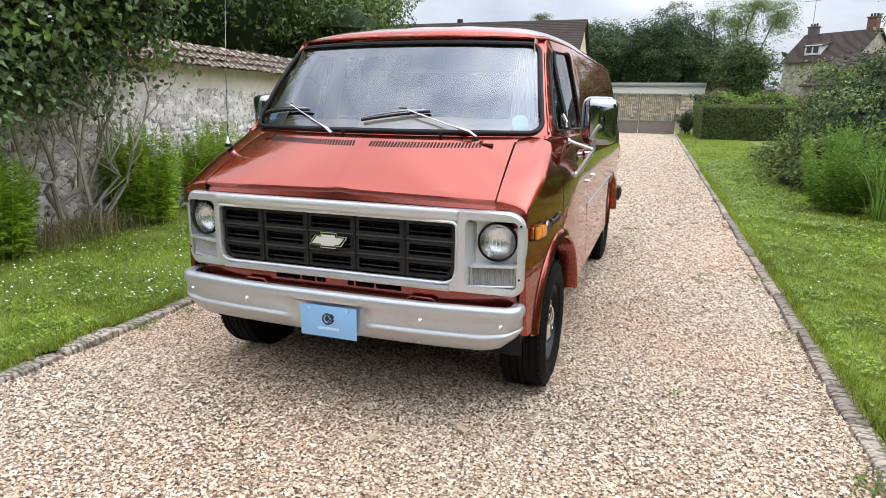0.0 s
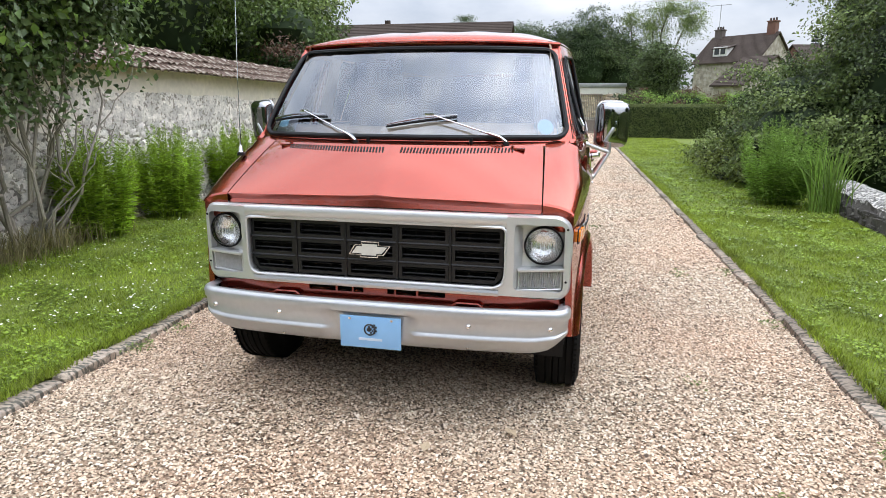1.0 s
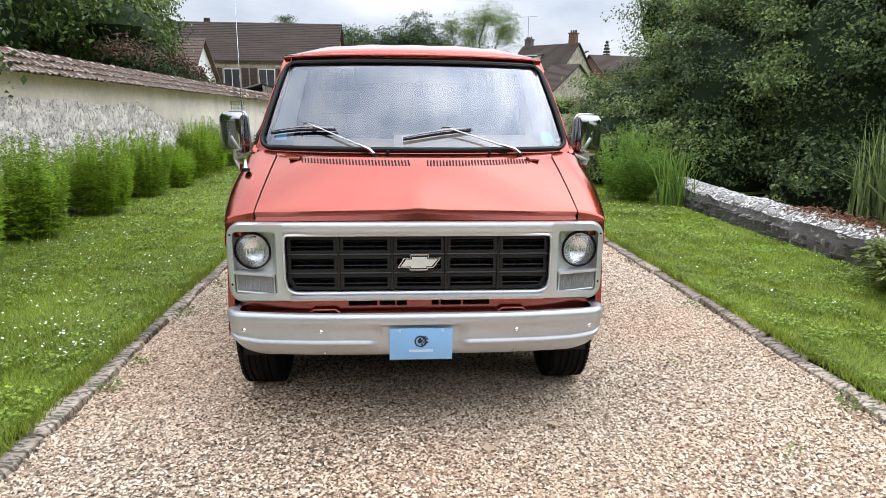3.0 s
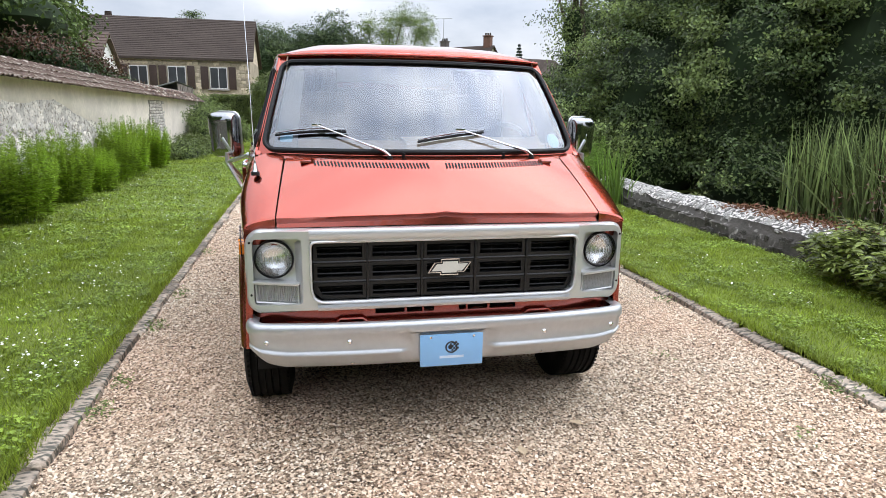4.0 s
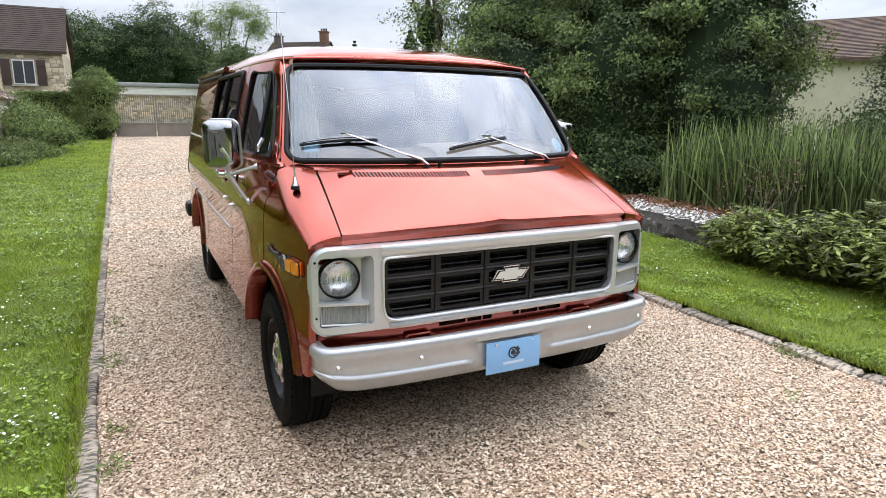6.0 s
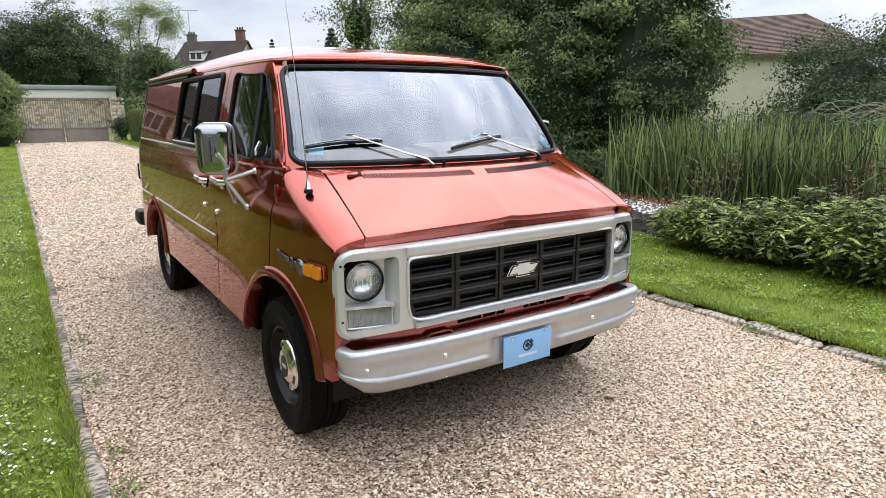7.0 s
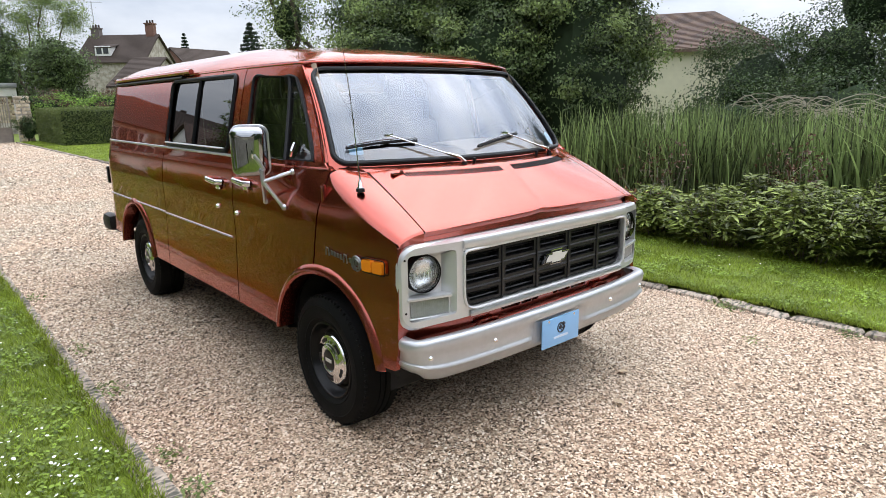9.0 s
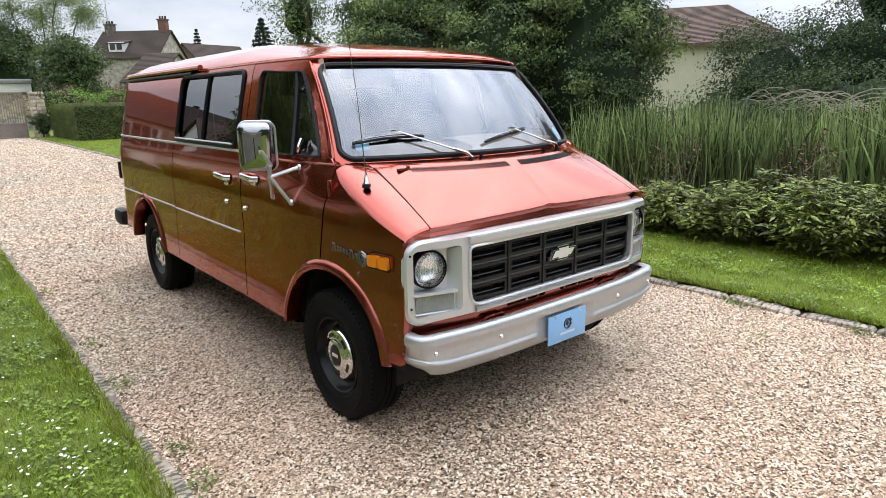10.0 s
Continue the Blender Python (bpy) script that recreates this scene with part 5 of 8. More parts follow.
def crown_points(blobs, clumps, per, spread, rng, low=-0.6, shell=(0.72, 1.06), lobed=False):
    """Places in clumps on lumpy ellipsoids, with the way out from each."""
    w = np.array([b[1][0] * b[1][2] for b in blobs], dtype=float)
    lobes = max(4, clumps // 6) if lobed else clumps   # boughs, each carrying a handful of clumps
    pick = rng.choice(len(blobs), lobes, p=w / w.sum())
    d = rng.normal(0, 1, (lobes, 3))
    d[:, 2] = np.where(d[:, 2] < low, -d[:, 2] * 0.5, d[:, 2])
    d /= np.linalg.norm(d, axis=1, keepdims=True)
    c = np.array([b[0] for b in blobs])[pick]
    r = np.array([b[1] for b in blobs])[pick]
    p = c + d * r * rng.uniform(*shell, (lobes, 1))
    if lobed:
        of = rng.integers(0, lobes, clumps)
        d = d[of]
        p = p[of] + rng.normal(0, 1, (clumps, 3)) * spread * np.array([1.5, 1.5, 0.7])
    q = np.repeat(p, per, axis=0) + rng.normal(0, 1, (clumps * per, 3)) * spread * np.array([1, 1, 0.55])
    return q, np.repeat(d, per, axis=0)


def merge(sets):
    v, f, k = [], [], 0
    for a, b in sets:
        v.append(a)
        f.append(b + k)
        k += len(a)
    return np.concatenate(v), np.concatenate(f)


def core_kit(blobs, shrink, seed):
    """A lumpy core, coloured dark as painted shade, that closes gaps behind the leaves."""
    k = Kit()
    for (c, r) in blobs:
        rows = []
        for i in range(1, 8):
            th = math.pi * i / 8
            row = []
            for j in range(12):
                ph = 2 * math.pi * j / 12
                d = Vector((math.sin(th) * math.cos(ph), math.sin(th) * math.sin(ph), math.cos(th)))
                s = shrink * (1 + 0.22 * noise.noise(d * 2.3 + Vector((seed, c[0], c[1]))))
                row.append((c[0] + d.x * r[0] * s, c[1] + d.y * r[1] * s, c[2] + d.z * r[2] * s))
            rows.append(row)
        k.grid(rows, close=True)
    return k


def limb(k, a, b, r0, r1, rng, n=5, wander=0.08):
    a, b = Vector(a), Vector(b)
    pts = [a + (b - a) * (i / n) + Vector(rng.normal(0, 1, 3)) * (wander * (b - a).length * (0.0 if i in (0, n) else 0.5)) for i in range(n + 1)]
    k.tube(pts, r0, 7, taper=[1 + (r1 / r0 - 1) * i / n for i in range(n + 1)])
    return pts


def bush(name, label, category, blobs, clumps, per, size, spread, mats, seed, group="", low=-0.6, shape=0.55, core=0.72, at_base=None, shell=(0.72, 1.06), trunk=None):
    """A shrub or tree: stems, a shade-painted core and a crown of many leaves."""
    rng = np.random.default_rng(seed)
    base = at_base or (blobs[0][0][0], blobs[0][0][1], 0.0)
    ob = thing(name, label, category, group=group)
    k = Kit()
    rad = trunk or 0.05
    for c, r in blobs[:7]:
        limb(k, (base[0] + rng.normal(0, 0.06), base[1] + rng.normal(0, 0.06), base[2]), (c[0], c[1], c[2] + r[2] * 0.4), rad, rad * 0.25, rng)
    part("trunk", k, MAT["bark"], ob)
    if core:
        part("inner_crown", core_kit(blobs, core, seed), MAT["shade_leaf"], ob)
    # later leaf colours go on outer, upper boughs; pale ones paint lit clumps
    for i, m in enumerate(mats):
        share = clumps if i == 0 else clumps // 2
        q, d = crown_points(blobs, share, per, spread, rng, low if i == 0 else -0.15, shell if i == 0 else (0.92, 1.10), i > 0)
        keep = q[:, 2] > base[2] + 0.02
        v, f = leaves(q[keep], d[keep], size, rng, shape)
        part("crown", fast_mesh("crown", v, f, MAT[m]), None, ob)
    return ob


# near-black green: the shade inside crowns and hedges put into a colour
MAT["shade_leaf"] = leaf_material("painted_shade", (0.018, 0.034, 0.010), 0.2, 0.0, 0.9)

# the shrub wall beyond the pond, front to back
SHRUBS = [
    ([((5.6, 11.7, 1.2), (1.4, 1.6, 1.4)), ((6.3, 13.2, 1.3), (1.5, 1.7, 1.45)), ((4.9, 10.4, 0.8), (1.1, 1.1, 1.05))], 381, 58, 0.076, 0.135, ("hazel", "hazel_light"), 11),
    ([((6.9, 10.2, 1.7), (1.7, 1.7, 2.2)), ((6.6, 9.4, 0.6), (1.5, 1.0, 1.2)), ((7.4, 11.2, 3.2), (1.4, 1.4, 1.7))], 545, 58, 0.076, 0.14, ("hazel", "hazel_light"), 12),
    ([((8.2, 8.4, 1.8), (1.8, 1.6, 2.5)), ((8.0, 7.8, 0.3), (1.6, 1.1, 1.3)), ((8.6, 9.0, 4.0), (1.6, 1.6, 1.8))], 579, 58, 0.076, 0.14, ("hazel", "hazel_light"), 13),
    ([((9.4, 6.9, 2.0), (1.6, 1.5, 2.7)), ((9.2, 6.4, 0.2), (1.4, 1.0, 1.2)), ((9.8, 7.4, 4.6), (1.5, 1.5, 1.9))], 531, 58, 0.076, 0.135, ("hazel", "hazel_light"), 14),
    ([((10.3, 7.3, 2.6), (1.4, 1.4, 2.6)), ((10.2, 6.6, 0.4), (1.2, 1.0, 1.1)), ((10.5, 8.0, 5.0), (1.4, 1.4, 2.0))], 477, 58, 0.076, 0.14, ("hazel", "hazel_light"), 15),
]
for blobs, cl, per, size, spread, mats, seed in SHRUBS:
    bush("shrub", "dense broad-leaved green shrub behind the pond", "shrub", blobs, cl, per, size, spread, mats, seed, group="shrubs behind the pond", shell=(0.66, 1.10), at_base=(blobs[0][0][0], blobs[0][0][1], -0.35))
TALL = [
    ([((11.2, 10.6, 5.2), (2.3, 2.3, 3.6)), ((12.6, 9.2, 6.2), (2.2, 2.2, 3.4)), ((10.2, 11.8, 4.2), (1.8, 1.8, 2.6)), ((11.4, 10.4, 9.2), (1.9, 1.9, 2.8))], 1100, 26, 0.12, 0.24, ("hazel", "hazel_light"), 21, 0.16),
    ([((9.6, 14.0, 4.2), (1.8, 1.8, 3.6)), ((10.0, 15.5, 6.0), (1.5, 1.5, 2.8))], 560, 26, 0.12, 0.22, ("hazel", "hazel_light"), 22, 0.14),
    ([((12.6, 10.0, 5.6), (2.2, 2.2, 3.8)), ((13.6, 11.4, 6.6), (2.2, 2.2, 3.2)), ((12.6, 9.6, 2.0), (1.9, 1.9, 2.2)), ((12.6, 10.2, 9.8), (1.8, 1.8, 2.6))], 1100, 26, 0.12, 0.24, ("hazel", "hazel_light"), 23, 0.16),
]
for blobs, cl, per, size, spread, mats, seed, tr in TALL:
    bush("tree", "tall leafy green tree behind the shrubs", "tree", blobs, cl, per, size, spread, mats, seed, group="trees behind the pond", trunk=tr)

bush("poplar", "slender airy poplar rising behind the shrubs", "tree", [((9.1, 19.6, z), (r, r, 1.3)) for z, r in ((3.0, 1.0), (4.6, 1.0), (6.2, 0.95), (7.8, 0.85), (9.4, 0.7), (10.8, 0.5))], 420, 24, 0.10, 0.20, ("hazel_light", "hazel"), 24, trunk=0.12, core=0.5, shell=(0.4, 1.05))


# ---- reeds ----
def reed_bed(name, label, region, count, height, seed, width=0.022, lean=0.18, base=-0.32, mat="reed", taller=0.0):
    rng = np.random.default_rng(seed)
    x, y = region(rng, count)
    h = rng.uniform(0.66, 1.06, count) ** 0.8 * height * (1 + taller * np.clip((0.8 - y) / 3.0, 0, 1))
    az, le = rng.uniform(0, 2 * np.pi, count), np.where(rng.uniform(0, 1, count) < 0.05, rng.uniform(0.5, 0.95, count), np.abs(rng.normal(0, lean, count)))
    dirx, diry = np.cos(az), np.sin(az)
    w = rng.uniform(0.6, 1.25, count) * width
    face = rng.uniform(0, np.pi, count)
    sx, sy = np.cos(face), np.sin(face)
    verts = []
    for t, wd in ((0, 0.8), (0.35, 1.0), (0.7, 0.75), (0.9, 0.35), (1.0, 0.03)):
        off = le * h * t ** 2.2
        cx, cy, cz = x + dirx * off, y + diry * off, base + h * t - 0.25 * le * h * t ** 4
        for sgn in (-1, 1):
            verts.append(np.stack([cx + sgn * sx * w * wd / 2, cy + sgn * sy * w * wd / 2, cz], axis=1))
    v = np.stack(verts, axis=1)
    k = np.arange(count)[:, None] * 10
    f = np.concatenate([k + np.array([2 * i, 2 * i + 1, 2 * i + 3, 2 * i + 2]) for i in range(4)], axis=1).reshape(-1, 4)
    return thing(name, label, "reeds", fast_mesh(name, v.reshape(-1, 3), f, MAT[mat]), kind="stuff")


def pond_region(rng, n):
    y = rng.uniform(-6.0, 4.28, n)
    x0 = 5.25 + 0.12 * np.maximum(0, 4.4 - y) ** 0.4 + 0.15 * np.sin(y * 2.1)
    return x0 + rng.exponential(0.9, n).clip(0, 3.6), y


reed_bed("reeds", "tall green reeds growing out of the pond", pond_region, 7000, 1.92, 31, 0.027, 0.15, taller=0.24)


# ---- lime-green perennials along the wall ----
def perennial(x, y, r, h, seed, mat="golden", group="perennial clumps along the wall", label="bushy lime-green perennial clump at the foot of the wall", stems=125, lean=0.20):
    """A clump of upright stems, each set with narrow leaves up to its tip."""
    rng = np.random.default_rng(seed)
    ob = thing("perennial_clump", label, "plant", group=group)
    sk = []
    cs, ds = [], []
    a, rr = rng.uniform(0, 2 * np.pi, stems), r * np.sqrt(rng.uniform(0, 1, stems))
    px, py = rr * np.cos(a), rr * np.sin(a)
    hh = h * rng.uniform(0.74, 1.06, stems) * (1 - 0.30 * (rr / r) ** 2.5)
    tx, ty = px * (0.72 + lean) / 0.72, py * (0.72 + lean) / 0.72
    tops = np.stack([x + tx, y + ty, LAWN_Z + hh], axis=1)
    feet = np.stack([x + px * 0.72, y + py * 0.72, np.full(stems, LAWN_Z - 0.02)], axis=1)
    verts, faces = [], []
    side = np.stack([-np.sin(a), np.cos(a), np.zeros(stems)], axis=1) * 0.004
    v = np.stack([feet - side, feet + side, tops + side * 0.3, tops - side * 0.3], axis=1).reshape(-1, 3)
    f = (np.arange(stems)[:, None] * 4 + np.arange(4))
    per = 84
    t = rng.uniform(0.06, 1.0, (stems, per)) ** 0.75
    q = feet[:, None, :] * (1 - t[..., None]) + tops[:, None, :] * t[..., None]
    la = rng.uniform(0, 2 * np.pi, (stems, per))
    out = np.stack([np.cos(la), np.sin(la), 0.25 + 0.9 * t ** 3], axis=2)
    L = rng.uniform(0.075, 0.125, (stems, per)) * (1.05 - 0.62 * t ** 2)
    q = q.reshape(-1, 3)
    out = out.reshape(-1, 3) / np.linalg.norm(out.reshape(-1, 3), axis=1, keepdims=True)
    L = L.reshape(-1, 1)
    s = np.cross(out, np.array([0, 0, 1.0]))
    s /= np.linalg.norm(s, axis=1, keepdims=True)
    mid, tip = q + out * L * 0.5, q + out * L - np.array([0, 0, 0.28]) * L
    lv = np.stack([q, mid + s * L * 0.085, tip, mid - s * L * 0.085], axis=1).reshape(-1, 3)
    k = np.arange(len(q))[:, None] * 4
    lf = np.concatenate([k + np.array([0, 1, 2]), k + np.array([0, 2, 3])], axis=1).reshape(-1, 3)
    tagged(part("stem", fast_mesh("stem", v, f, MAT[mat]), None, ob), kind="stuff")
    part("foliage", fast_mesh("foliage", lv, lf, MAT[mat]), None, ob)
    return ob


for i, (x, y, r, h) in enumerate(((-4.12, 1.35, 0.38, 1.05), (-4.22, 3.30, 0.40, 1.15), (-4.26, 4.70, 0.40, 1.12), (-4.30, 6.50, 0.42, 1.15), (-4.34, 8.35, 0.38, 1.12), (-4.28, 9.7, 0.33, 0.80), (-4.36, 11.3, 0.40, 1.22), (-4.38, 12.6, 0.38, 1.24), (-4.38, 14.6, 0.38, 1.15))):
    perennial(x - 0.10, y, r, h * 1.06, 50 + i)
perennial(4.05, 7.85, 0.46, 1.34, 70, "fresh", "", "tall bright green perennial clump by the low wall", 130, 0.34)
reed_bed("iris_clump", "iris clump with broad upright blades by the low wall", lambda rng, n: (4.50 + rng.normal(0, 0.16, n), 7.15 + rng.normal(0, 0.16, n)), 110, 1.05, 71, 0.020, 0.34, 0.02, "fresh")
reed_bed("rough_grass", "rough faded grass at the foot of the rose", lambda rng, n: (-4.30 + rng.normal(0, 0.16, n), 2.35 + rng.normal(0, 0.55, n)), 900, 0.36, 72, 0.007, 0.5, 0.02, "dead_grass")


# ---- peony bushes beside the drive ----
def peony(x, y, r, h, seed):
    rng = np.random.default_rng(seed)
    ob = thing("peony_bush", "low peony bush with dark glossy divided leaves", "bush", group="peony bushes by the drive")
    n = 110
    a, rr = rng.uniform(0, 2 * np.pi, n), r * np.sqrt(rng.uniform(0.02, 1, n))
    top = np.stack([x + rr * np.cos(a), y + rr * np.sin(a), LAWN_Z + h * (1 - 0.55 * (rr / r) ** 2.5) * rng.uniform(0.72, 1.05, n)], axis=1)
    foot = np.stack([x + 0.4 * rr * np.cos(a), y + 0.4 * rr * np.sin(a), np.full(n, LAWN_Z)], axis=1)
    stem = Kit()
    for i in range(0, n, 3):
        stem.tube([foot[i], foot[i] * 0.5 + top[i] * 0.5 + np.array([0, 0, 0.05]), top[i]], 0.005, 4, cap=False)
    tagged(part("stem", stem, MAT["twig"], ob), kind="stuff")
    cs, ds, sz = [], [], []
    for i in range(n):
        for lvl in (1.0, 0.82, 0.6, 0.4):
            p = foot[i] * (1 - lvl) + top[i] * lvl
            for j in range(11):
                b = rng.uniform(0, 2 * np.pi)
                d = np.array([math.cos(b), math.sin(b), rng.uniform(-0.35, 0.35)])
                cs.append(p + d * rng.uniform(0.04, 0.13))
                ds.append(d)
                sz.append(rng.uniform(0.055, 0.105))
    cs, ds, sz = np.array(cs), np.array(ds), np.array(sz)
    up = np.tile(np.array([0, 0, 1.0]), (len(cs), 1)) + rng.normal(0, 0.35, (len(cs), 3))
    up /= np.linalg.norm(up, axis=1, keepdims=True)
    s = np.cross(up, ds)
    s /= np.linalg.norm(s, axis=1, keepdims=True)
    L = sz[:, None]
    base, tip = cs - ds * L * 0.45, cs + ds * L * 0.55 - up * L * 0.2
    m1, m2 = cs - ds * L * 0.15, cs + ds * L * 0.2
    w = L * 0.17
    v = np.stack([base, m1 + s * w, m2 + s * w * 0.9 - up * L * 0.03, tip, m2 - s * w * 0.9 - up * L * 0.03, m1 - s * w, cs - up * L * 0.05], axis=1).reshape(-1, 3)
    k = np.arange(len(cs))[:, None] * 7
    f = np.concatenate([k + np.array(t) for t in ((6, 0, 1), (6, 1, 2), (6, 2, 3), (6, 3, 4), (6, 4, 5), (6, 5, 0))], axis=1).reshape(-1, 3)
    part("foliage", fast_mesh("foliage", v, f, MAT["peony"]), None, ob)
    return ob


for i, (x, y, r, h) in enumerate(((4.42, 2.00, 0.48, 0.58), (4.32, 1.15, 0.56, 0.66), (4.36, 0.20, 0.60, 0.76), (4.52, -0.70, 0.62, 0.80), (5.0, -1.6, 0.62, 0.78), (5.05, 0.9, 0.5, 0.75), (5.2, -0.3, 0.5, 0.8))):
    peony(x, y, r, h, 80 + i)
# russet stems among them
for i, (x, y, z) in enumerate(((5.02, 2.35, 0.85), (5.05, 0.65, 0.95))):
    rng = np.random.default_rng(95 + i)
    k = Kit()
    pts = []
    for j in range(12):
        b = (x + rng.normal(0, 0.18), y + rng.normal(0, 0.18), z * rng.uniform(0.7, 1.15))
        limb(k, (x, y, 0.0), b, 0.005, 0.002, rng)
        pts.append(b)
    ob = thing("dry_weed", "russet dry weed standing at the pond edge", "weed", group="dry weeds")
    part("stem", k, MAT["twig"], ob)
    q = np.repeat(np.array(pts), 26, axis=0) + rng.normal(0, 1, (26 * 12, 3)) * np.array([0.05, 0.05, 0.14])
    v, f = leaves(q, rng.normal(0, 1, q.shape), 0.045, rng)
    part("foliage", fast_mesh("foliage", v, f, MAT["russet"]), None, ob)


# ---- the rose tree against the wall ----
def rose_tree():
    rng = np.random.default_rng(140)
    ob = thing("rose_tree", "old climbing rose with bare grey stems and leafy top", "tree")
    k = Kit()
    ends = []
    foot = Vector((-4.40, 2.60, 0.0))
    for dx, dy, h, r in ((-0.10, -0.55, 1.5, 0.030), (0.10, -0.05, 1.9, 0.034), (0.15, 0.25, 1.7, 0.026), (-0.15, 0.55, 2.0, 0.024), (0.25, 0.60, 1.55, 0.020), (0.0, -0.9, 1.9, 0.028), (0.30, -0.35, 1.8, 0.022), (0.35, 0.10, 1.35, 0.016)):
        a = foot + Vector((rng.normal(0, 0.08), dy * 0.35 + rng.normal(0, 0.05), 0))
        b = foot + Vector((dx + 0.15, dy, h))
        pts = limb(k, a, b, r, r * 0.5, rng, 6, 0.07)
        for j in range(5):
            s = pts[3 + j % 4]
            e = s + Vector((rng.normal(0.08, 0.20), rng.normal(-0.1, 0.36), rng.uniform(0.25, 0.95)))
            e.x, e.y = min(e.x, -3.95), min(e.y, 3.75)
            limb(k, s, e, r * 0.4, 0.004, rng, 4, 0.08)
            ends.append(e)
    for j in range(7):                               # bare broken twigs low down
        s = foot + Vector((0.1, rng.normal(0.2, 0.2), rng.uniform(0.15, 0.4)))
        limb(k, s, s + Vector((rng.uniform(0.0, 0.35), rng.uniform(-0.1, 0.6), rng.uniform(0.1, 0.5))), 0.009, 0.004, rng, 3, 0.1)
    part("stem", k, MAT["twig"], ob)
    ends = np.array([tuple(e) for e in ends if e.z > 1.35])
    blobs = [((-4.15, 2.05, 2.25), (0.55, 0.75, 0.75)), ((-4.05, 2.95, 2.35), (0.50, 0.55, 0.70)), ((-4.2, 1.35, 2.6), (0.6, 0.7, 0.8)), ((-3.75, 2.5, 2.75), (0.55, 0.7, 0.50)), ((-4.25, 1.65, 1.72), (0.42, 0.60, 0.45)), ((-4.0, 1.1, 1.5), (0.35, 0.4, 0.5))]
    q, d = crown_points(blobs, 900, 18, 0.11, rng, -1.0, (0.45, 1.06))
    v1 = leaves(q, d, 0.085, rng, 0.62)
    q2 = np.repeat(ends, 40, axis=0) + rng.normal(0, 0.11, (len(ends) * 40, 3))
    v2 = leaves(q2, rng.normal(0, 1, q2.shape), 0.075, rng, 0.62)
    v, f = merge([v1, v2])
    part("crown", fast_mesh("crown", v, f, MAT["rose_leaf"]), None, ob)
    q, d = crown_points(blobs[:4], 130, 12, 0.10, rng, -1.0, (0.7, 1.15))
    v, f = leaves(q, d, 0.095, rng, 0.62)
    part("crown", fast_mesh("crown", v, f, MAT["fresh"]), None, ob)


rose_tree()


# ---- lawn blades and daisies ----
def blades(name, label, x0, x1, y0, y1, n, h, w, seed, near=True):
    rng = np.random.default_rng(seed)
    x, y = rng.uniform(x0, x1, n), rng.uniform(y0, y1, n)
    z = np.full(n, LAWN_Z - 0.006)
    hh = h * rng.uniform(0.45, 1.25, n)
    a, le, b = rng.uniform(0, 2 * np.pi, n), rng.uniform(0.2, 0.9, n), rng.uniform(0, 2 * np.pi, n)
    ww = w * rng.uniform(0.6, 1.3, n)
    root = np.stack([x, y, z], axis=1)
    sd = np.stack([np.cos(b) * ww / 2, np.sin(b) * ww / 2, np.zeros(n)], axis=1)
    tip = root + np.stack([np.cos(a) * le * hh, np.sin(a) * le * hh, hh], axis=1)
    v = np.stack([root - sd, root + sd, tip], axis=1).reshape(-1, 3)
    f = np.arange(3 * n).reshape(n, 3)
    return thing(name, label, "grass", fast_mesh(name, v, f, MAT["grass"]), kind="stuff")


blades("grass", "short mown grass blades of the lawn", -4.8, GX0 - 0.07, -2.6, 6.5, 140000, 0.040, 0.006, 201)
blades("grass", "short mown grass blades of the lawn", -4.8, GX0 - 0.07, 6.5, 36, 80000, 0.045, 0.014, 202)
blades("grass", "short mown grass blades of the lawn", GX1 + 0.08, 4.75, -3.5, 6.5, 130000, 0.038, 0.006, 203)
blades("grass", "short mown grass blades of the lawn", GX1 + 0.08, 5.4, 6.5, 36, 70000, 0.042, 0.014, 204)

blades("grass", "longer grass hanging over the kerb stones", GX0 - 0.15, GX0 - 0.055, -2.6, 12, 9000, 0.062, 0.006, 205)
blades("grass", "longer grass hanging over the kerb stones", GX1 + 0.055, GX1 + 0.15, -3.5, 14, 9000, 0.062, 0.006, 206)


def daisies(name, spots, seed):
    rng = np.random.default_rng(seed)
    pts = []
    for x0, x1, y0, y1, n in spots:
        for _ in range(n):
            cx, cy = rng.uniform(x0, x1), rng.uniform(y0, y1)
            for _ in range(rng.integers(1, 5)):
                pts.append((cx + rng.normal(0, 0.08), cy + rng.normal(0, 0.08), LAWN_Z + rng.uniform(0.035, 0.065)))
    p = np.array(pts)
    p = p[((p[:, 0] < GX0 - 0.15) | (p[:, 0] > GX1 + 0.15)) & (p[:, 0] > -4.7)]
    n = len(p)
    r = rng.uniform(0.005, 0.0095, n)
    tilt = rng.normal(0, 0.3, (n, 2))
    ring = []
    for j in range(7):
        a = 2 * np.pi * j / 7
        dx, dy = r * math.cos(a), r * math.sin(a)
        ring.append(np.stack([p[:, 0] + dx, p[:, 1] + dy, p[:, 2] + dx * tilt[:, 0] + dy * tilt[:, 1]], axis=1))
    v = np.stack(ring, axis=1).reshape(-1, 3)
    f = np.arange(n)[:, None] * 7 + np.arange(7)
    return thing(name, "small white daisies scattered in the lawn", "daisies", fast_mesh(name, v, f, MAT["daisy"]), kind="stuff")


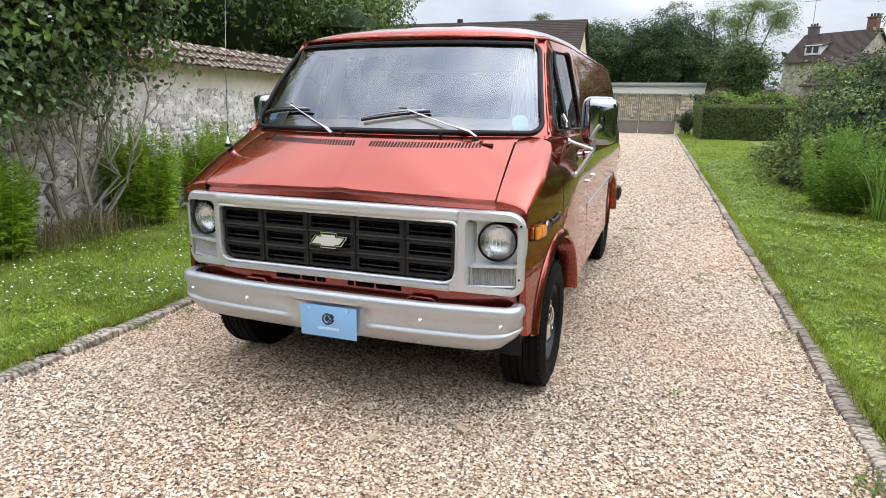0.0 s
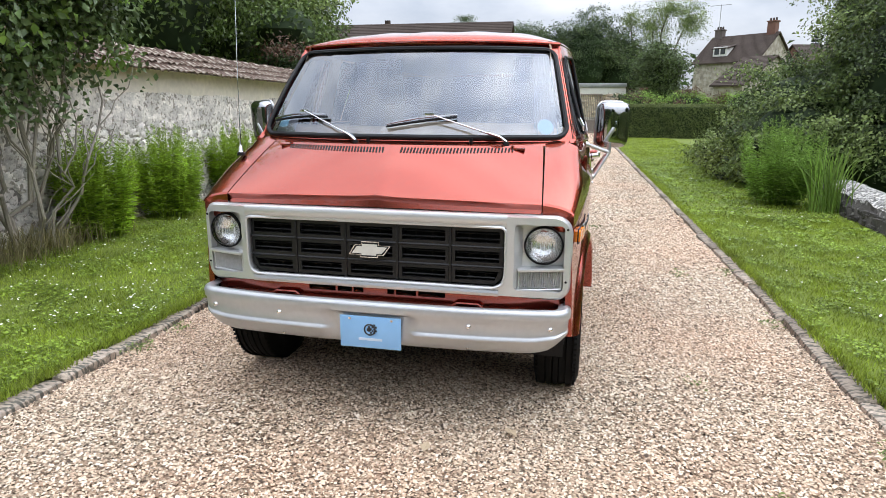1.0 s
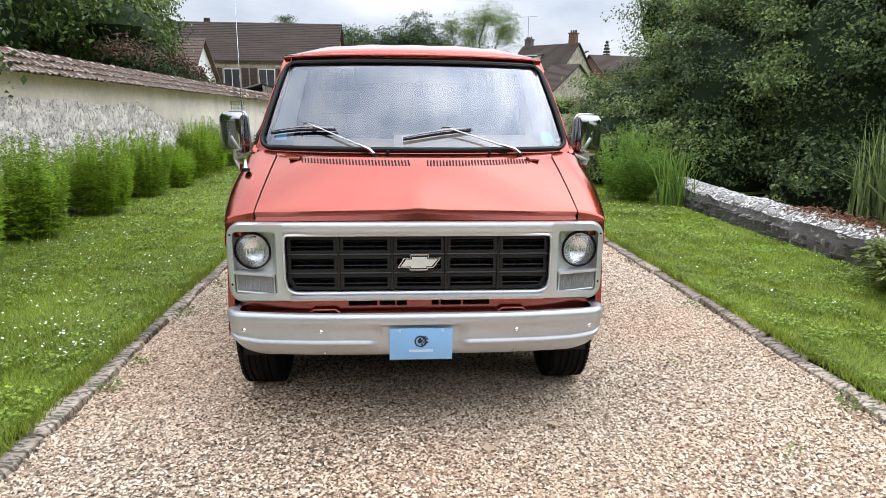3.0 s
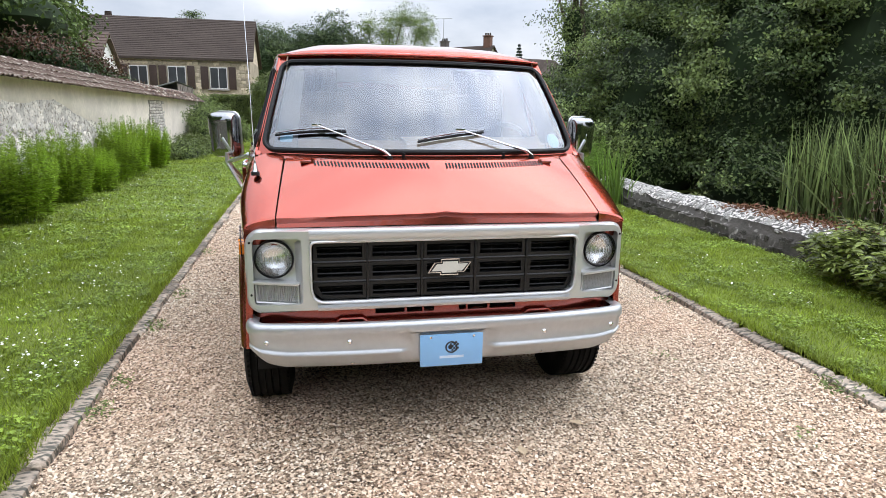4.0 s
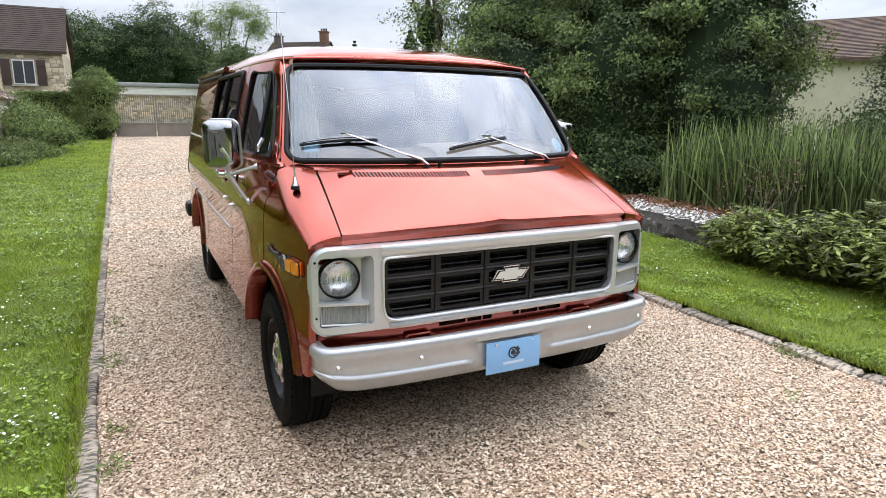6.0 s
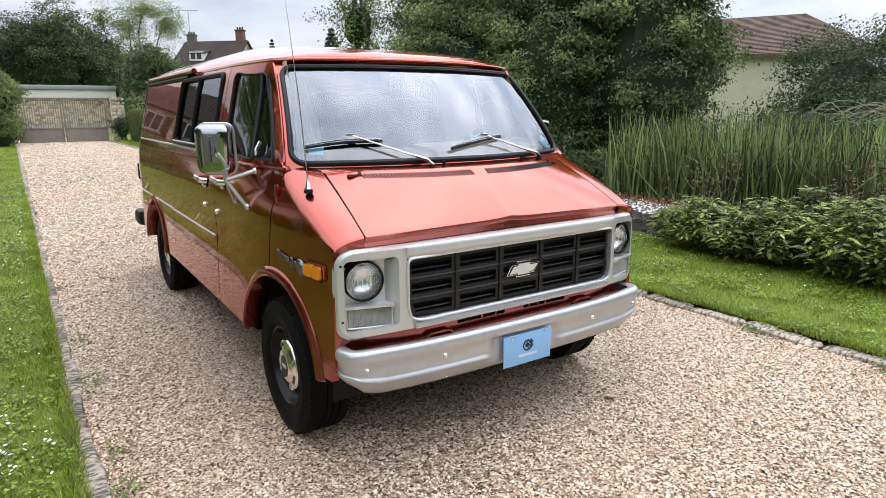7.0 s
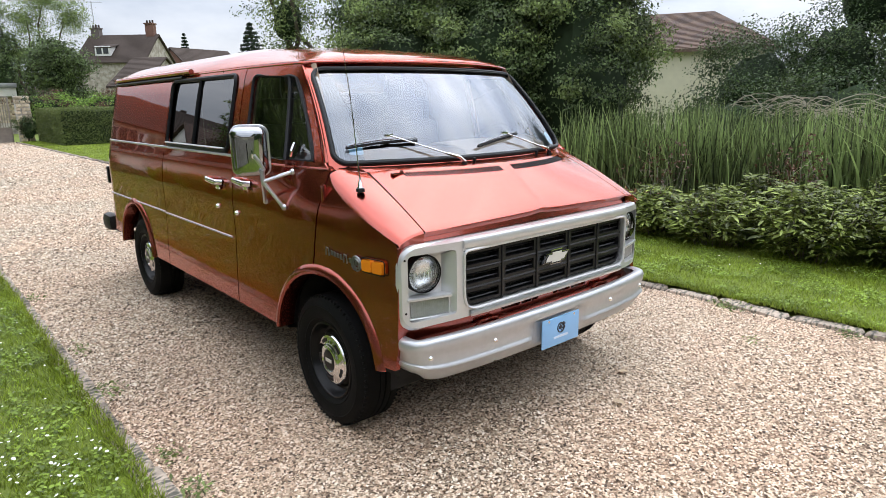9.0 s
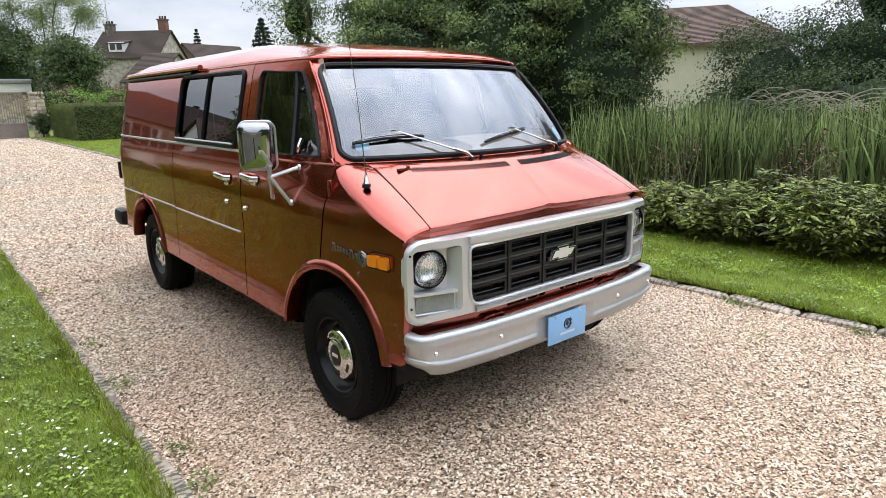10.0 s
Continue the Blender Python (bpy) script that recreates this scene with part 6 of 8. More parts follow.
# clover growing in patches between the blades
def clover(n, x0, x1, y0, y1, seed, size):
    rng = np.random.default_rng(seed)
    p = np.stack([rng.uniform(x0, x1, n), rng.uniform(y0, y1, n), LAWN_Z + rng.uniform(0.012, 0.040, n)], axis=1)
    keep = np.array([noise.noise((a * 2.6, b * 2.6, 4)) + 0.5 * noise.noise((a * 8, b * 8, 9)) > 0.02 for a, b, _ in p])
    p = p[keep]
    return leaves(p, np.tile(np.array([0, 0, 1.6]), (len(p), 1)), size, rng, 0.95, 0.0, 0.1, 0.5)


v, f = merge([clover(60000, -4.7, GX0 - 0.08, -2.4, 5.0, 210, 0.020), clover(30000, -4.7, GX0 - 0.08, 5.0, 16.0, 211, 0.034), clover(50000, GX1 + 0.1, 4.5, -3.0, 5.0, 212, 0.020), clover(24000, GX1 + 0.1, 4.5, 5.0, 16.0, 213, 0.034)])
thing("clover", "patches of small clover leaves in the lawn", "clover", fast_mesh("clover", v, f, MAT["clover"]), kind="stuff")
daisies("daisies", ((-4.2, -2.0, 0.3, 3.6, 190), (-4.2, -1.9, 3.6, 14, 260), (-3.4, -1.95, -1.2, 1.5, 45), (2.7, 4.3, 2, 12, 70), (2.7, 4.0, -1.5, 2, 16)), 205)


# ---- kerbs: single worn stones ----
def stone_mesh(name, sx, sy, sz, seed, mat, rough=0.10, cuts=2):
    bm = bmesh.new()
    bmesh.ops.create_cube(bm, size=1.0)
    bmesh.ops.bevel(bm, geom=bm.edges[:], offset=0.13, segments=1, affect="EDGES")
    if cuts > 2:
        bmesh.ops.subdivide_edges(bm, edges=bm.edges[:], cuts=cuts - 2, use_grid_fill=True)
    for v in bm.verts:
        d = Vector((noise.noise(v.co * 2.1 + Vector((seed, 0, 0))), noise.noise(v.co * 2.1 + Vector((0, seed, 5))), noise.noise(v.co * 2.1 + Vector((3, 0, seed)))))
        d += Vector((noise.noise(v.co * 6 + Vector((seed, 1, 0))), noise.noise(v.co * 6 + Vector((1, seed, 5))), noise.noise(v.co * 6 + Vector((3, 1, seed))))) * (0.35 if cuts > 2 else 0.0)
        v.co = Vector(((v.co.x + d.x * rough) * sx, (v.co.y + d.y * rough) * sy, (v.co.z + d.z * rough) * sz))
    me = bpy.data.meshes.new(name)
    bm.to_mesh(me)
    bm.free()
    me.materials.append(mat)
    me.shade_smooth()
    me.set_sharp_from_angle(angle=radians(40))
    return me


def kerb_mesh(seed):
    """A split block with softened arrises and chipped, pitted faces."""
    bm = bmesh.new()
    bmesh.ops.create_cube(bm, size=1.0)
    bmesh.ops.subdivide_edges(bm, edges=bm.edges[:], cuts=5, use_grid_fill=True)
    off = Vector((seed, seed * 2, 0))
    for v in bm.verts:
        c = v.co * 2
        r = (abs(c.x) ** 6 + abs(c.y) ** 10 + abs(c.z) ** 6) ** (1 / 8)
        c = c / max(r, 0.6) * 0.5
        p = Vector((c.x * 0.125, c.y * 0.45, c.z * 0.14))
        n = Vector((c.x, c.y * 0.3, c.z)).normalized()
        p += n * (0.011 * noise.noise(p * 14 + off) + 0.006 * noise.noise(p * 38 + off))
        v.co = Vector((p.x, p.y / 0.45, p.z))
    me = bpy.data.meshes.new("kerb_stone")
    bm.to_mesh(me)
    bm.free()
    me.materials.append(MAT["kerb"])
    me.shade_smooth()
    me.set_sharp_from_angle(angle=radians(28))
    return me


KERB = [kerb_mesh(3.7 * i) for i in range(8)]
for nm, x, lbl in (("kerb_west", GX0 - 0.055, "row of worn grey kerb stones"), ("kerb_east", GX1 + 0.055, "row of worn dark kerb stones")):
    kb = tagged(part(nm, Kit().box((x, 13.5, -0.05), (0.08, 46, 0.10)), MAT["soil"], None), lbl, "kerb", kind="structure")
    y = -5.0
    while y < 36.2:
        ln = random.uniform(0.30, 0.62)
        part("kerb_stone", random.choice(KERB), None, kb, at=Matrix.Translation((x + random.uniform(-0.012, 0.012), y + ln / 2, -0.036 + random.uniform(-0.012, 0.012))) @ pose(0, 0, 0, random.uniform(-2, 2), random.uniform(-5, 5), random.uniform(-2.5, 2.5)) @ Matrix.Diagonal((random.uniform(0.85, 1.15), ln - 0.012, 1, 1)))
        y += ln

# ---- gravel stones lying loose on the drive ----
def pebbles(n, x0, x1, y0, y1, seed, grow=1.0):
    rng = np.random.default_rng(seed)
    x, y = rng.uniform(x0, x1, n), rng.uniform(y0, y1, n)
    r = rng.uniform(0.0042, 0.0098, n) * grow
    base = np.array([(1, 0, 0), (0, 1, 0), (-1, 0, 0), (0, -1, 0), (0.1, 0.05, 0.62)], dtype=float)
    v = base[None] * (1 + rng.normal(0, 0.22, (n, 5, 1)))
    v[:, :, 0] *= rng.uniform(0.75, 1.45, (n, 1))
    a = rng.uniform(0, 2 * np.pi, n)
    c, s = np.cos(a)[:, None], np.sin(a)[:, None]
    vx, vy = v[:, :, 0] * c - v[:, :, 1] * s, v[:, :, 0] * s + v[:, :, 1] * c
    tx, ty = rng.normal(0, 0.3, (n, 1)), rng.normal(0, 0.3, (n, 1))
    vz = v[:, :, 2] + tx * vx + ty * vy
    gz = 0.012 * np.exp(-((np.abs(x - 0.36) - 0.85) / 0.5) ** 2) - 0.006
    w = np.stack([x[:, None] + vx * r[:, None], y[:, None] + vy * r[:, None], gz[:, None] + vz * r[:, None] + rng.uniform(0, 0.006, (n, 1))], axis=2)
    tri = np.array([(0, 1, 4), (1, 2, 4), (2, 3, 4), (3, 0, 4)])
    f = (np.arange(n)[:, None, None] * 5 + tri[None]).reshape(-1, 3)
    return w.reshape(-1, 3), f


def pebble_material():
    m = material("gravel_stone", (0.60, 0.50, 0.41), rough=0.85, vary=0.12, scale=200, big=0.8)
    n, l = m.node_tree.nodes, m.node_tree.links
    ramp = n.new("ShaderNodeValToRGB")
    cr = ramp.color_ramp
    cr.elements[0].color, cr.elements[1].color = (0.075, 0.055, 0.042, 1), (0.88, 0.81, 0.71, 1)
    for p, c in ((0.18, (0.34, 0.245, 0.172, 1)), (0.45, (0.62, 0.48, 0.362, 1)), (0.75, (0.78, 0.66, 0.525, 1))):
        cr.elements.new(p).color = c
    l.new(n.new("ShaderNodeNewGeometry").outputs["Random Per Island"], ramp.inputs[0])
    for node in n:
        if node.type == "MIX_RGB":
            l.new(ramp.outputs[0], node.inputs[1])
            out = node.outputs[0]
    l.new(gravel_tint(n, l, [k for k in n if k.type == "TEX_COORD"][0], out), n["Principled BSDF"].inputs["Base Color"])
    return m


v, f = merge([pebbles(135000, GX0, GX1, -1.9, 2.4, 300, 0.95), pebbles(60000, GX0, GX1, 2.4, 6.0, 301, 1.3), pebbles(34000, GX0, GX1, 6.0, 13.0, 302, 1.8), pebbles(20000, GX0, GX1, 13.0, 36.0, 303, 2.8)])
thing("gravel", "loose pinkish-beige gravel stones on the drive", "gravel", fast_mesh("gravel", v, f, pebble_material()), kind="stuff")
# fallen leaves and weeds on the gravel
for i, (x, y) in enumerate(((0.315, -0.23), (0.68, -0.02), (-0.95, 0.62))):
    lf = Kit().add([(0, -0.035, 0), (0.025, -0.005, 0.008), (0.012, 0.03, 0.004), (0, 0.04, 0.012), (-0.014, 0.028, 0.006), (-0.026, -0.004, 0.010), (0, 0, 0.0)], [(6, 0, 1), (6, 1, 2), (6, 2, 3), (6, 3, 4), (6, 4, 5), (6, 5, 0)])
    thing("fallen_leaf", "dry tan fallen leaf lying on the gravel", "leaf", lf, material("tan_leaf", (0.52, 0.40, 0.26), rough=0.8), group="fallen leaves", smooth=0, at=pose(x, y, 0.016, 0, 0, 50 * i))


def weed(x, y, n, size, seed):
    rng = np.random.default_rng(seed)
    q = np.array([x, y, 0.02]) + rng.normal(0, 1, (n, 3)) * np.array([size, size * 1.5, size * 0.35])
    q[:, 2] = np.abs(q[:, 2])
    return leaves(q, np.tile(np.array([0, 0, 1.0]), (n, 1)), size * 0.8, rng, 0.4)


tufts = [(2.37, 0.13, 70, 0.045), (2.35, -0.75, 50, 0.04), (2.34, 1.9, 36, 0.035), (2.36, 3.4, 40, 0.04), (-1.72, 0.55, 60, 0.04), (-1.71, 0.95, 40, 0.035), (-1.73, 1.9, 46, 0.04), (-1.72, 2.75, 40, 0.035), (-1.73, 4.4, 40, 0.04), (1.62, 0.75, 20, 0.03), (1.75, -0.35, 22, 0.03), (1.9, 3.2, 26, 0.04), (2.35, -1.6, 60, 0.05), (1.2, 5.3, 26, 0.05)]
v, f = merge([weed(x, y, n, s, 320 + i) for i, (x, y, n, s) in enumerate(tufts)])
thing("weeds", "small green weed tufts along the kerbs", "weeds", fast_mesh("weeds", v, f, MAT["hazel_light"]), kind="stuff")


# ---- the old wall: plaster band, whitewashed rubble, tiled cap ----
WY0, WY1, WX = -6.0, 24.0, -4.78


def ridge_z(y):
    return 2.32 - 0.0090 * max(0.0, y)


wk = Kit().grid([[(WX, y, 0.0), (WX, y, 1.0), (WX, y, ridge_z(y) - 0.30), (WX - 0.44, y, ridge_z(y) - 0.28), (WX - 0.44, y, 0.0)] for y in np.linspace(WY0, WY1, 40)])
wk.f += [(0, 1, 2, 3, 4), tuple(len(wk.v) - 1 - i for i in range(5))]
wall = tagged(part("wall_west", wk, MAT["joint"], None, smooth=0), "old whitewashed rubble garden wall", "wall", kind="structure")
# smooth plaster band under the eave and on the far stretch
rows = []
for y in np.linspace(WY0, WY1, 90):
    low = ridge_z(y) - 0.62 - 0.10 * noise.noise((y * 0.7, 0, 1)) - 0.05 * noise.noise((y * 3.1, 2, 1)) - max(0.0, min(1.1, (y - 9.0) * 0.16))
    rows.append([(WX + 0.004, y, low), (WX + 0.020, y, low + 0.03), (WX + 0.022, y, (low + ridge_z(y) - 0.3) / 2), (WX + 0.024, y, ridge_z(y) - 0.29), (WX + 0.0, y, ridge_z(y) - 0.285)])
part("plaster_band", Kit().grid(rows), MAT["plaster"], wall, "smooth beige plaster band")
# rubble face: uneven stones in irregular cells, drowned in whitewash towards the top
def rubble_face():
    rng = np.random.default_rng(410)
    gy, gz = np.meshgrid(np.arange(0.3, 17.0, 0.135), np.arange(-0.05, 1.85, 0.092), indexing="ij")
    gy = gy + rng.uniform(-0.055, 0.055, gy.shape) + 0.067 * (np.arange(gy.shape[1]) % 2)
    gz = gz + rng.uniform(-0.036, 0.036, gz.shape)
    keep = rng.uniform(0, 1, gy.shape) > 0.16                     # dropped cells let bigger stones grow
    cy, cz = gy[keep], gz[keep]
    proud, lean = rng.uniform(0.0, 1.0, len(cy)), rng.normal(0, 0.08, (len(cy), 2))
    ys, zs = np.arange(0.4, 16.9, 0.024), np.arange(0.0, 1.76, 0.022)
    near = np.zeros((len(ys), len(zs)), dtype=int)
    x = np.zeros((len(ys), len(zs)))
    for i, y in enumerate(ys):
        idx = np.nonzero(np.abs(cy - y) < 0.40)[0]
        dy = (y - cy[idx])[None, :] / 1.35
        dz = (zs[:, None] - cz[idx][None, :])
        wob = 0.02 * math.sin(y * 31)
        d = np.sqrt(dy ** 2 + (dz + wob * dy * 4) ** 2)
        o = np.argsort(d, axis=1)
        r = np.arange(len(zs))
        d1, d2 = d[r, o[:, 0]], d[r, o[:, 1]]
        n = idx[o[:, 0]]
        near[i] = n
        dome = np.clip((d2 - d1) / 0.022, 0, 1) ** 0.7
        cover = np.clip((zs - 1.18 - 0.20 * noise.noise((y * 0.9, 3, 0)) - 0.10 * noise.noise((y * 3.7, 8, 0))) / 0.25, 0, 0.85)
        x[i] = (-0.012 + (0.020 + 0.022 * proud[n]) * dome + lean[n, 0] * (y - cy[n]) + lean[n, 1] * (zs - cz[n])) * (1 - cover) + 0.016 * cover
        x[i] += 0.004 * np.array([noise.noise((y * 14, z * 14, 2)) for z in zs])
    top = [ridge_z(y) - 0.60 - 0.10 * noise.noise((y * 0.7, 0, 1)) - max(0.0, min(1.1, (y - 9.0) * 0.16)) for y in ys]
    cells = {}
    for i in range(len(ys) - 1):
        for j in range(len(zs) - 1):
            if zs[j] < top[i]:
                cells.setdefault(int(near[i, j]), []).append((i, j))
    rest_v, rest_f, shown = [], [], 0
    for n, quads in cells.items():
        ids, v, f = {}, [], []
        for i, j in quads:
            q = []
            for a, b in ((i, j), (i + 1, j), (i + 1, j + 1), (i, j + 1)):
                if (a, b) not in ids:
                    ids[(a, b)] = len(v)
                    v.append((WX + x[a, b], ys[a], zs[b]))
                q.append(ids[(a, b)])
            f.append(tuple(q))
        if 0.72 < cz[n] < 1.40 and 3.2 < cy[n] < 7.6 and shown < 295 and len(f) > 5:
            me = bpy.data.meshes.new("wall_stone")
            me.from_pydata(v, [], f)
            me.materials.append(MAT["wash"])
            me.shade_smooth()
            part("wall_stone", me, None, wall)
            shown += 1
        else:
            k = len(rest_v)
            rest_v += v
            rest_f += [tuple(a + k for a in q) for q in f]
    me = bpy.data.meshes.new("rubble_stone")
    me.from_pydata(rest_v, [], rest_f)
    me.materials.append(material("whitewashed_stone_rest", WASH[0], island=True, **WASH[1]))
    me.shade_smooth()
    tagged(part("rubble_stone", me, None, wall), kind="stuff")


rubble_face()

# cap: three courses of flat clay tiles and a ridge of half rounds
cap = tagged(part("wall_cap", Kit().grid([[(WX + 0.20, y, ridge_z(y) - 0.305), (WX - 0.22, y, ridge_z(y) - 0.045), (WX - 0.60, y, ridge_z(y) - 0.30)] for y in np.linspace(WY0, WY1, 30)]), MAT["bark"], None), "weathered clay tile coping of the wall", "coping", kind="structure")
TILES = []
for i in range(5):
    k = Kit()
    k.grid([[(a + 0.006 * math.sin(b * 9 + i), b, 0.036 * math.sin(math.pi * (b + 0.068) / 0.136) + 0.006 * math.sin(a * 30 + i)) for b in np.linspace(-0.068, 0.068, 5)] for a in (-0.13, 0.0, 0.13)])
    k.grid([[(0.13 + 0.006 * math.sin(b * 9 + i), b, 0.036 * math.sin(math.pi * (b + 0.068) / 0.136) + 0.006 * math.sin(3.9 + i) - t) for b in np.linspace(-0.068, 0.068, 5)] for t in (0, 0.016)])
    TILES.append(k.mesh("roof_tile", MAT["tile"], 40))
slope = math.degrees(math.atan2(0.26, 0.42))
y, n_tiles, rest = 1.0, 0, []


def tile_at(y, c):
    d = 0.40 - 0.155 * c
    return Matrix.Translation((WX - 0.22 + d * 0.95 + random.uniform(-0.012, 0.012), y + random.uniform(-0.012, 0.012), ridge_z(y) - 0.035 - d * 0.60 + 0.022 + 0.010 * c)) @ pose(0, 0, 0, random.uniform(-6, 6), slope - 5 + random.uniform(-4, 4), random.uniform(-8, 8))


for i in range(222):
    y = WY0 + 0.1 + 0.135 * i
    for c in range(3):
        if 2.6 < y < 17.4 and n_tiles < 280:
            part("roof_tile", random.choice(TILES), None, cap, at=tile_at(y, c))
            n_tiles += 1
        elif y < WY1:
            rest.append(tile_at(y, c))
vs, fs, k = [], [], 0
for i, m in enumerate(rest):
    me = TILES[i % 5]
    vs += [m @ p.co for p in me.vertices]
    fs += [tuple(a + k for a in p.vertices) for p in me.polygons]
    k += len(me.vertices)
me = bpy.data.meshes.new("lesser_tile")
me.from_pydata(vs, [], fs)
me.materials.append(MAT["tile"])
tagged(part("lesser_tile", me, None, cap), kind="stuff")
RID = Kit().grid([[(0.075 * math.cos(a), t, 0.06 * math.sin(a) + 0.01 * (t > 0)) for a in [math.pi * j / 8 for j in range(9)]] for t in (-0.19, 0.19)]).mesh("ridge_tile", MAT["tile"], 40)
for i in range(78):
    y = WY0 + 0.2 + 0.37 * i
    if y < WY1:
        part("ridge_tile", RID, None, cap, at=Matrix.Translation((WX - 0.22, y, ridge_z(y) - 0.045)) @ pose(0, 0, 0, random.uniform(-2, 3), random.uniform(-4, 4), random.uniform(-3, 3)))

# ---- the low pond wall ----
def low_wall():
    ys = np.linspace(1.2, 8.5, 130)
    prof = ((4.52, -0.05), (4.55, 0.10), (4.56, 0.20), (4.64, 0.23), (4.66, 0.30), (4.78, 0.375), (4.98, 0.40), (5.10, 0.36), (5.14, 0.2), (5.16, -0.4))
    rows = []
    for y in ys:
        sh = 0.0 if y < 6 else 0.10 * (y - 6)
        rows.append([(x + sh + 0.035 * noise.noise((y * 2.3, z * 6, x)) + 0.012 * noise.noise((y * 9, z * 20, 1)), y, z + (0.035 * noise.noise((y * 1.8, x * 5, 2)) + 0.02 * noise.noise((y * 6, x * 9, 4)) if z > 0.15 else 0)) for x, z in prof])
    ob = tagged(part("low_wall", Kit().grid([r[:5] for r in rows]).grid([r[8:] for r in rows]), MAT["dark_stone"], None, smooth=60), "low rough stone wall with pale lichen", "wall", kind="structure")
    part("coping", Kit().grid([r[4:9] for r in rows]), MAT["lowwall"], ob, "coping crusted with pale lichen", smooth=60)
    rng = np.random.default_rng(400)
    for i in range(150):
        y = rng.uniform(1.3, 8.4)
        sh = 0.0 if y < 6 else 0.10 * (y - 6)
        row = i % 3
        x, z = ((4.545, 0.07), (4.585, 0.18), (4.74, 0.335))[row]
        s = rng.uniform(0.06, 0.19)
        part("coping_stone" if row == 2 else "wall_stone", (LOWS if row == 2 else DARKS)[i % 6], None, ob, at=Matrix.Translation((x + sh + rng.uniform(-0.01, 0.01), y, z + rng.uniform(-0.03, 0.03))) @ pose(0, 0, 0, rng.uniform(-8, 8), (0, 0, -30)[row], rng.uniform(-8, 8)) @ Matrix.Diagonal((0.050 if row < 2 else rng.uniform(0.08, 0.20), s, rng.uniform(0.04, 0.075) if row < 2 else 0.030, 1)))
    q = np.stack([rng.normal(4.98, 0.14, 1400), rng.uniform(1.4, 4.6, 1400), np.abs(rng.normal(0.405, 0.018, 1400))], axis=1)
    v, f = leaves(q, np.tile(np.array([0, 0, 1.0]), (1400, 1)), 0.06, rng, 0.35)
    thing("leaf_litter", "russet dead reed leaves on the low wall", "leaf litter", fast_mesh("leaf_litter", v, f, MAT["dry"]), kind="stuff")


LOWS = [stone_mesh("low_stone", 1.0, 1.0, 1.0, 7.1 * i + 2, MAT["lowwall"], 0.16) for i in range(6)]
DARKS = [stone_mesh("dark_stone", 1.0, 1.0, 1.0, 6.3 * i + 4, MAT["dark_stone"], 0.16) for i in range(6)]
low_wall()


# ---- houses and walls in the distance ----
def roof_kit(L, D, eave, ridge, over=0.25, hip=0.0, thick=0.12):
    """A pitched roof over a plan of L by D, ridge along x; hip draws the ends in."""
    a, b = L / 2 + over, D / 2 + over
    drop = (ridge - eave) * over / (D / 2)
    e = eave - drop
    k = Kit()
    r = L / 2 + over - hip
    top = [(-a, -b, e), (a, -b, e), (a, b, e), (-a, b, e), (-r, 0, ridge), (r, 0, ridge)]
    faces = [(0, 1, 5, 4), (2, 3, 4, 5)] + ([(1, 2, 5), (3, 0, 4)] if hip else [])
    k.add([(x, y, z + thick) for x, y, z in top], faces)
    k.add(top, [f[::-1] for f in faces])
    rim = (0, 1, 2, 3) if hip else (0, 1, 5, 2, 3, 4)
    for i in range(len(rim)):
        p, q = top[rim[i]], top[rim[(i + 1) % len(rim)]]
        k.add([p, q, (q[0], q[1], q[2] + thick), (p[0], p[1], p[2] + thick)], [(0, 1, 2, 3)])
    return k


def course_kit(L, D, eave, ridge, rows, over=0.25, hip=0.0, thick=0.12):
    """Raised tile courses on the roof's front slope."""
    k = Kit()
    for i in range(rows):
        t0, t1 = i / rows, (i + 0.9) / rows
        def at(t, s, up):
            y = -(D / 2 + over) * (1 - t)
            z = eave - (ridge - eave) * over / (D / 2) + (ridge - eave + (ridge - eave) * over / (D / 2)) * t
            return (s * (L / 2 + over - hip * t), y, z + thick + up)
        k.add([at(t0, -1, 0.03), at(t0, 1, 0.03), at(t1, 1, 0.008), at(t1, -1, 0.008), at(t0, -1, 0.0), at(t0, 1, 0.0)], [(0, 1, 2, 3), (4, 5, 1, 0)])
    return k


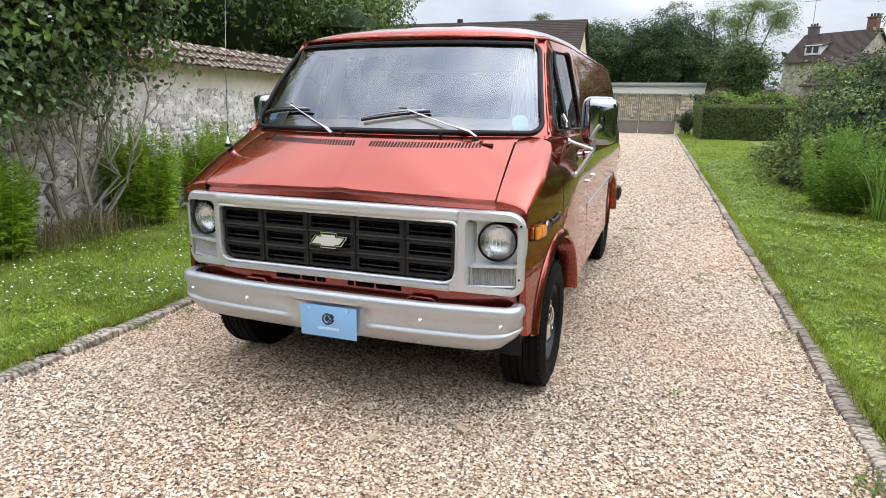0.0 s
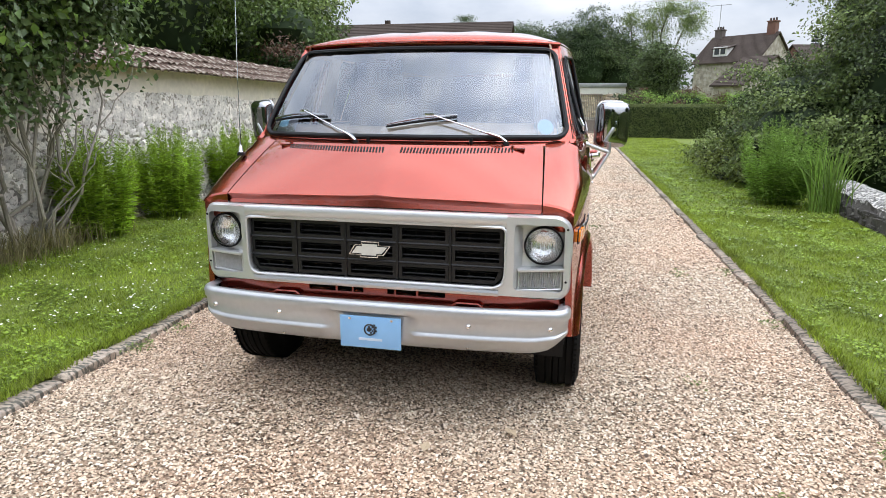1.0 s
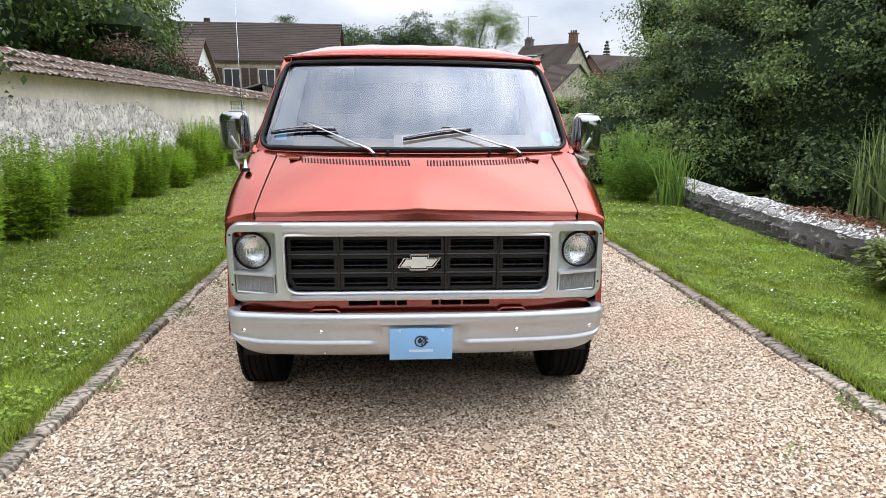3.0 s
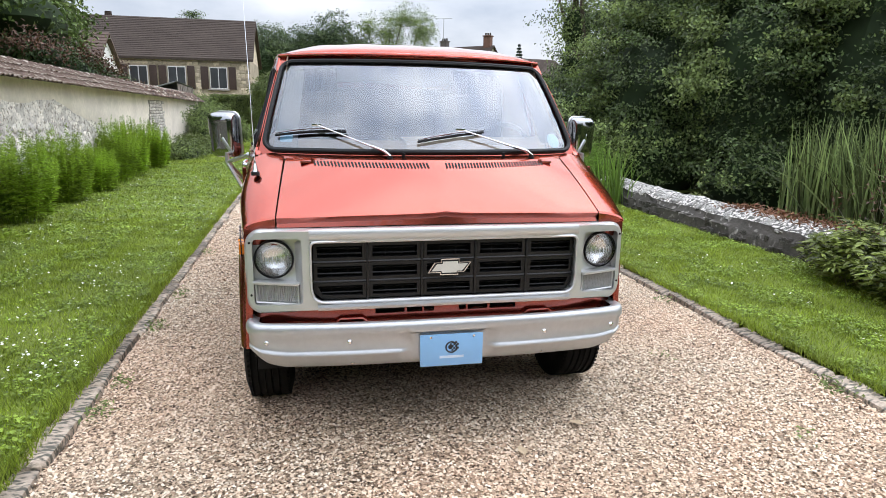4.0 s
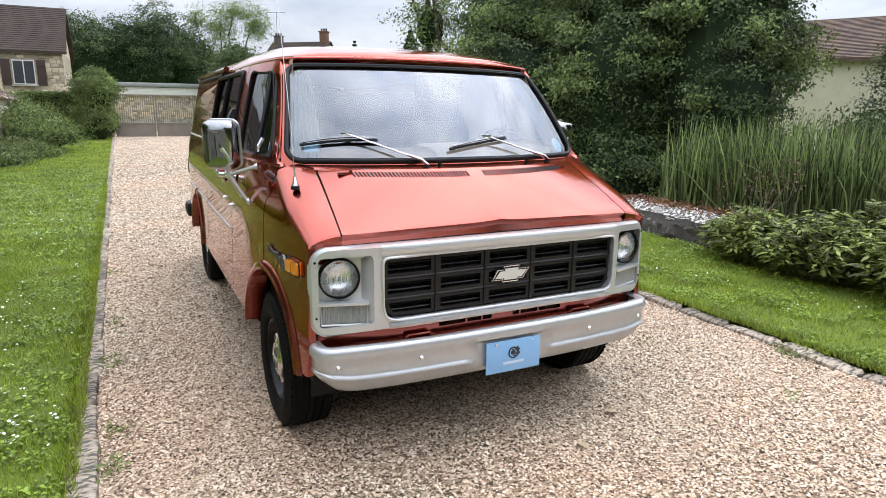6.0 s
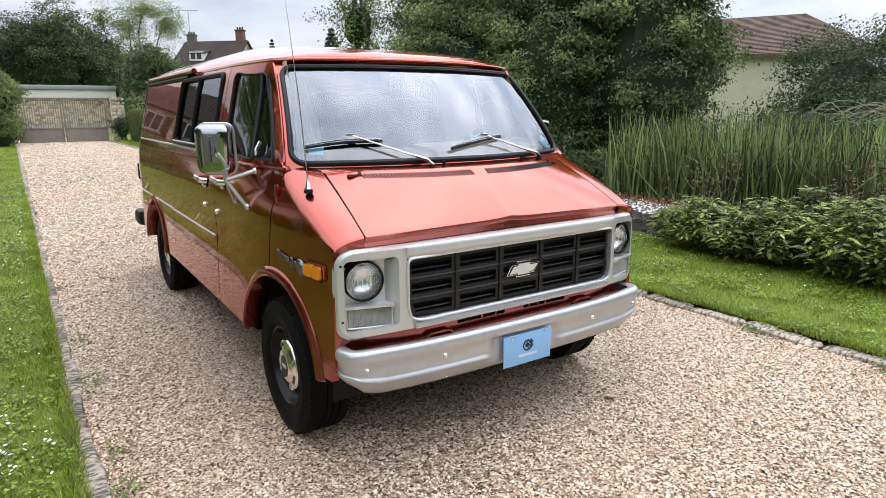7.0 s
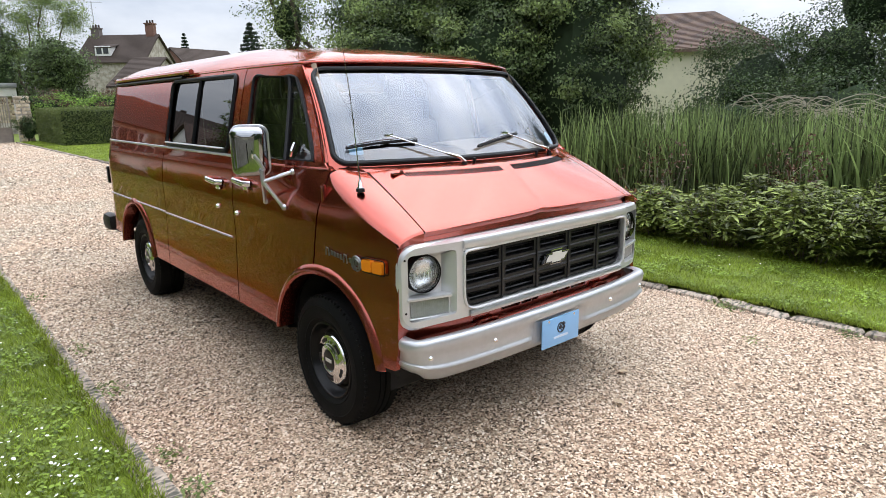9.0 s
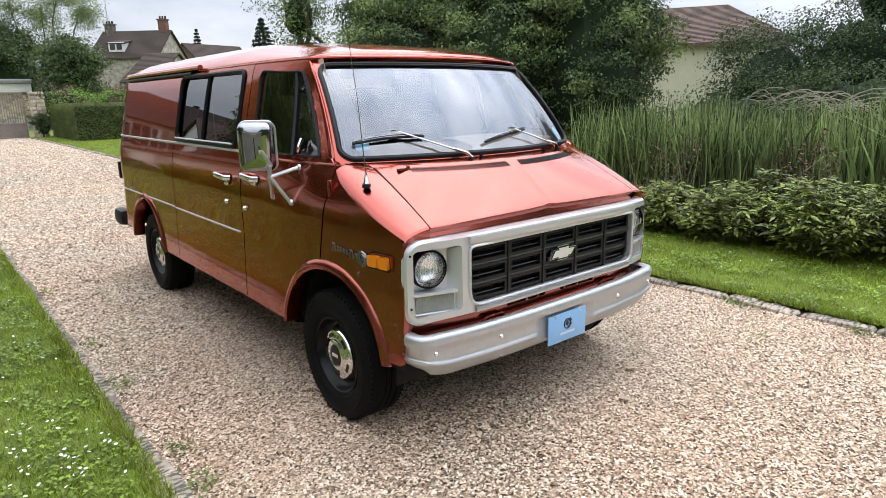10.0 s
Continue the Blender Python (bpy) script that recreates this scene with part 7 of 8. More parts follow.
def house(name, label, at, L, D, eave, ridge, wall, roof, windows=(), chimneys=(), hip=0.0, courses=16, shutters=False, gable=None):
    ob = thing(name, label, "house", at=at)
    k = Kit()
    hx, hy = L / 2, D / 2
    base = [(-hx, -hy, 0), (hx, -hy, 0), (hx, hy, 0), (-hx, hy, 0)]
    k.add(base + [(x, y, eave) for x, y, _ in base], [(0, 1, 5, 4), (1, 2, 6, 5), (2, 3, 7, 6), (3, 0, 4, 7)])
    part("wall", k, MAT[wall], ob, smooth=0)
    if not hip:
        for s in (-1, 1):
            part("gable", Kit().prism([(-hy, eave), (hy, eave), (0, ridge - 0.02)], lambda a, b, d, s=s: (s * (hx - d), a, b), 0.3), MAT[gable or wall], ob, smooth=0)
    rf = part("roof", roof_kit(L, D, eave, ridge, hip=hip), MAT[roof], ob, smooth=0)
    tagged(part("tile_course", course_kit(L, D, eave, ridge, courses, hip=hip), MAT[roof], rf, smooth=0), kind="stuff")
    for x, z0, z1, w in windows:
        win = part("window", Kit().box((x, -hy - 0.01, (z0 + z1) / 2), (w + 0.04, 0.10, z1 - z0 + 0.06), 0.01), MAT["frame"], ob)
        for s in (-1, 1):
            part("pane", Kit().box((x + s * w / 4, -hy - 0.06, (z0 + z1) / 2), (w / 2 - 0.05, 0.012, z1 - z0 - 0.05)), MAT["pane_dark"], win)
            if shutters:
                sk = Kit().box((x + s * (w / 2 + 0.33), -hy - 0.05, (z0 + z1) / 2), (0.44, 0.06, z1 - z0 + 0.12), 0.01)
                for q in range(3):
                    sk.box((x + s * (w / 2 + 0.33), -hy - 0.09, z0 + (z1 - z0) * (0.2 + 0.3 * q)), (0.36, 0.02, 0.05))
                part("shutter", sk, MAT["shutter"], win)
        part("sill", Kit().box((x, -hy - 0.10, z0 - 0.09), (w + 0.25, 0.22, 0.07), 0.01), MAT["concrete"], win)
    for x, y, z0, z1, w, m in chimneys:
        ck = Kit().box((x, y, (z0 + z1) / 2), (w, w * 0.8, z1 - z0), 0.02).box((x, y, z1), (w * 1.2, w, 0.12), 0.02)
        ch = part("chimney", ck, MAT[m], rf)
        for s in (-1, 0, 1):
            part("chimney_pot", Kit().lathe([(0.0, 0.30), (0.09, 0.30), (0.11, 0.0)], Matrix.Translation((x + s * w * 0.34, y, z1 + 0.05)), 10), MAT["roof_dark"], ch)
    return ob


MAT["hedge_leaf"] = leaf_material("yew_leaf", (0.125, 0.160, 0.042), 0.25, 0.2)
MAT["brick_grey"] = material("sooty_brick", (0.12, 0.10, 0.09), rough=0.9, vary=0.25, scale=14, big=2, random_tint=0.2)
MAT["fir"] = leaf_material("fir_needles", (0.028, 0.050, 0.026), 0.4, 0.1)
MAT["roof_brown"] = material("old_brown_roof_tile", (0.088, 0.060, 0.048), rough=0.85, vary=0.45, scale=4, big=0.8, random_tint=0.25, second=(0.13, 0.085, 0.06), second_at=(0.4, 0.6))
MAT["willow"] = material("bare_willow_twig", (0.42, 0.38, 0.28), rough=0.8, vary=0.2, scale=8)
MAT["old_board"] = material("weathered_grey_board", (0.165, 0.140, 0.115), rough=0.95, vary=0.4, scale=14, big=2.5, bump=0.4, bump_scale=40, random_tint=0.35)
MAT["pane_dark"] = material("dark_window_glass", (0.035, 0.038, 0.042), rough=0.35, vary=0.2, scale=2)
stone_house = house("stone_house", "long stone house with a dark tiled roof and brown shutters", pose(-12.5, 44.0, 0), 17.0, 8.0, 4.62, 7.30, "rubble", "roof_dark",
      windows=((1.95, 2.80, 4.05, 1.0), (4.15, 2.80, 4.05, 1.0), (6.60, 2.80, 4.05, 1.0), (-0.3, 2.8, 4.05, 1.0)), chimneys=((-0.6, 0.3, 6.6, 7.35, 0.36, "brick"),), courses=22, shutters=True)
# rubble stones standing proud on its front
BLK = [stone_mesh("facing_stone", 1.0, 0.06, 1.0, 4.4 * i + 9, MAT["rubble"], 0.15) for i in range(6)]
rng = np.random.default_rng(500)
n = 0
z = 2.3
while z < 4.35:
    h = rng.uniform(0.14, 0.26)
    x = 0.9
    while x < 8.3 and n < 300:
        w = rng.uniform(0.18, 0.42)
        if not any(abs(x + w / 2 - wx) < 0.98 + w / 2 and 2.55 < z + h / 2 < 4.25 for wx in (1.95, 4.15, 6.60)):
            part("facing_stone", BLK[n % 6], None, stone_house, at=Matrix.Translation((x + w / 2, -4.0, z + h / 2)) @ Matrix.Diagonal((w * 0.92, 1, h * 0.9, 1)))
            n += 1
        x += w
    z += h

house("gabled_cottage", "low cottage with brown tiles and a white gable", pose(-13.9, 34.5, 0), 6.2, 5.0, 3.2, 5.25, "white_wall", "roof_red", courses=14)
house("lean_to", "small outbuilding roof of brown tiles", pose(-11.6, 30.3, 0), 3.4, 2.6, 2.7, 3.5, "white_wall", "roof_red", courses=8)
VILLAGE = pose(17.95, 71.5, 0, 0, 0, -44)
house("village_house", "old stone village house with a brick chimney and dormer", VILLAGE, 7.0, 6.6, 6.2, 8.95, "village_stone", "roof_dark",
      chimneys=((-2.9, 0.0, 8.3, 9.75, 0.85, "brick_grey"), (2.9, 0.0, 8.3, 10.1, 0.85, "brick")), courses=26, gable="village_stone")
dm = thing("dormer", "white dormer window on the village house roof", "dormer", at=VILLAGE)
part("dormer_wall", Kit().box((-0.9, -2.1, 7.25), (1.6, 1.5, 0.95), 0.02), MAT["white_wall"], dm)
part("dormer_roof", Kit().box((-0.9, -2.0, 7.80), (1.95, 1.9, 0.10), 0.02, pose(0, 0, 0, 14, 0, 0)), MAT["roof_dark"], dm)
for q in (-1.25, -0.55):
    part("dormer_pane", Kit().box((q, -2.87, 7.28), (0.52, 0.03, 0.62)), MAT["pane_dark"], dm)
house("annexe", "lower annexe of the village house with a long dark roof", pose(17.3, 62.0, 0, 0, 0, -44), 2.8, 9.6, 3.5, 6.1, "village_stone", "roof_dark", courses=22)
house("brick_house", "brick house with a dark roof among the trees", pose(28.0, 77.5, 0, 0, 0, 14), 7.6, 6.0, 6.2, 8.35, "brick", "roof_dark", courses=16)
house("barn", "cream rendered barn with a red-brown hipped roof", pose(26.0, 17.4, 0, 0, 0, -62), 14.2, 7.0, 3.78, 5.60, "render_wall", "roof_brown", hip=2.6, courses=30)
shed = thing("shed", "small weathered board shed with an open dark gable", "shed")
SX0, SX1, SXR, SH0, SH1 = -6.70, -5.46, -5.60, 24.3, 28.0
part("wall", Kit().box(((SX0 + SX1) / 2, SH1, 1.10), (SX1 - SX0, 0.05, 2.20)).box((SX0 + 0.04, (SH0 + SH1) / 2, 1.08), (0.05, SH1 - SH0, 2.16)).box(((SX0 + SX1) / 2, SH0, 1.00), (SX1 - SX0, 0.05, 1.96)), MAT["old_board"], shed, smooth=0)
part("roof", Kit().grid([[(SX0 - 0.14, y, 2.26 - 0.12 * u + dz), (SXR - 0.5, y, 2.44 - 0.12 * u + dz), (SXR + 0.04, y, 2.60 - 0.12 * u + dz)] for u, y, dz in ((0, SH0 - 0.15, -0.05), (0, SH0 - 0.15, 0), (1, SH1 + 0.1, 0), (1, SH1 + 0.1, -0.05))]), MAT["zinc"], shed, smooth=0)
BOARD = Kit().box((0, 0, 0), (0.022, 0.17, 1.0), 0.003).mesh("board", MAT["old_board"], 0)
n = 21
for i in range(n):
    u = (i + 0.5) / n
    part("board", BOARD, None, shed, at=Matrix.Translation((SX1 + 0.05 * math.sin(i * 2.7) * 0.2, SH0 + (SH1 - SH0) * u, 1.27 - 0.06 * u)) @ pose(0, 0, 0, 0, -3.5, 0) @ Matrix.Diagonal((1, 1, 2.50 - 0.12 * u + 0.02 * math.sin(i * 5.1), 1)))

# bared courses of thin stone where the plaster has come off near the wall's far end
part("bare_patch", Kit().grid([[(WX + 0.027, y, z) for y in np.linspace(15.75 + 0.1 * math.sin(z * 9), 17.5 + 0.12 * math.sin(z * 7), 8)] for z in np.linspace(0.35, 1.76, 8)]), MAT["joint"], wall)
THIN = [stone_mesh("course_stone", 1.0, 1.0, 1.0, 5.2 * i + 1, MAT["wash"], 0.12) for i in range(5)]
rng = np.random.default_rng(405)
z = 0.36
while z < 1.70:
    h, y = rng.uniform(0.070, 0.105), 15.8 + rng.uniform(-0.12, 0.12)
    while y < 17.4:
        w = rng.uniform(0.14, 0.34)
        part("course_stone", THIN[rng.integers(5)], None, wall, at=Matrix.Translation((WX + 0.030, y + w / 2, z + h / 2)) @ Matrix.Diagonal((0.05, w * 0.92, h * 0.84, 1)))
        y += w
    z += h

# television aerial on the village house
ta = thing("roof_aerial", "thin roof aerial on the village house", "aerial")
part("mast", Kit().tube([(15.7, 73.5, 7.8), (15.7, 73.5, 12.4)], 0.035, 6), MAT["zinc"], ta)
part("boom", Kit().tube([(14.6, 73.5, 12.25), (16.7, 73.5, 12.4)], 0.03, 6), MAT["zinc"], ta)

# ---- gate at the end of the drive ----
GY = 36.5
PIER = [stone_mesh("pier_stone", 1.0, 1.0, 1.0, 2.9 * i + 3, MAT["rubble"], 0.2) for i in range(5)]
GBAR = Kit().box((0, 0, 0), (0.030, 0.03, 1.50), 0.005).mesh("gate_bar", MAT["gate"], 0)
gate = thing("driveway_gate", "closed grey-brown steel gate with upright bars", "gate")
for x0, x1 in ((-1.66, 0.34), (0.39, 2.385)):
    leaf = Kit()
    for z in (0.06, 0.74, 2.26):
        leaf.box(((x0 + x1) / 2, GY, z), (x1 - x0, 0.06, 0.07), 0.01)
    for x in (x0 + 0.03, x1 - 0.03):
        leaf.box((x, GY, 1.16), (0.06, 0.06, 2.28), 0.01)
    lf = part("gate_leaf", leaf, MAT["gate"], gate)
    part("kick_panel", Kit().box(((x0 + x1) / 2, GY + 0.01, 0.40), (x1 - x0 - 0.1, 0.02, 0.62)), MAT["gate"], lf)
    n = 19
    for i in range(n):
        part("gate_bar", GBAR, None, lf, at=Matrix.Translation((x0 + (x1 - x0) * (i + 0.5) / n, GY, 1.50)))
for i, x in enumerate((-2.05, 2.95)):
    pk = Kit().box((x, GY, 1.15), (0.62, 0.5, 2.30), 0.03)
    pier = thing("gate_pier", "crumbling stone gate pier with ivy", "pier", pk, MAT["mortar"], group="gate piers")
    rng = np.random.default_rng(520 + i)
    for r in range(12):
        for c in range(3):
            part("pier_stone", PIER[(r * 3 + c) % 5], None, pier, at=Matrix.Translation((x - 0.21 + 0.21 * c + rng.normal(0, 0.02), GY - 0.25, 0.12 + 0.19 * r + rng.normal(0, 0.015))) @ pose(0, 0, 0, 0, rng.normal(0, 5), 0) @ Matrix.Diagonal((rng.uniform(0.17, 0.24), 0.12, rng.uniform(0.13, 0.19), 1)))
    bush("ivy", "dark ivy grown over the gate pier", "climber", [((x + 0.1, GY - 0.3, 0.6), (0.45, 0.25, 0.7)), ((x + 0.25, GY - 0.1, 2.05), (0.4, 0.35, 0.28))], 90, 18, 0.08, 0.09, ("dark_leaf", "hazel"), 530 + i, group="ivy on the piers", core=0.6)
SY = 50.0                                               # the low building beyond the gate
back = tagged(part("wall_north", Kit().box((-1.2, SY + 0.2, 1.25), (11.6, 0.4, 2.5)), MAT["mortar"], None, smooth=0), "pale rubble wall of the low building beyond the gate", "wall", kind="structure")
BK2 = [stone_mesh("wall_stone", 1.0, 0.07, 1.0, 3.3 * i + 5, MAT["rubble"], 0.15) for i in range(6)]
rng = np.random.default_rng(510)
z, n = 0.75, 0
while z < 2.4:
    h, x = rng.uniform(0.13, 0.21), -2.6
    while x < 4.3 and n < 300:
        w = rng.uniform(0.18, 0.40)
        part("wall_stone", BK2[n % 6], None, back, at=Matrix.Translation((x + w / 2, SY, z + h / 2)) @ Matrix.Diagonal((w * 0.93, 1, h * 0.9, 1)))
        n += 1
        x += w
    z += h
lint = thing("low_building_roof", "long grey metal roof edge over a pale fascia", "roof")
part("fascia", Kit().box((-1.2, SY + 0.1, 2.78), (11.7, 0.7, 0.54), 0.02), MAT["white_wall"], lint)
part("roof_edge", Kit().box((-1.2, SY + 0.9, 3.22), (11.8, 2.6, 0.30), 0.05), MAT["zinc"], lint)

# side walls that close the far end
tagged(part("wall_northwest", Kit().box((-5.4, GY + 0.3, 0.75), (5.8, 0.4, 1.5)), MAT["rubble"], None, smooth=0), "rubble garden wall", "wall", kind="structure")
tagged(part("wall_northeast", Kit().box((14.6, GY + 0.6, 0.7), (22.0, 0.4, 1.4)), MAT["rubble"], None, smooth=0), "rubble garden wall", "wall", kind="structure")


# ---- hedges ----
def box_hedge(name, label, x0, x1, y0, y1, z1, n, mat, seed, size=0.07):
    rng = np.random.default_rng(seed)
    ob = thing(name, label, "hedge")
    k = Kit()
    # solid dark block whose colour stands for shade between the hedge leaves
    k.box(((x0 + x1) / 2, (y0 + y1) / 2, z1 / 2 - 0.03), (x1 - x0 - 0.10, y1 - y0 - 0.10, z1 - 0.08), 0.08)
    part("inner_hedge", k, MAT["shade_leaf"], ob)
    areas = np.array([(x1 - x0) * z1, (y1 - y0) * z1, (y1 - y0) * z1, (x1 - x0) * (y1 - y0)])
    face = rng.choice(4, n, p=areas / areas.sum())
    a, b = rng.uniform(0, 1, n), rng.uniform(0, 1, n)
    q, d = np.zeros((n, 3)), np.zeros((n, 3))
    for i in range(4):
        s = face == i
        if i == 0:
            q[s] = np.stack([x0 + (x1 - x0) * a[s], np.full(s.sum(), y0), z1 * b[s]], axis=1)
            d[s] = (0, -1, 0)
        elif i == 3:
            q[s] = np.stack([x0 + (x1 - x0) * a[s], y0 + (y1 - y0) * b[s], np.full(s.sum(), z1)], axis=1)
            d[s] = (0, 0, 1)
        else:
            q[s] = np.stack([np.full(s.sum(), x0 if i == 1 else x1), y0 + (y1 - y0) * a[s], z1 * b[s]], axis=1)
            d[s] = (-1 if i == 1 else 1, 0, 0)
    q += rng.normal(0, 0.035, (n, 3))
    v, f = leaves(q, d, size, rng)
    part("foliage", fast_mesh("foliage", v, f, MAT[mat]), None, ob)
    return ob


box_hedge("clipped_hedge", "clipped box-shaped green hedge beside the lawn", 3.40, 8.2, 30.0, 36.0, 1.62, 55000, "hedge_leaf", 601, 0.065)
box_hedge("clipped_hedge", "long low clipped hedge near the gate", -5.6, -2.4, 33.6, 34.8, 2.25, 15000, "hedge_leaf", 602, 0.09)
bush("topiary_bush", "round clipped green bush beside the gate", "bush", [((-2.35, 32.6, 2.20), (0.86, 0.9, 1.12)), ((-2.4, 32.6, 0.9), (0.80, 0.85, 1.1))], 620, 26, 0.085, 0.11, ("hazel_light", "hedge_leaf"), 603, core=0.80, shell=(0.84, 1.05))
bush("lavender_bush", "grey-green flowering bush at the end of the wall", "bush", [((-4.2, 23.2, 0.7), (0.9, 1.1, 0.85)), ((-3.6, 24.3, 0.5), (0.8, 0.9, 0.6)), ((-4.8, 24.9, 1.0), (0.9, 0.9, 0.9)), ((-4.35, 21.6, 0.85), (0.5, 1.1, 0.80))], 760, 26, 0.11, 0.15, ("reed", "hazel_light"), 604, shape=0.25, core=0.55, shell=(0.5, 1.08))
bush("ground_cover", "low spreading ground cover at the foot of the wall", "bush", [((-4.35, 18.4, 0.15), (0.5, 1.5, 0.50)), ((-4.2, 20.4, 0.10), (0.7, 1.2, 0.42)), ((-3.8, 21.8, 0.05), (0.6, 0.9, 0.30))], 420, 24, 0.07, 0.12, ("hazel_light", "hedge_leaf"), 608, core=0.7)
bush("low_bush", "low spreading green bush beside the lawn", "bush", [((4.7, 13.6, 0.3), (1.0, 1.3, 0.45)), ((4.3, 11.6, 0.25), (0.7, 0.9, 0.40)), ((4.9, 15.4, 0.3), (0.9, 1.1, 0.5)), ((4.5, 10.2, 0.25), (0.6, 0.8, 0.4))], 420, 24, 0.075, 0.10, ("peony", "hazel_light"), 605)
bush("border_plants", "loose flowering border beyond the hedge", "bush", [((4.6, 37.9, 1.5), (1.5, 0.6, 0.95)), ((7.4, 38.0, 1.5), (1.8, 0.6, 0.95)), ((10.6, 38.0, 1.5), (1.8, 0.6, 1.0))], 420, 22, 0.11, 0.18, ("fresh", "russet"), 606)
bush("rambler", "dark climbing plant over the wall top", "climber", [((-5.75, 13.4, 2.30), (0.62, 1.3, 0.42)), ((-5.6, 15.4, 2.10), (0.5, 1.2, 0.34)), ((-6.0, 12.2, 2.5), (0.7, 0.9, 0.5))], 300, 24, 0.07, 0.13, ("dark_leaf", "russet"), 607, at_base=(-5.9, 13.8, 0.0), core=0.6)

# ---- trees ----
bush("chestnut_tree", "large dark chestnut tree behind the wall", "tree", [((-8.2, 9.0, 4.0), (2.4, 2.6, 2.6)), ((-9.2, 13.0, 4.4), (2.6, 2.8, 2.8)), ((-9.0, 17.0, 4.0), (2.4, 2.6, 2.3)), ((-9.6, 19.6, 3.1), (1.7, 1.7, 1.4)), ((-8.2, 5.0, 4.6), (2.2, 2.4, 2.6)), ((-9.8, 1.0, 4.6), (2.4, 2.6, 2.8)), ((-6.3, 12.6, 3.3), (1.0, 1.3, 0.75))], 2800, 28, 0.135, 0.22, ("chestnut_leaf", "hazel_light"), 701, shape=0.50, trunk=0.22, low=-0.9)
FAR = [
    ("tree", [((-3.6, 57, 5.6), (2.6, 2.6, 3.0)), ((-1.0, 58, 5.2), (2.2, 2.2, 3.6))], "dark_leaf", 711),
    ("tree", [((1.6, 57, 5.8), (2.4, 2.2, 3.9)), ((4.3, 58, 5.0), (2.0, 2.0, 3.5))], "dark_leaf", 712),
    ("tree", [((6.7, 47.2, 4.0), (1.45, 1.5, 1.95)), ((6.9, 47.6, 2.2), (1.5, 1.5, 1.6))], "hazel", 713),
    ("tree", [((-2.0, 61, 3.6), (3.0, 1.6, 2.4)), ((4.4, 61, 3.4), (3.0, 1.6, 2.4))], "hazel", 714),
    ("tree", [((-13.5, 78, 9.0), (2.0, 2.0, 3.2))], "hazel", 715),
    ("tree", [((-6.8, 78, 8.2), (2.0, 2.0, 2.6))], "dark_leaf", 716),
    ("tree", [((-22, 40, 4.5), (3.0, 3.0, 3.4)), ((-26, 38, 4.5), (3.0, 3.0, 3.2))], "dark_leaf", 717),
]
for nm, blobs, m, seed in FAR:
    bush(nm, "leafy green tree beyond the gate", "tree", blobs, 200 * len(blobs), 34, 0.17, 0.30, (m, "hazel"), seed, group="trees beyond the gate", trunk=0.18)
bush("birch_tree", "thin airy birch tree against the sky", "tree", [((7.2, 58, 8.0), (1.5, 1.5, 2.6)), ((8.6, 58, 9.6), (1.2, 1.2, 1.8)), ((6.4, 58, 5.5), (1.3, 1.3, 2.4)), ((10.2, 58, 8.4), (1.5, 1.5, 2.6)), ((5.2, 58, 8.6), (1.0, 1.0, 1.8))], 760, 26, 0.12, 0.24, ("hazel_light",), 720, core=0, trunk=0.14, shell=(0.2, 1.1))
def conifer(x, y, h, r, seed):
    """A fir: a straight stem with drooping tiers of needled branches."""
    rng = np.random.default_rng(seed)
    ob = thing("conifer", "dark pointed fir tree in the distance", "tree", group="fir trees")
    part("trunk", Kit().tube([(x, y, 0), (x, y, h * 0.6), (x, y, h)], 0.14, 7, taper=[1, 0.55, 0.1]), MAT["bark"], ob)
    q = []
    for i in range(22):
        t = 0.20 + 0.79 * i / 21
        reach = r * (1.04 - t) * rng.uniform(0.8, 1.12)
        for j in range(9):
            a = 2 * math.pi * (j + rng.uniform(0, 0.7)) / 9
            ln = reach * rng.uniform(0.7, 1.15)
            u = np.sqrt(rng.uniform(0, 1, 42))
            side = rng.normal(0, 0.10, 42) * (1.1 - u) * max(ln, 0.4)
            q.append(np.stack([x + ln * u * math.cos(a) - side * math.sin(a), y + ln * u * math.sin(a) + side * math.cos(a), h * t - 0.32 * ln * u ** 1.4 + 0.16 * ln * u ** 4 + rng.normal(0, 0.05, 42)], axis=1))
    q = np.concatenate(q)
    v, f = leaves(q, rng.normal(0, 0.3, q.shape) + np.array([0, 0, 0.6]), 0.26, rng, 0.45)
    part("crown", fast_mesh("crown", v, f, MAT["fir"]), None, ob)


conifer(24.2, 55.0, 9.0, 4.0, 731)
conifer(30.1, 88.0, 11.3, 3.4, 732)

# ---- beyond the reeds: brush, the fallen willow and trees ----
bush("brush_mound", "tangled green brush beyond the reeds", "bush", [((12.6, 4.6, 0.8), (1.5, 1.4, 1.3)), ((15.6, 5.6, 1.6), (1.7, 1.5, 1.9)), ((16.6, 4.0, 2.2), (1.6, 1.5, 2.0)), ((14.2, 3.0, 0.9), (1.8, 1.6, 1.7)), ((15.0, 1.0, 0.8), (1.8, 1.8, 1.6)), ((13.4, 0.6, 0.5), (1.6, 1.6, 1.2)), ((13.0, -2.0, 0.6), (1.8, 2.0, 1.4))], 1100, 36, 0.075, 0.18, ("dark_leaf", "hazel"), 740, core=0.6, at_base=(13.6, 2.4, -0.4))
wil = thing("fallen_willow", "fallen willow with arching bare pale branches", "tree")
rng = np.random.default_rng(741)
wk = Kit()
limb(wk, (12.3, 5.0, 1.05), (12.4, 1.6, 0.95), 0.13, 0.06, rng, 6, 0.05)
part("trunk", wk, MAT["bark"], wil)
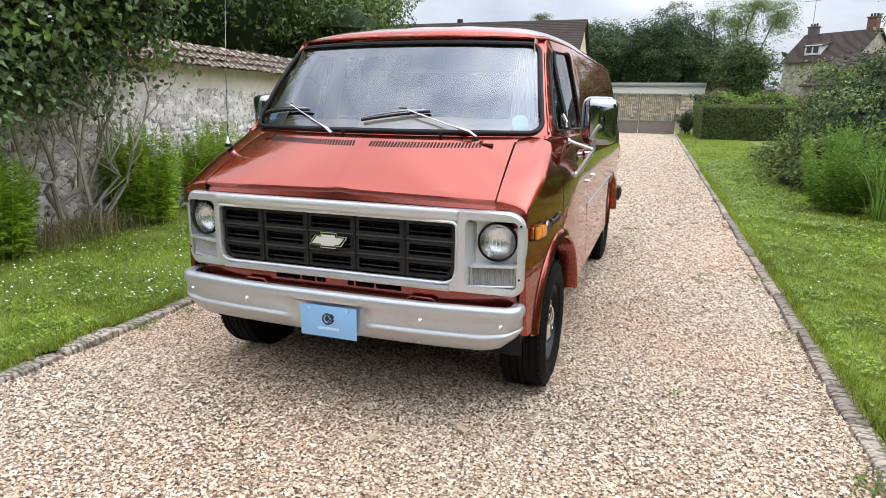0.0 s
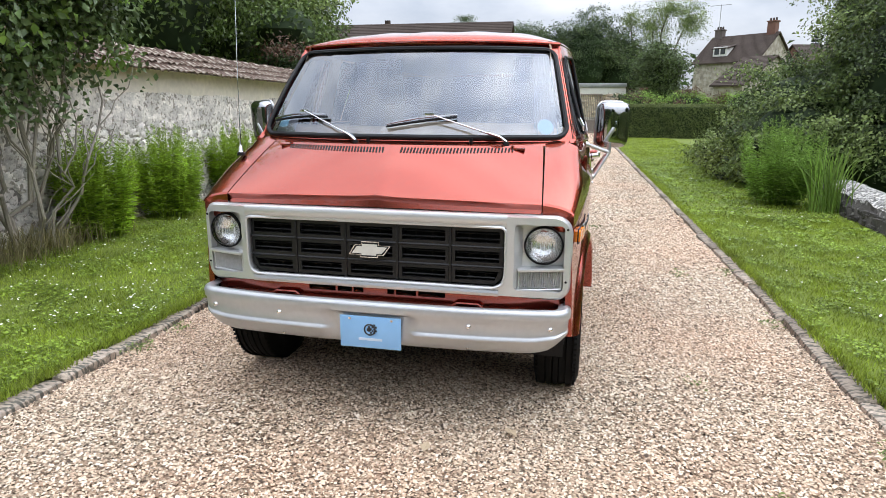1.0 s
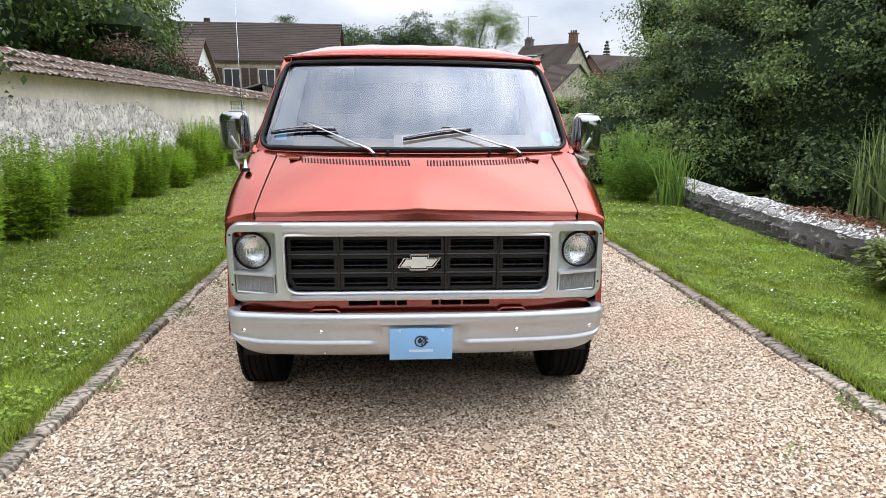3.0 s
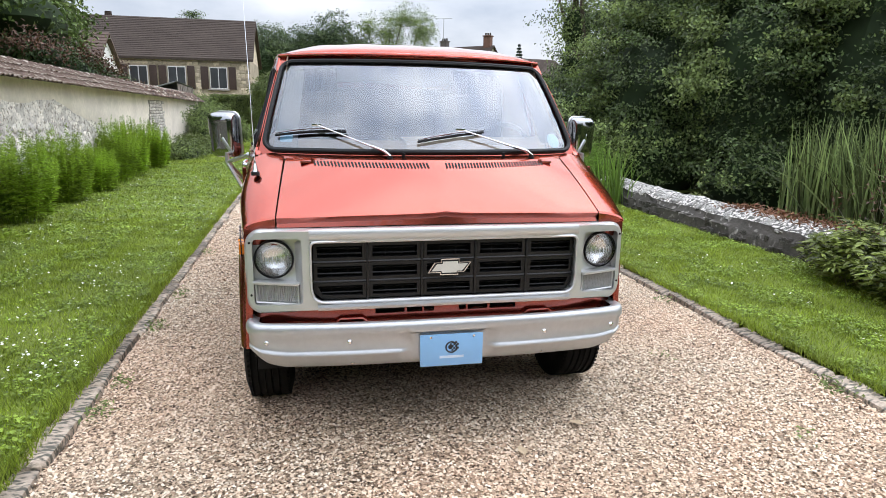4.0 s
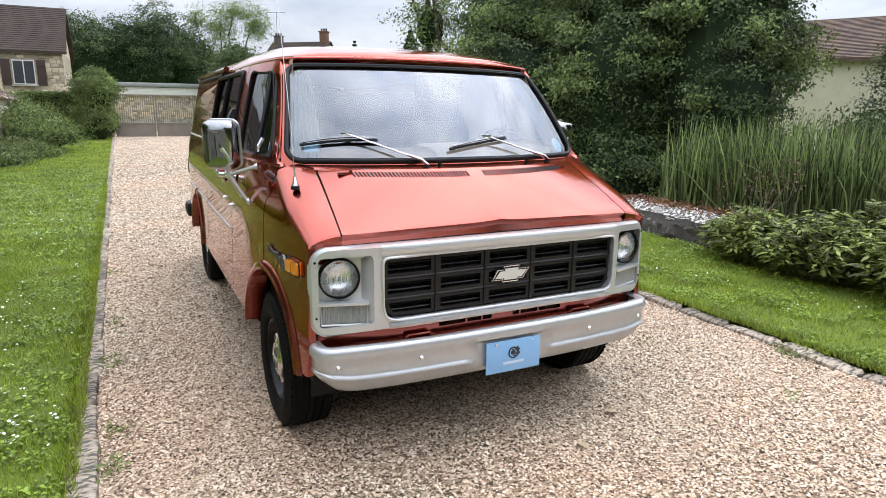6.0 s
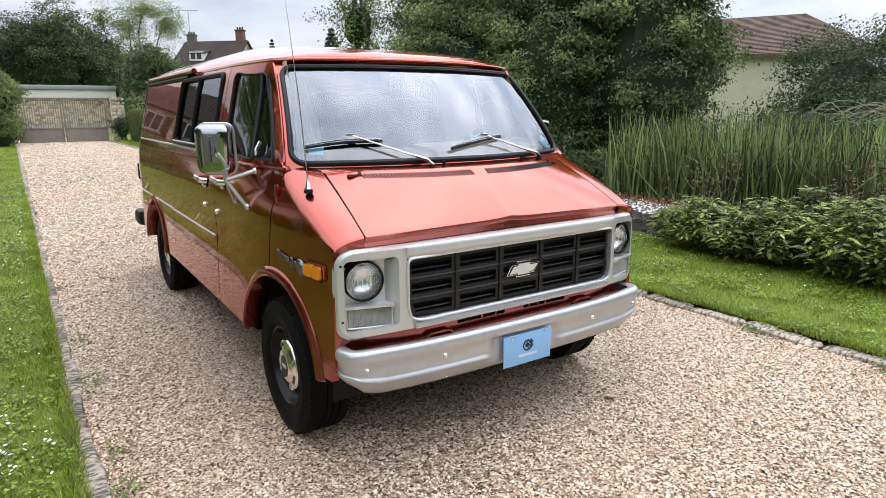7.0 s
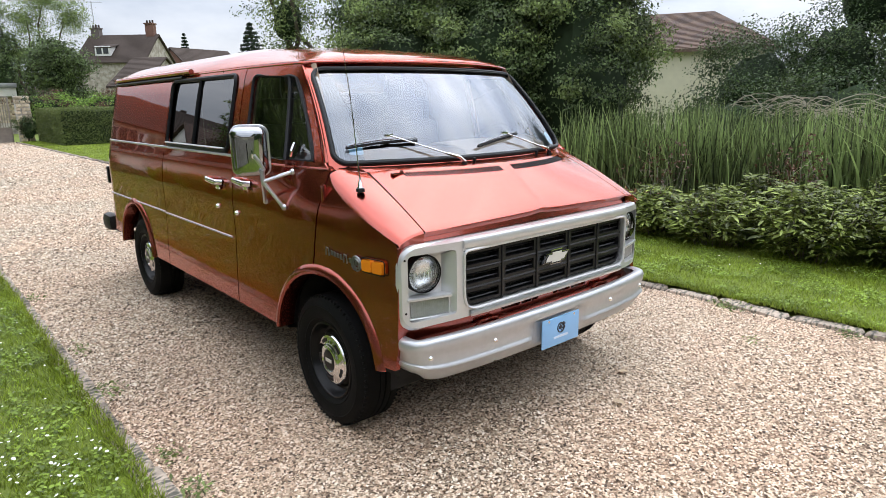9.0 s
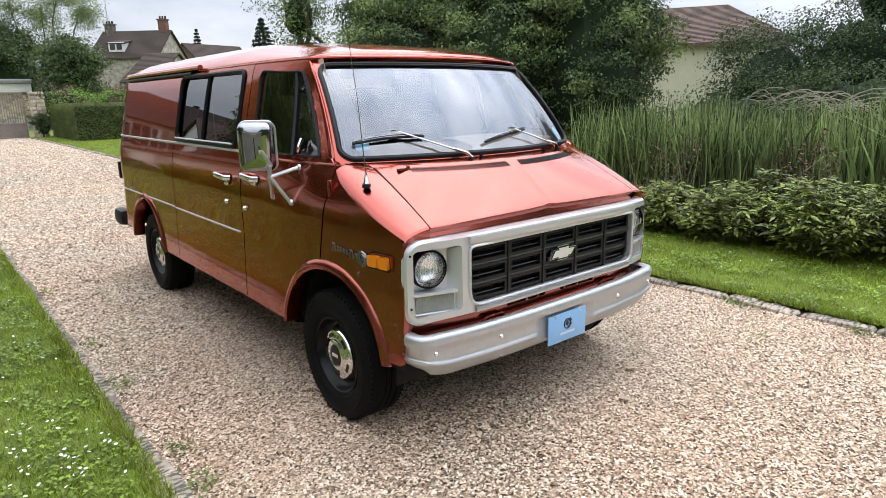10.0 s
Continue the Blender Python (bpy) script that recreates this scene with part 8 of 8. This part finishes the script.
for i in range(38):
    y0 = rng.uniform(2.2, 5.2)
    a = Vector((12.2 + rng.normal(0, 0.2), y0, 1.12 + rng.uniform(0, 0.22)))
    span = rng.uniform(1.0, 2.6)
    hgt = rng.uniform(0.20, 0.60)
    dx = rng.normal(-0.3, 0.4)
    part("branch", Kit().tube([a + Vector((dx * t, -span * t, hgt * math.sin(math.pi * min(1, t * 0.95)) * (1 if t < 0.6 else 1.0) - 0.5 * t * t)) for t in np.linspace(0, 1, 9)], 0.012, 5, taper=[1, 0.95, 0.9, 0.8, 0.7, 0.6, 0.5, 0.4, 0.25]), MAT["willow"], wil)
bush("willow_tree", "tall willow with pale leaning trunks", "tree", [((17.4, 3.6, 5.4), (1.3, 1.3, 3.2)), ((18.6, 1.0, 6.2), (2.2, 2.2, 3.6)), ((17.4, -1.6, 5.0), (2.2, 2.2, 3.4)), ((17.6, 1.0, 2.4), (1.5, 1.8, 1.8))], 900, 22, 0.14, 0.34, ("dark_leaf", "hazel"), 742, core=0.7, trunk=0.16, shape=0.3, shell=(0.4, 1.1), at_base=(16.6, 2.2, -0.2))
bush("tree", "dark leafy tree beside the barn", "tree", [((22.0, 2.6, 4.2), (2.2, 2.2, 3.3)), ((22, -2, 5), (3.4, 3.4, 4.2))], 700, 22, 0.20, 0.34, ("dark_leaf", "hazel"), 743, trunk=0.2)
# trees on the near side of the garden, mirrored in the van's chrome
for i, (x, y) in enumerate(((-11, -15), (-5, -18), (1.5, -17), (8, -19), (14, -14))):
    bush("tree", "dark leafy tree at the foot of the drive", "tree", [((x, y, 4.2), (3.2, 2.6, 3.6)), ((x + 1.5, y - 1, 6.0), (2.4, 2.2, 2.6))], 330, 20, 0.26, 0.34, ("dark_leaf", "hazel"), 760 + i, group="trees at the foot of the drive", trunk=0.2)
box_hedge("tall_hedge", "dark clipped hedge across the near end of the garden", -12.0, 14.0, -9.6, -8.4, 2.5, 26000, "dark_leaf", 606, 0.12)
# far woods all round
rng = np.random.default_rng(750)
ang = np.concatenate([rng.uniform(np.pi * 0.98, np.pi * 2.02, 900), rng.uniform(0, np.pi, 500)])
rad = rng.uniform(85, 120, len(ang))
base = np.stack([rad * np.cos(ang), rad * np.sin(ang) + 10, rng.uniform(0, 7.0, len(ang))], axis=1)
q = np.repeat(base, 16, axis=0) + rng.normal(0, 1.6, (len(ang) * 16, 3))
v, f = leaves(q, np.tile(np.array([0, 0, 1.0]), (len(q), 1)), 1.5, rng)
thing("far_woods", "far dark green tree line round the village", "woods", fast_mesh("far_woods", v, f, MAT["dark_leaf"]), kind="stuff")
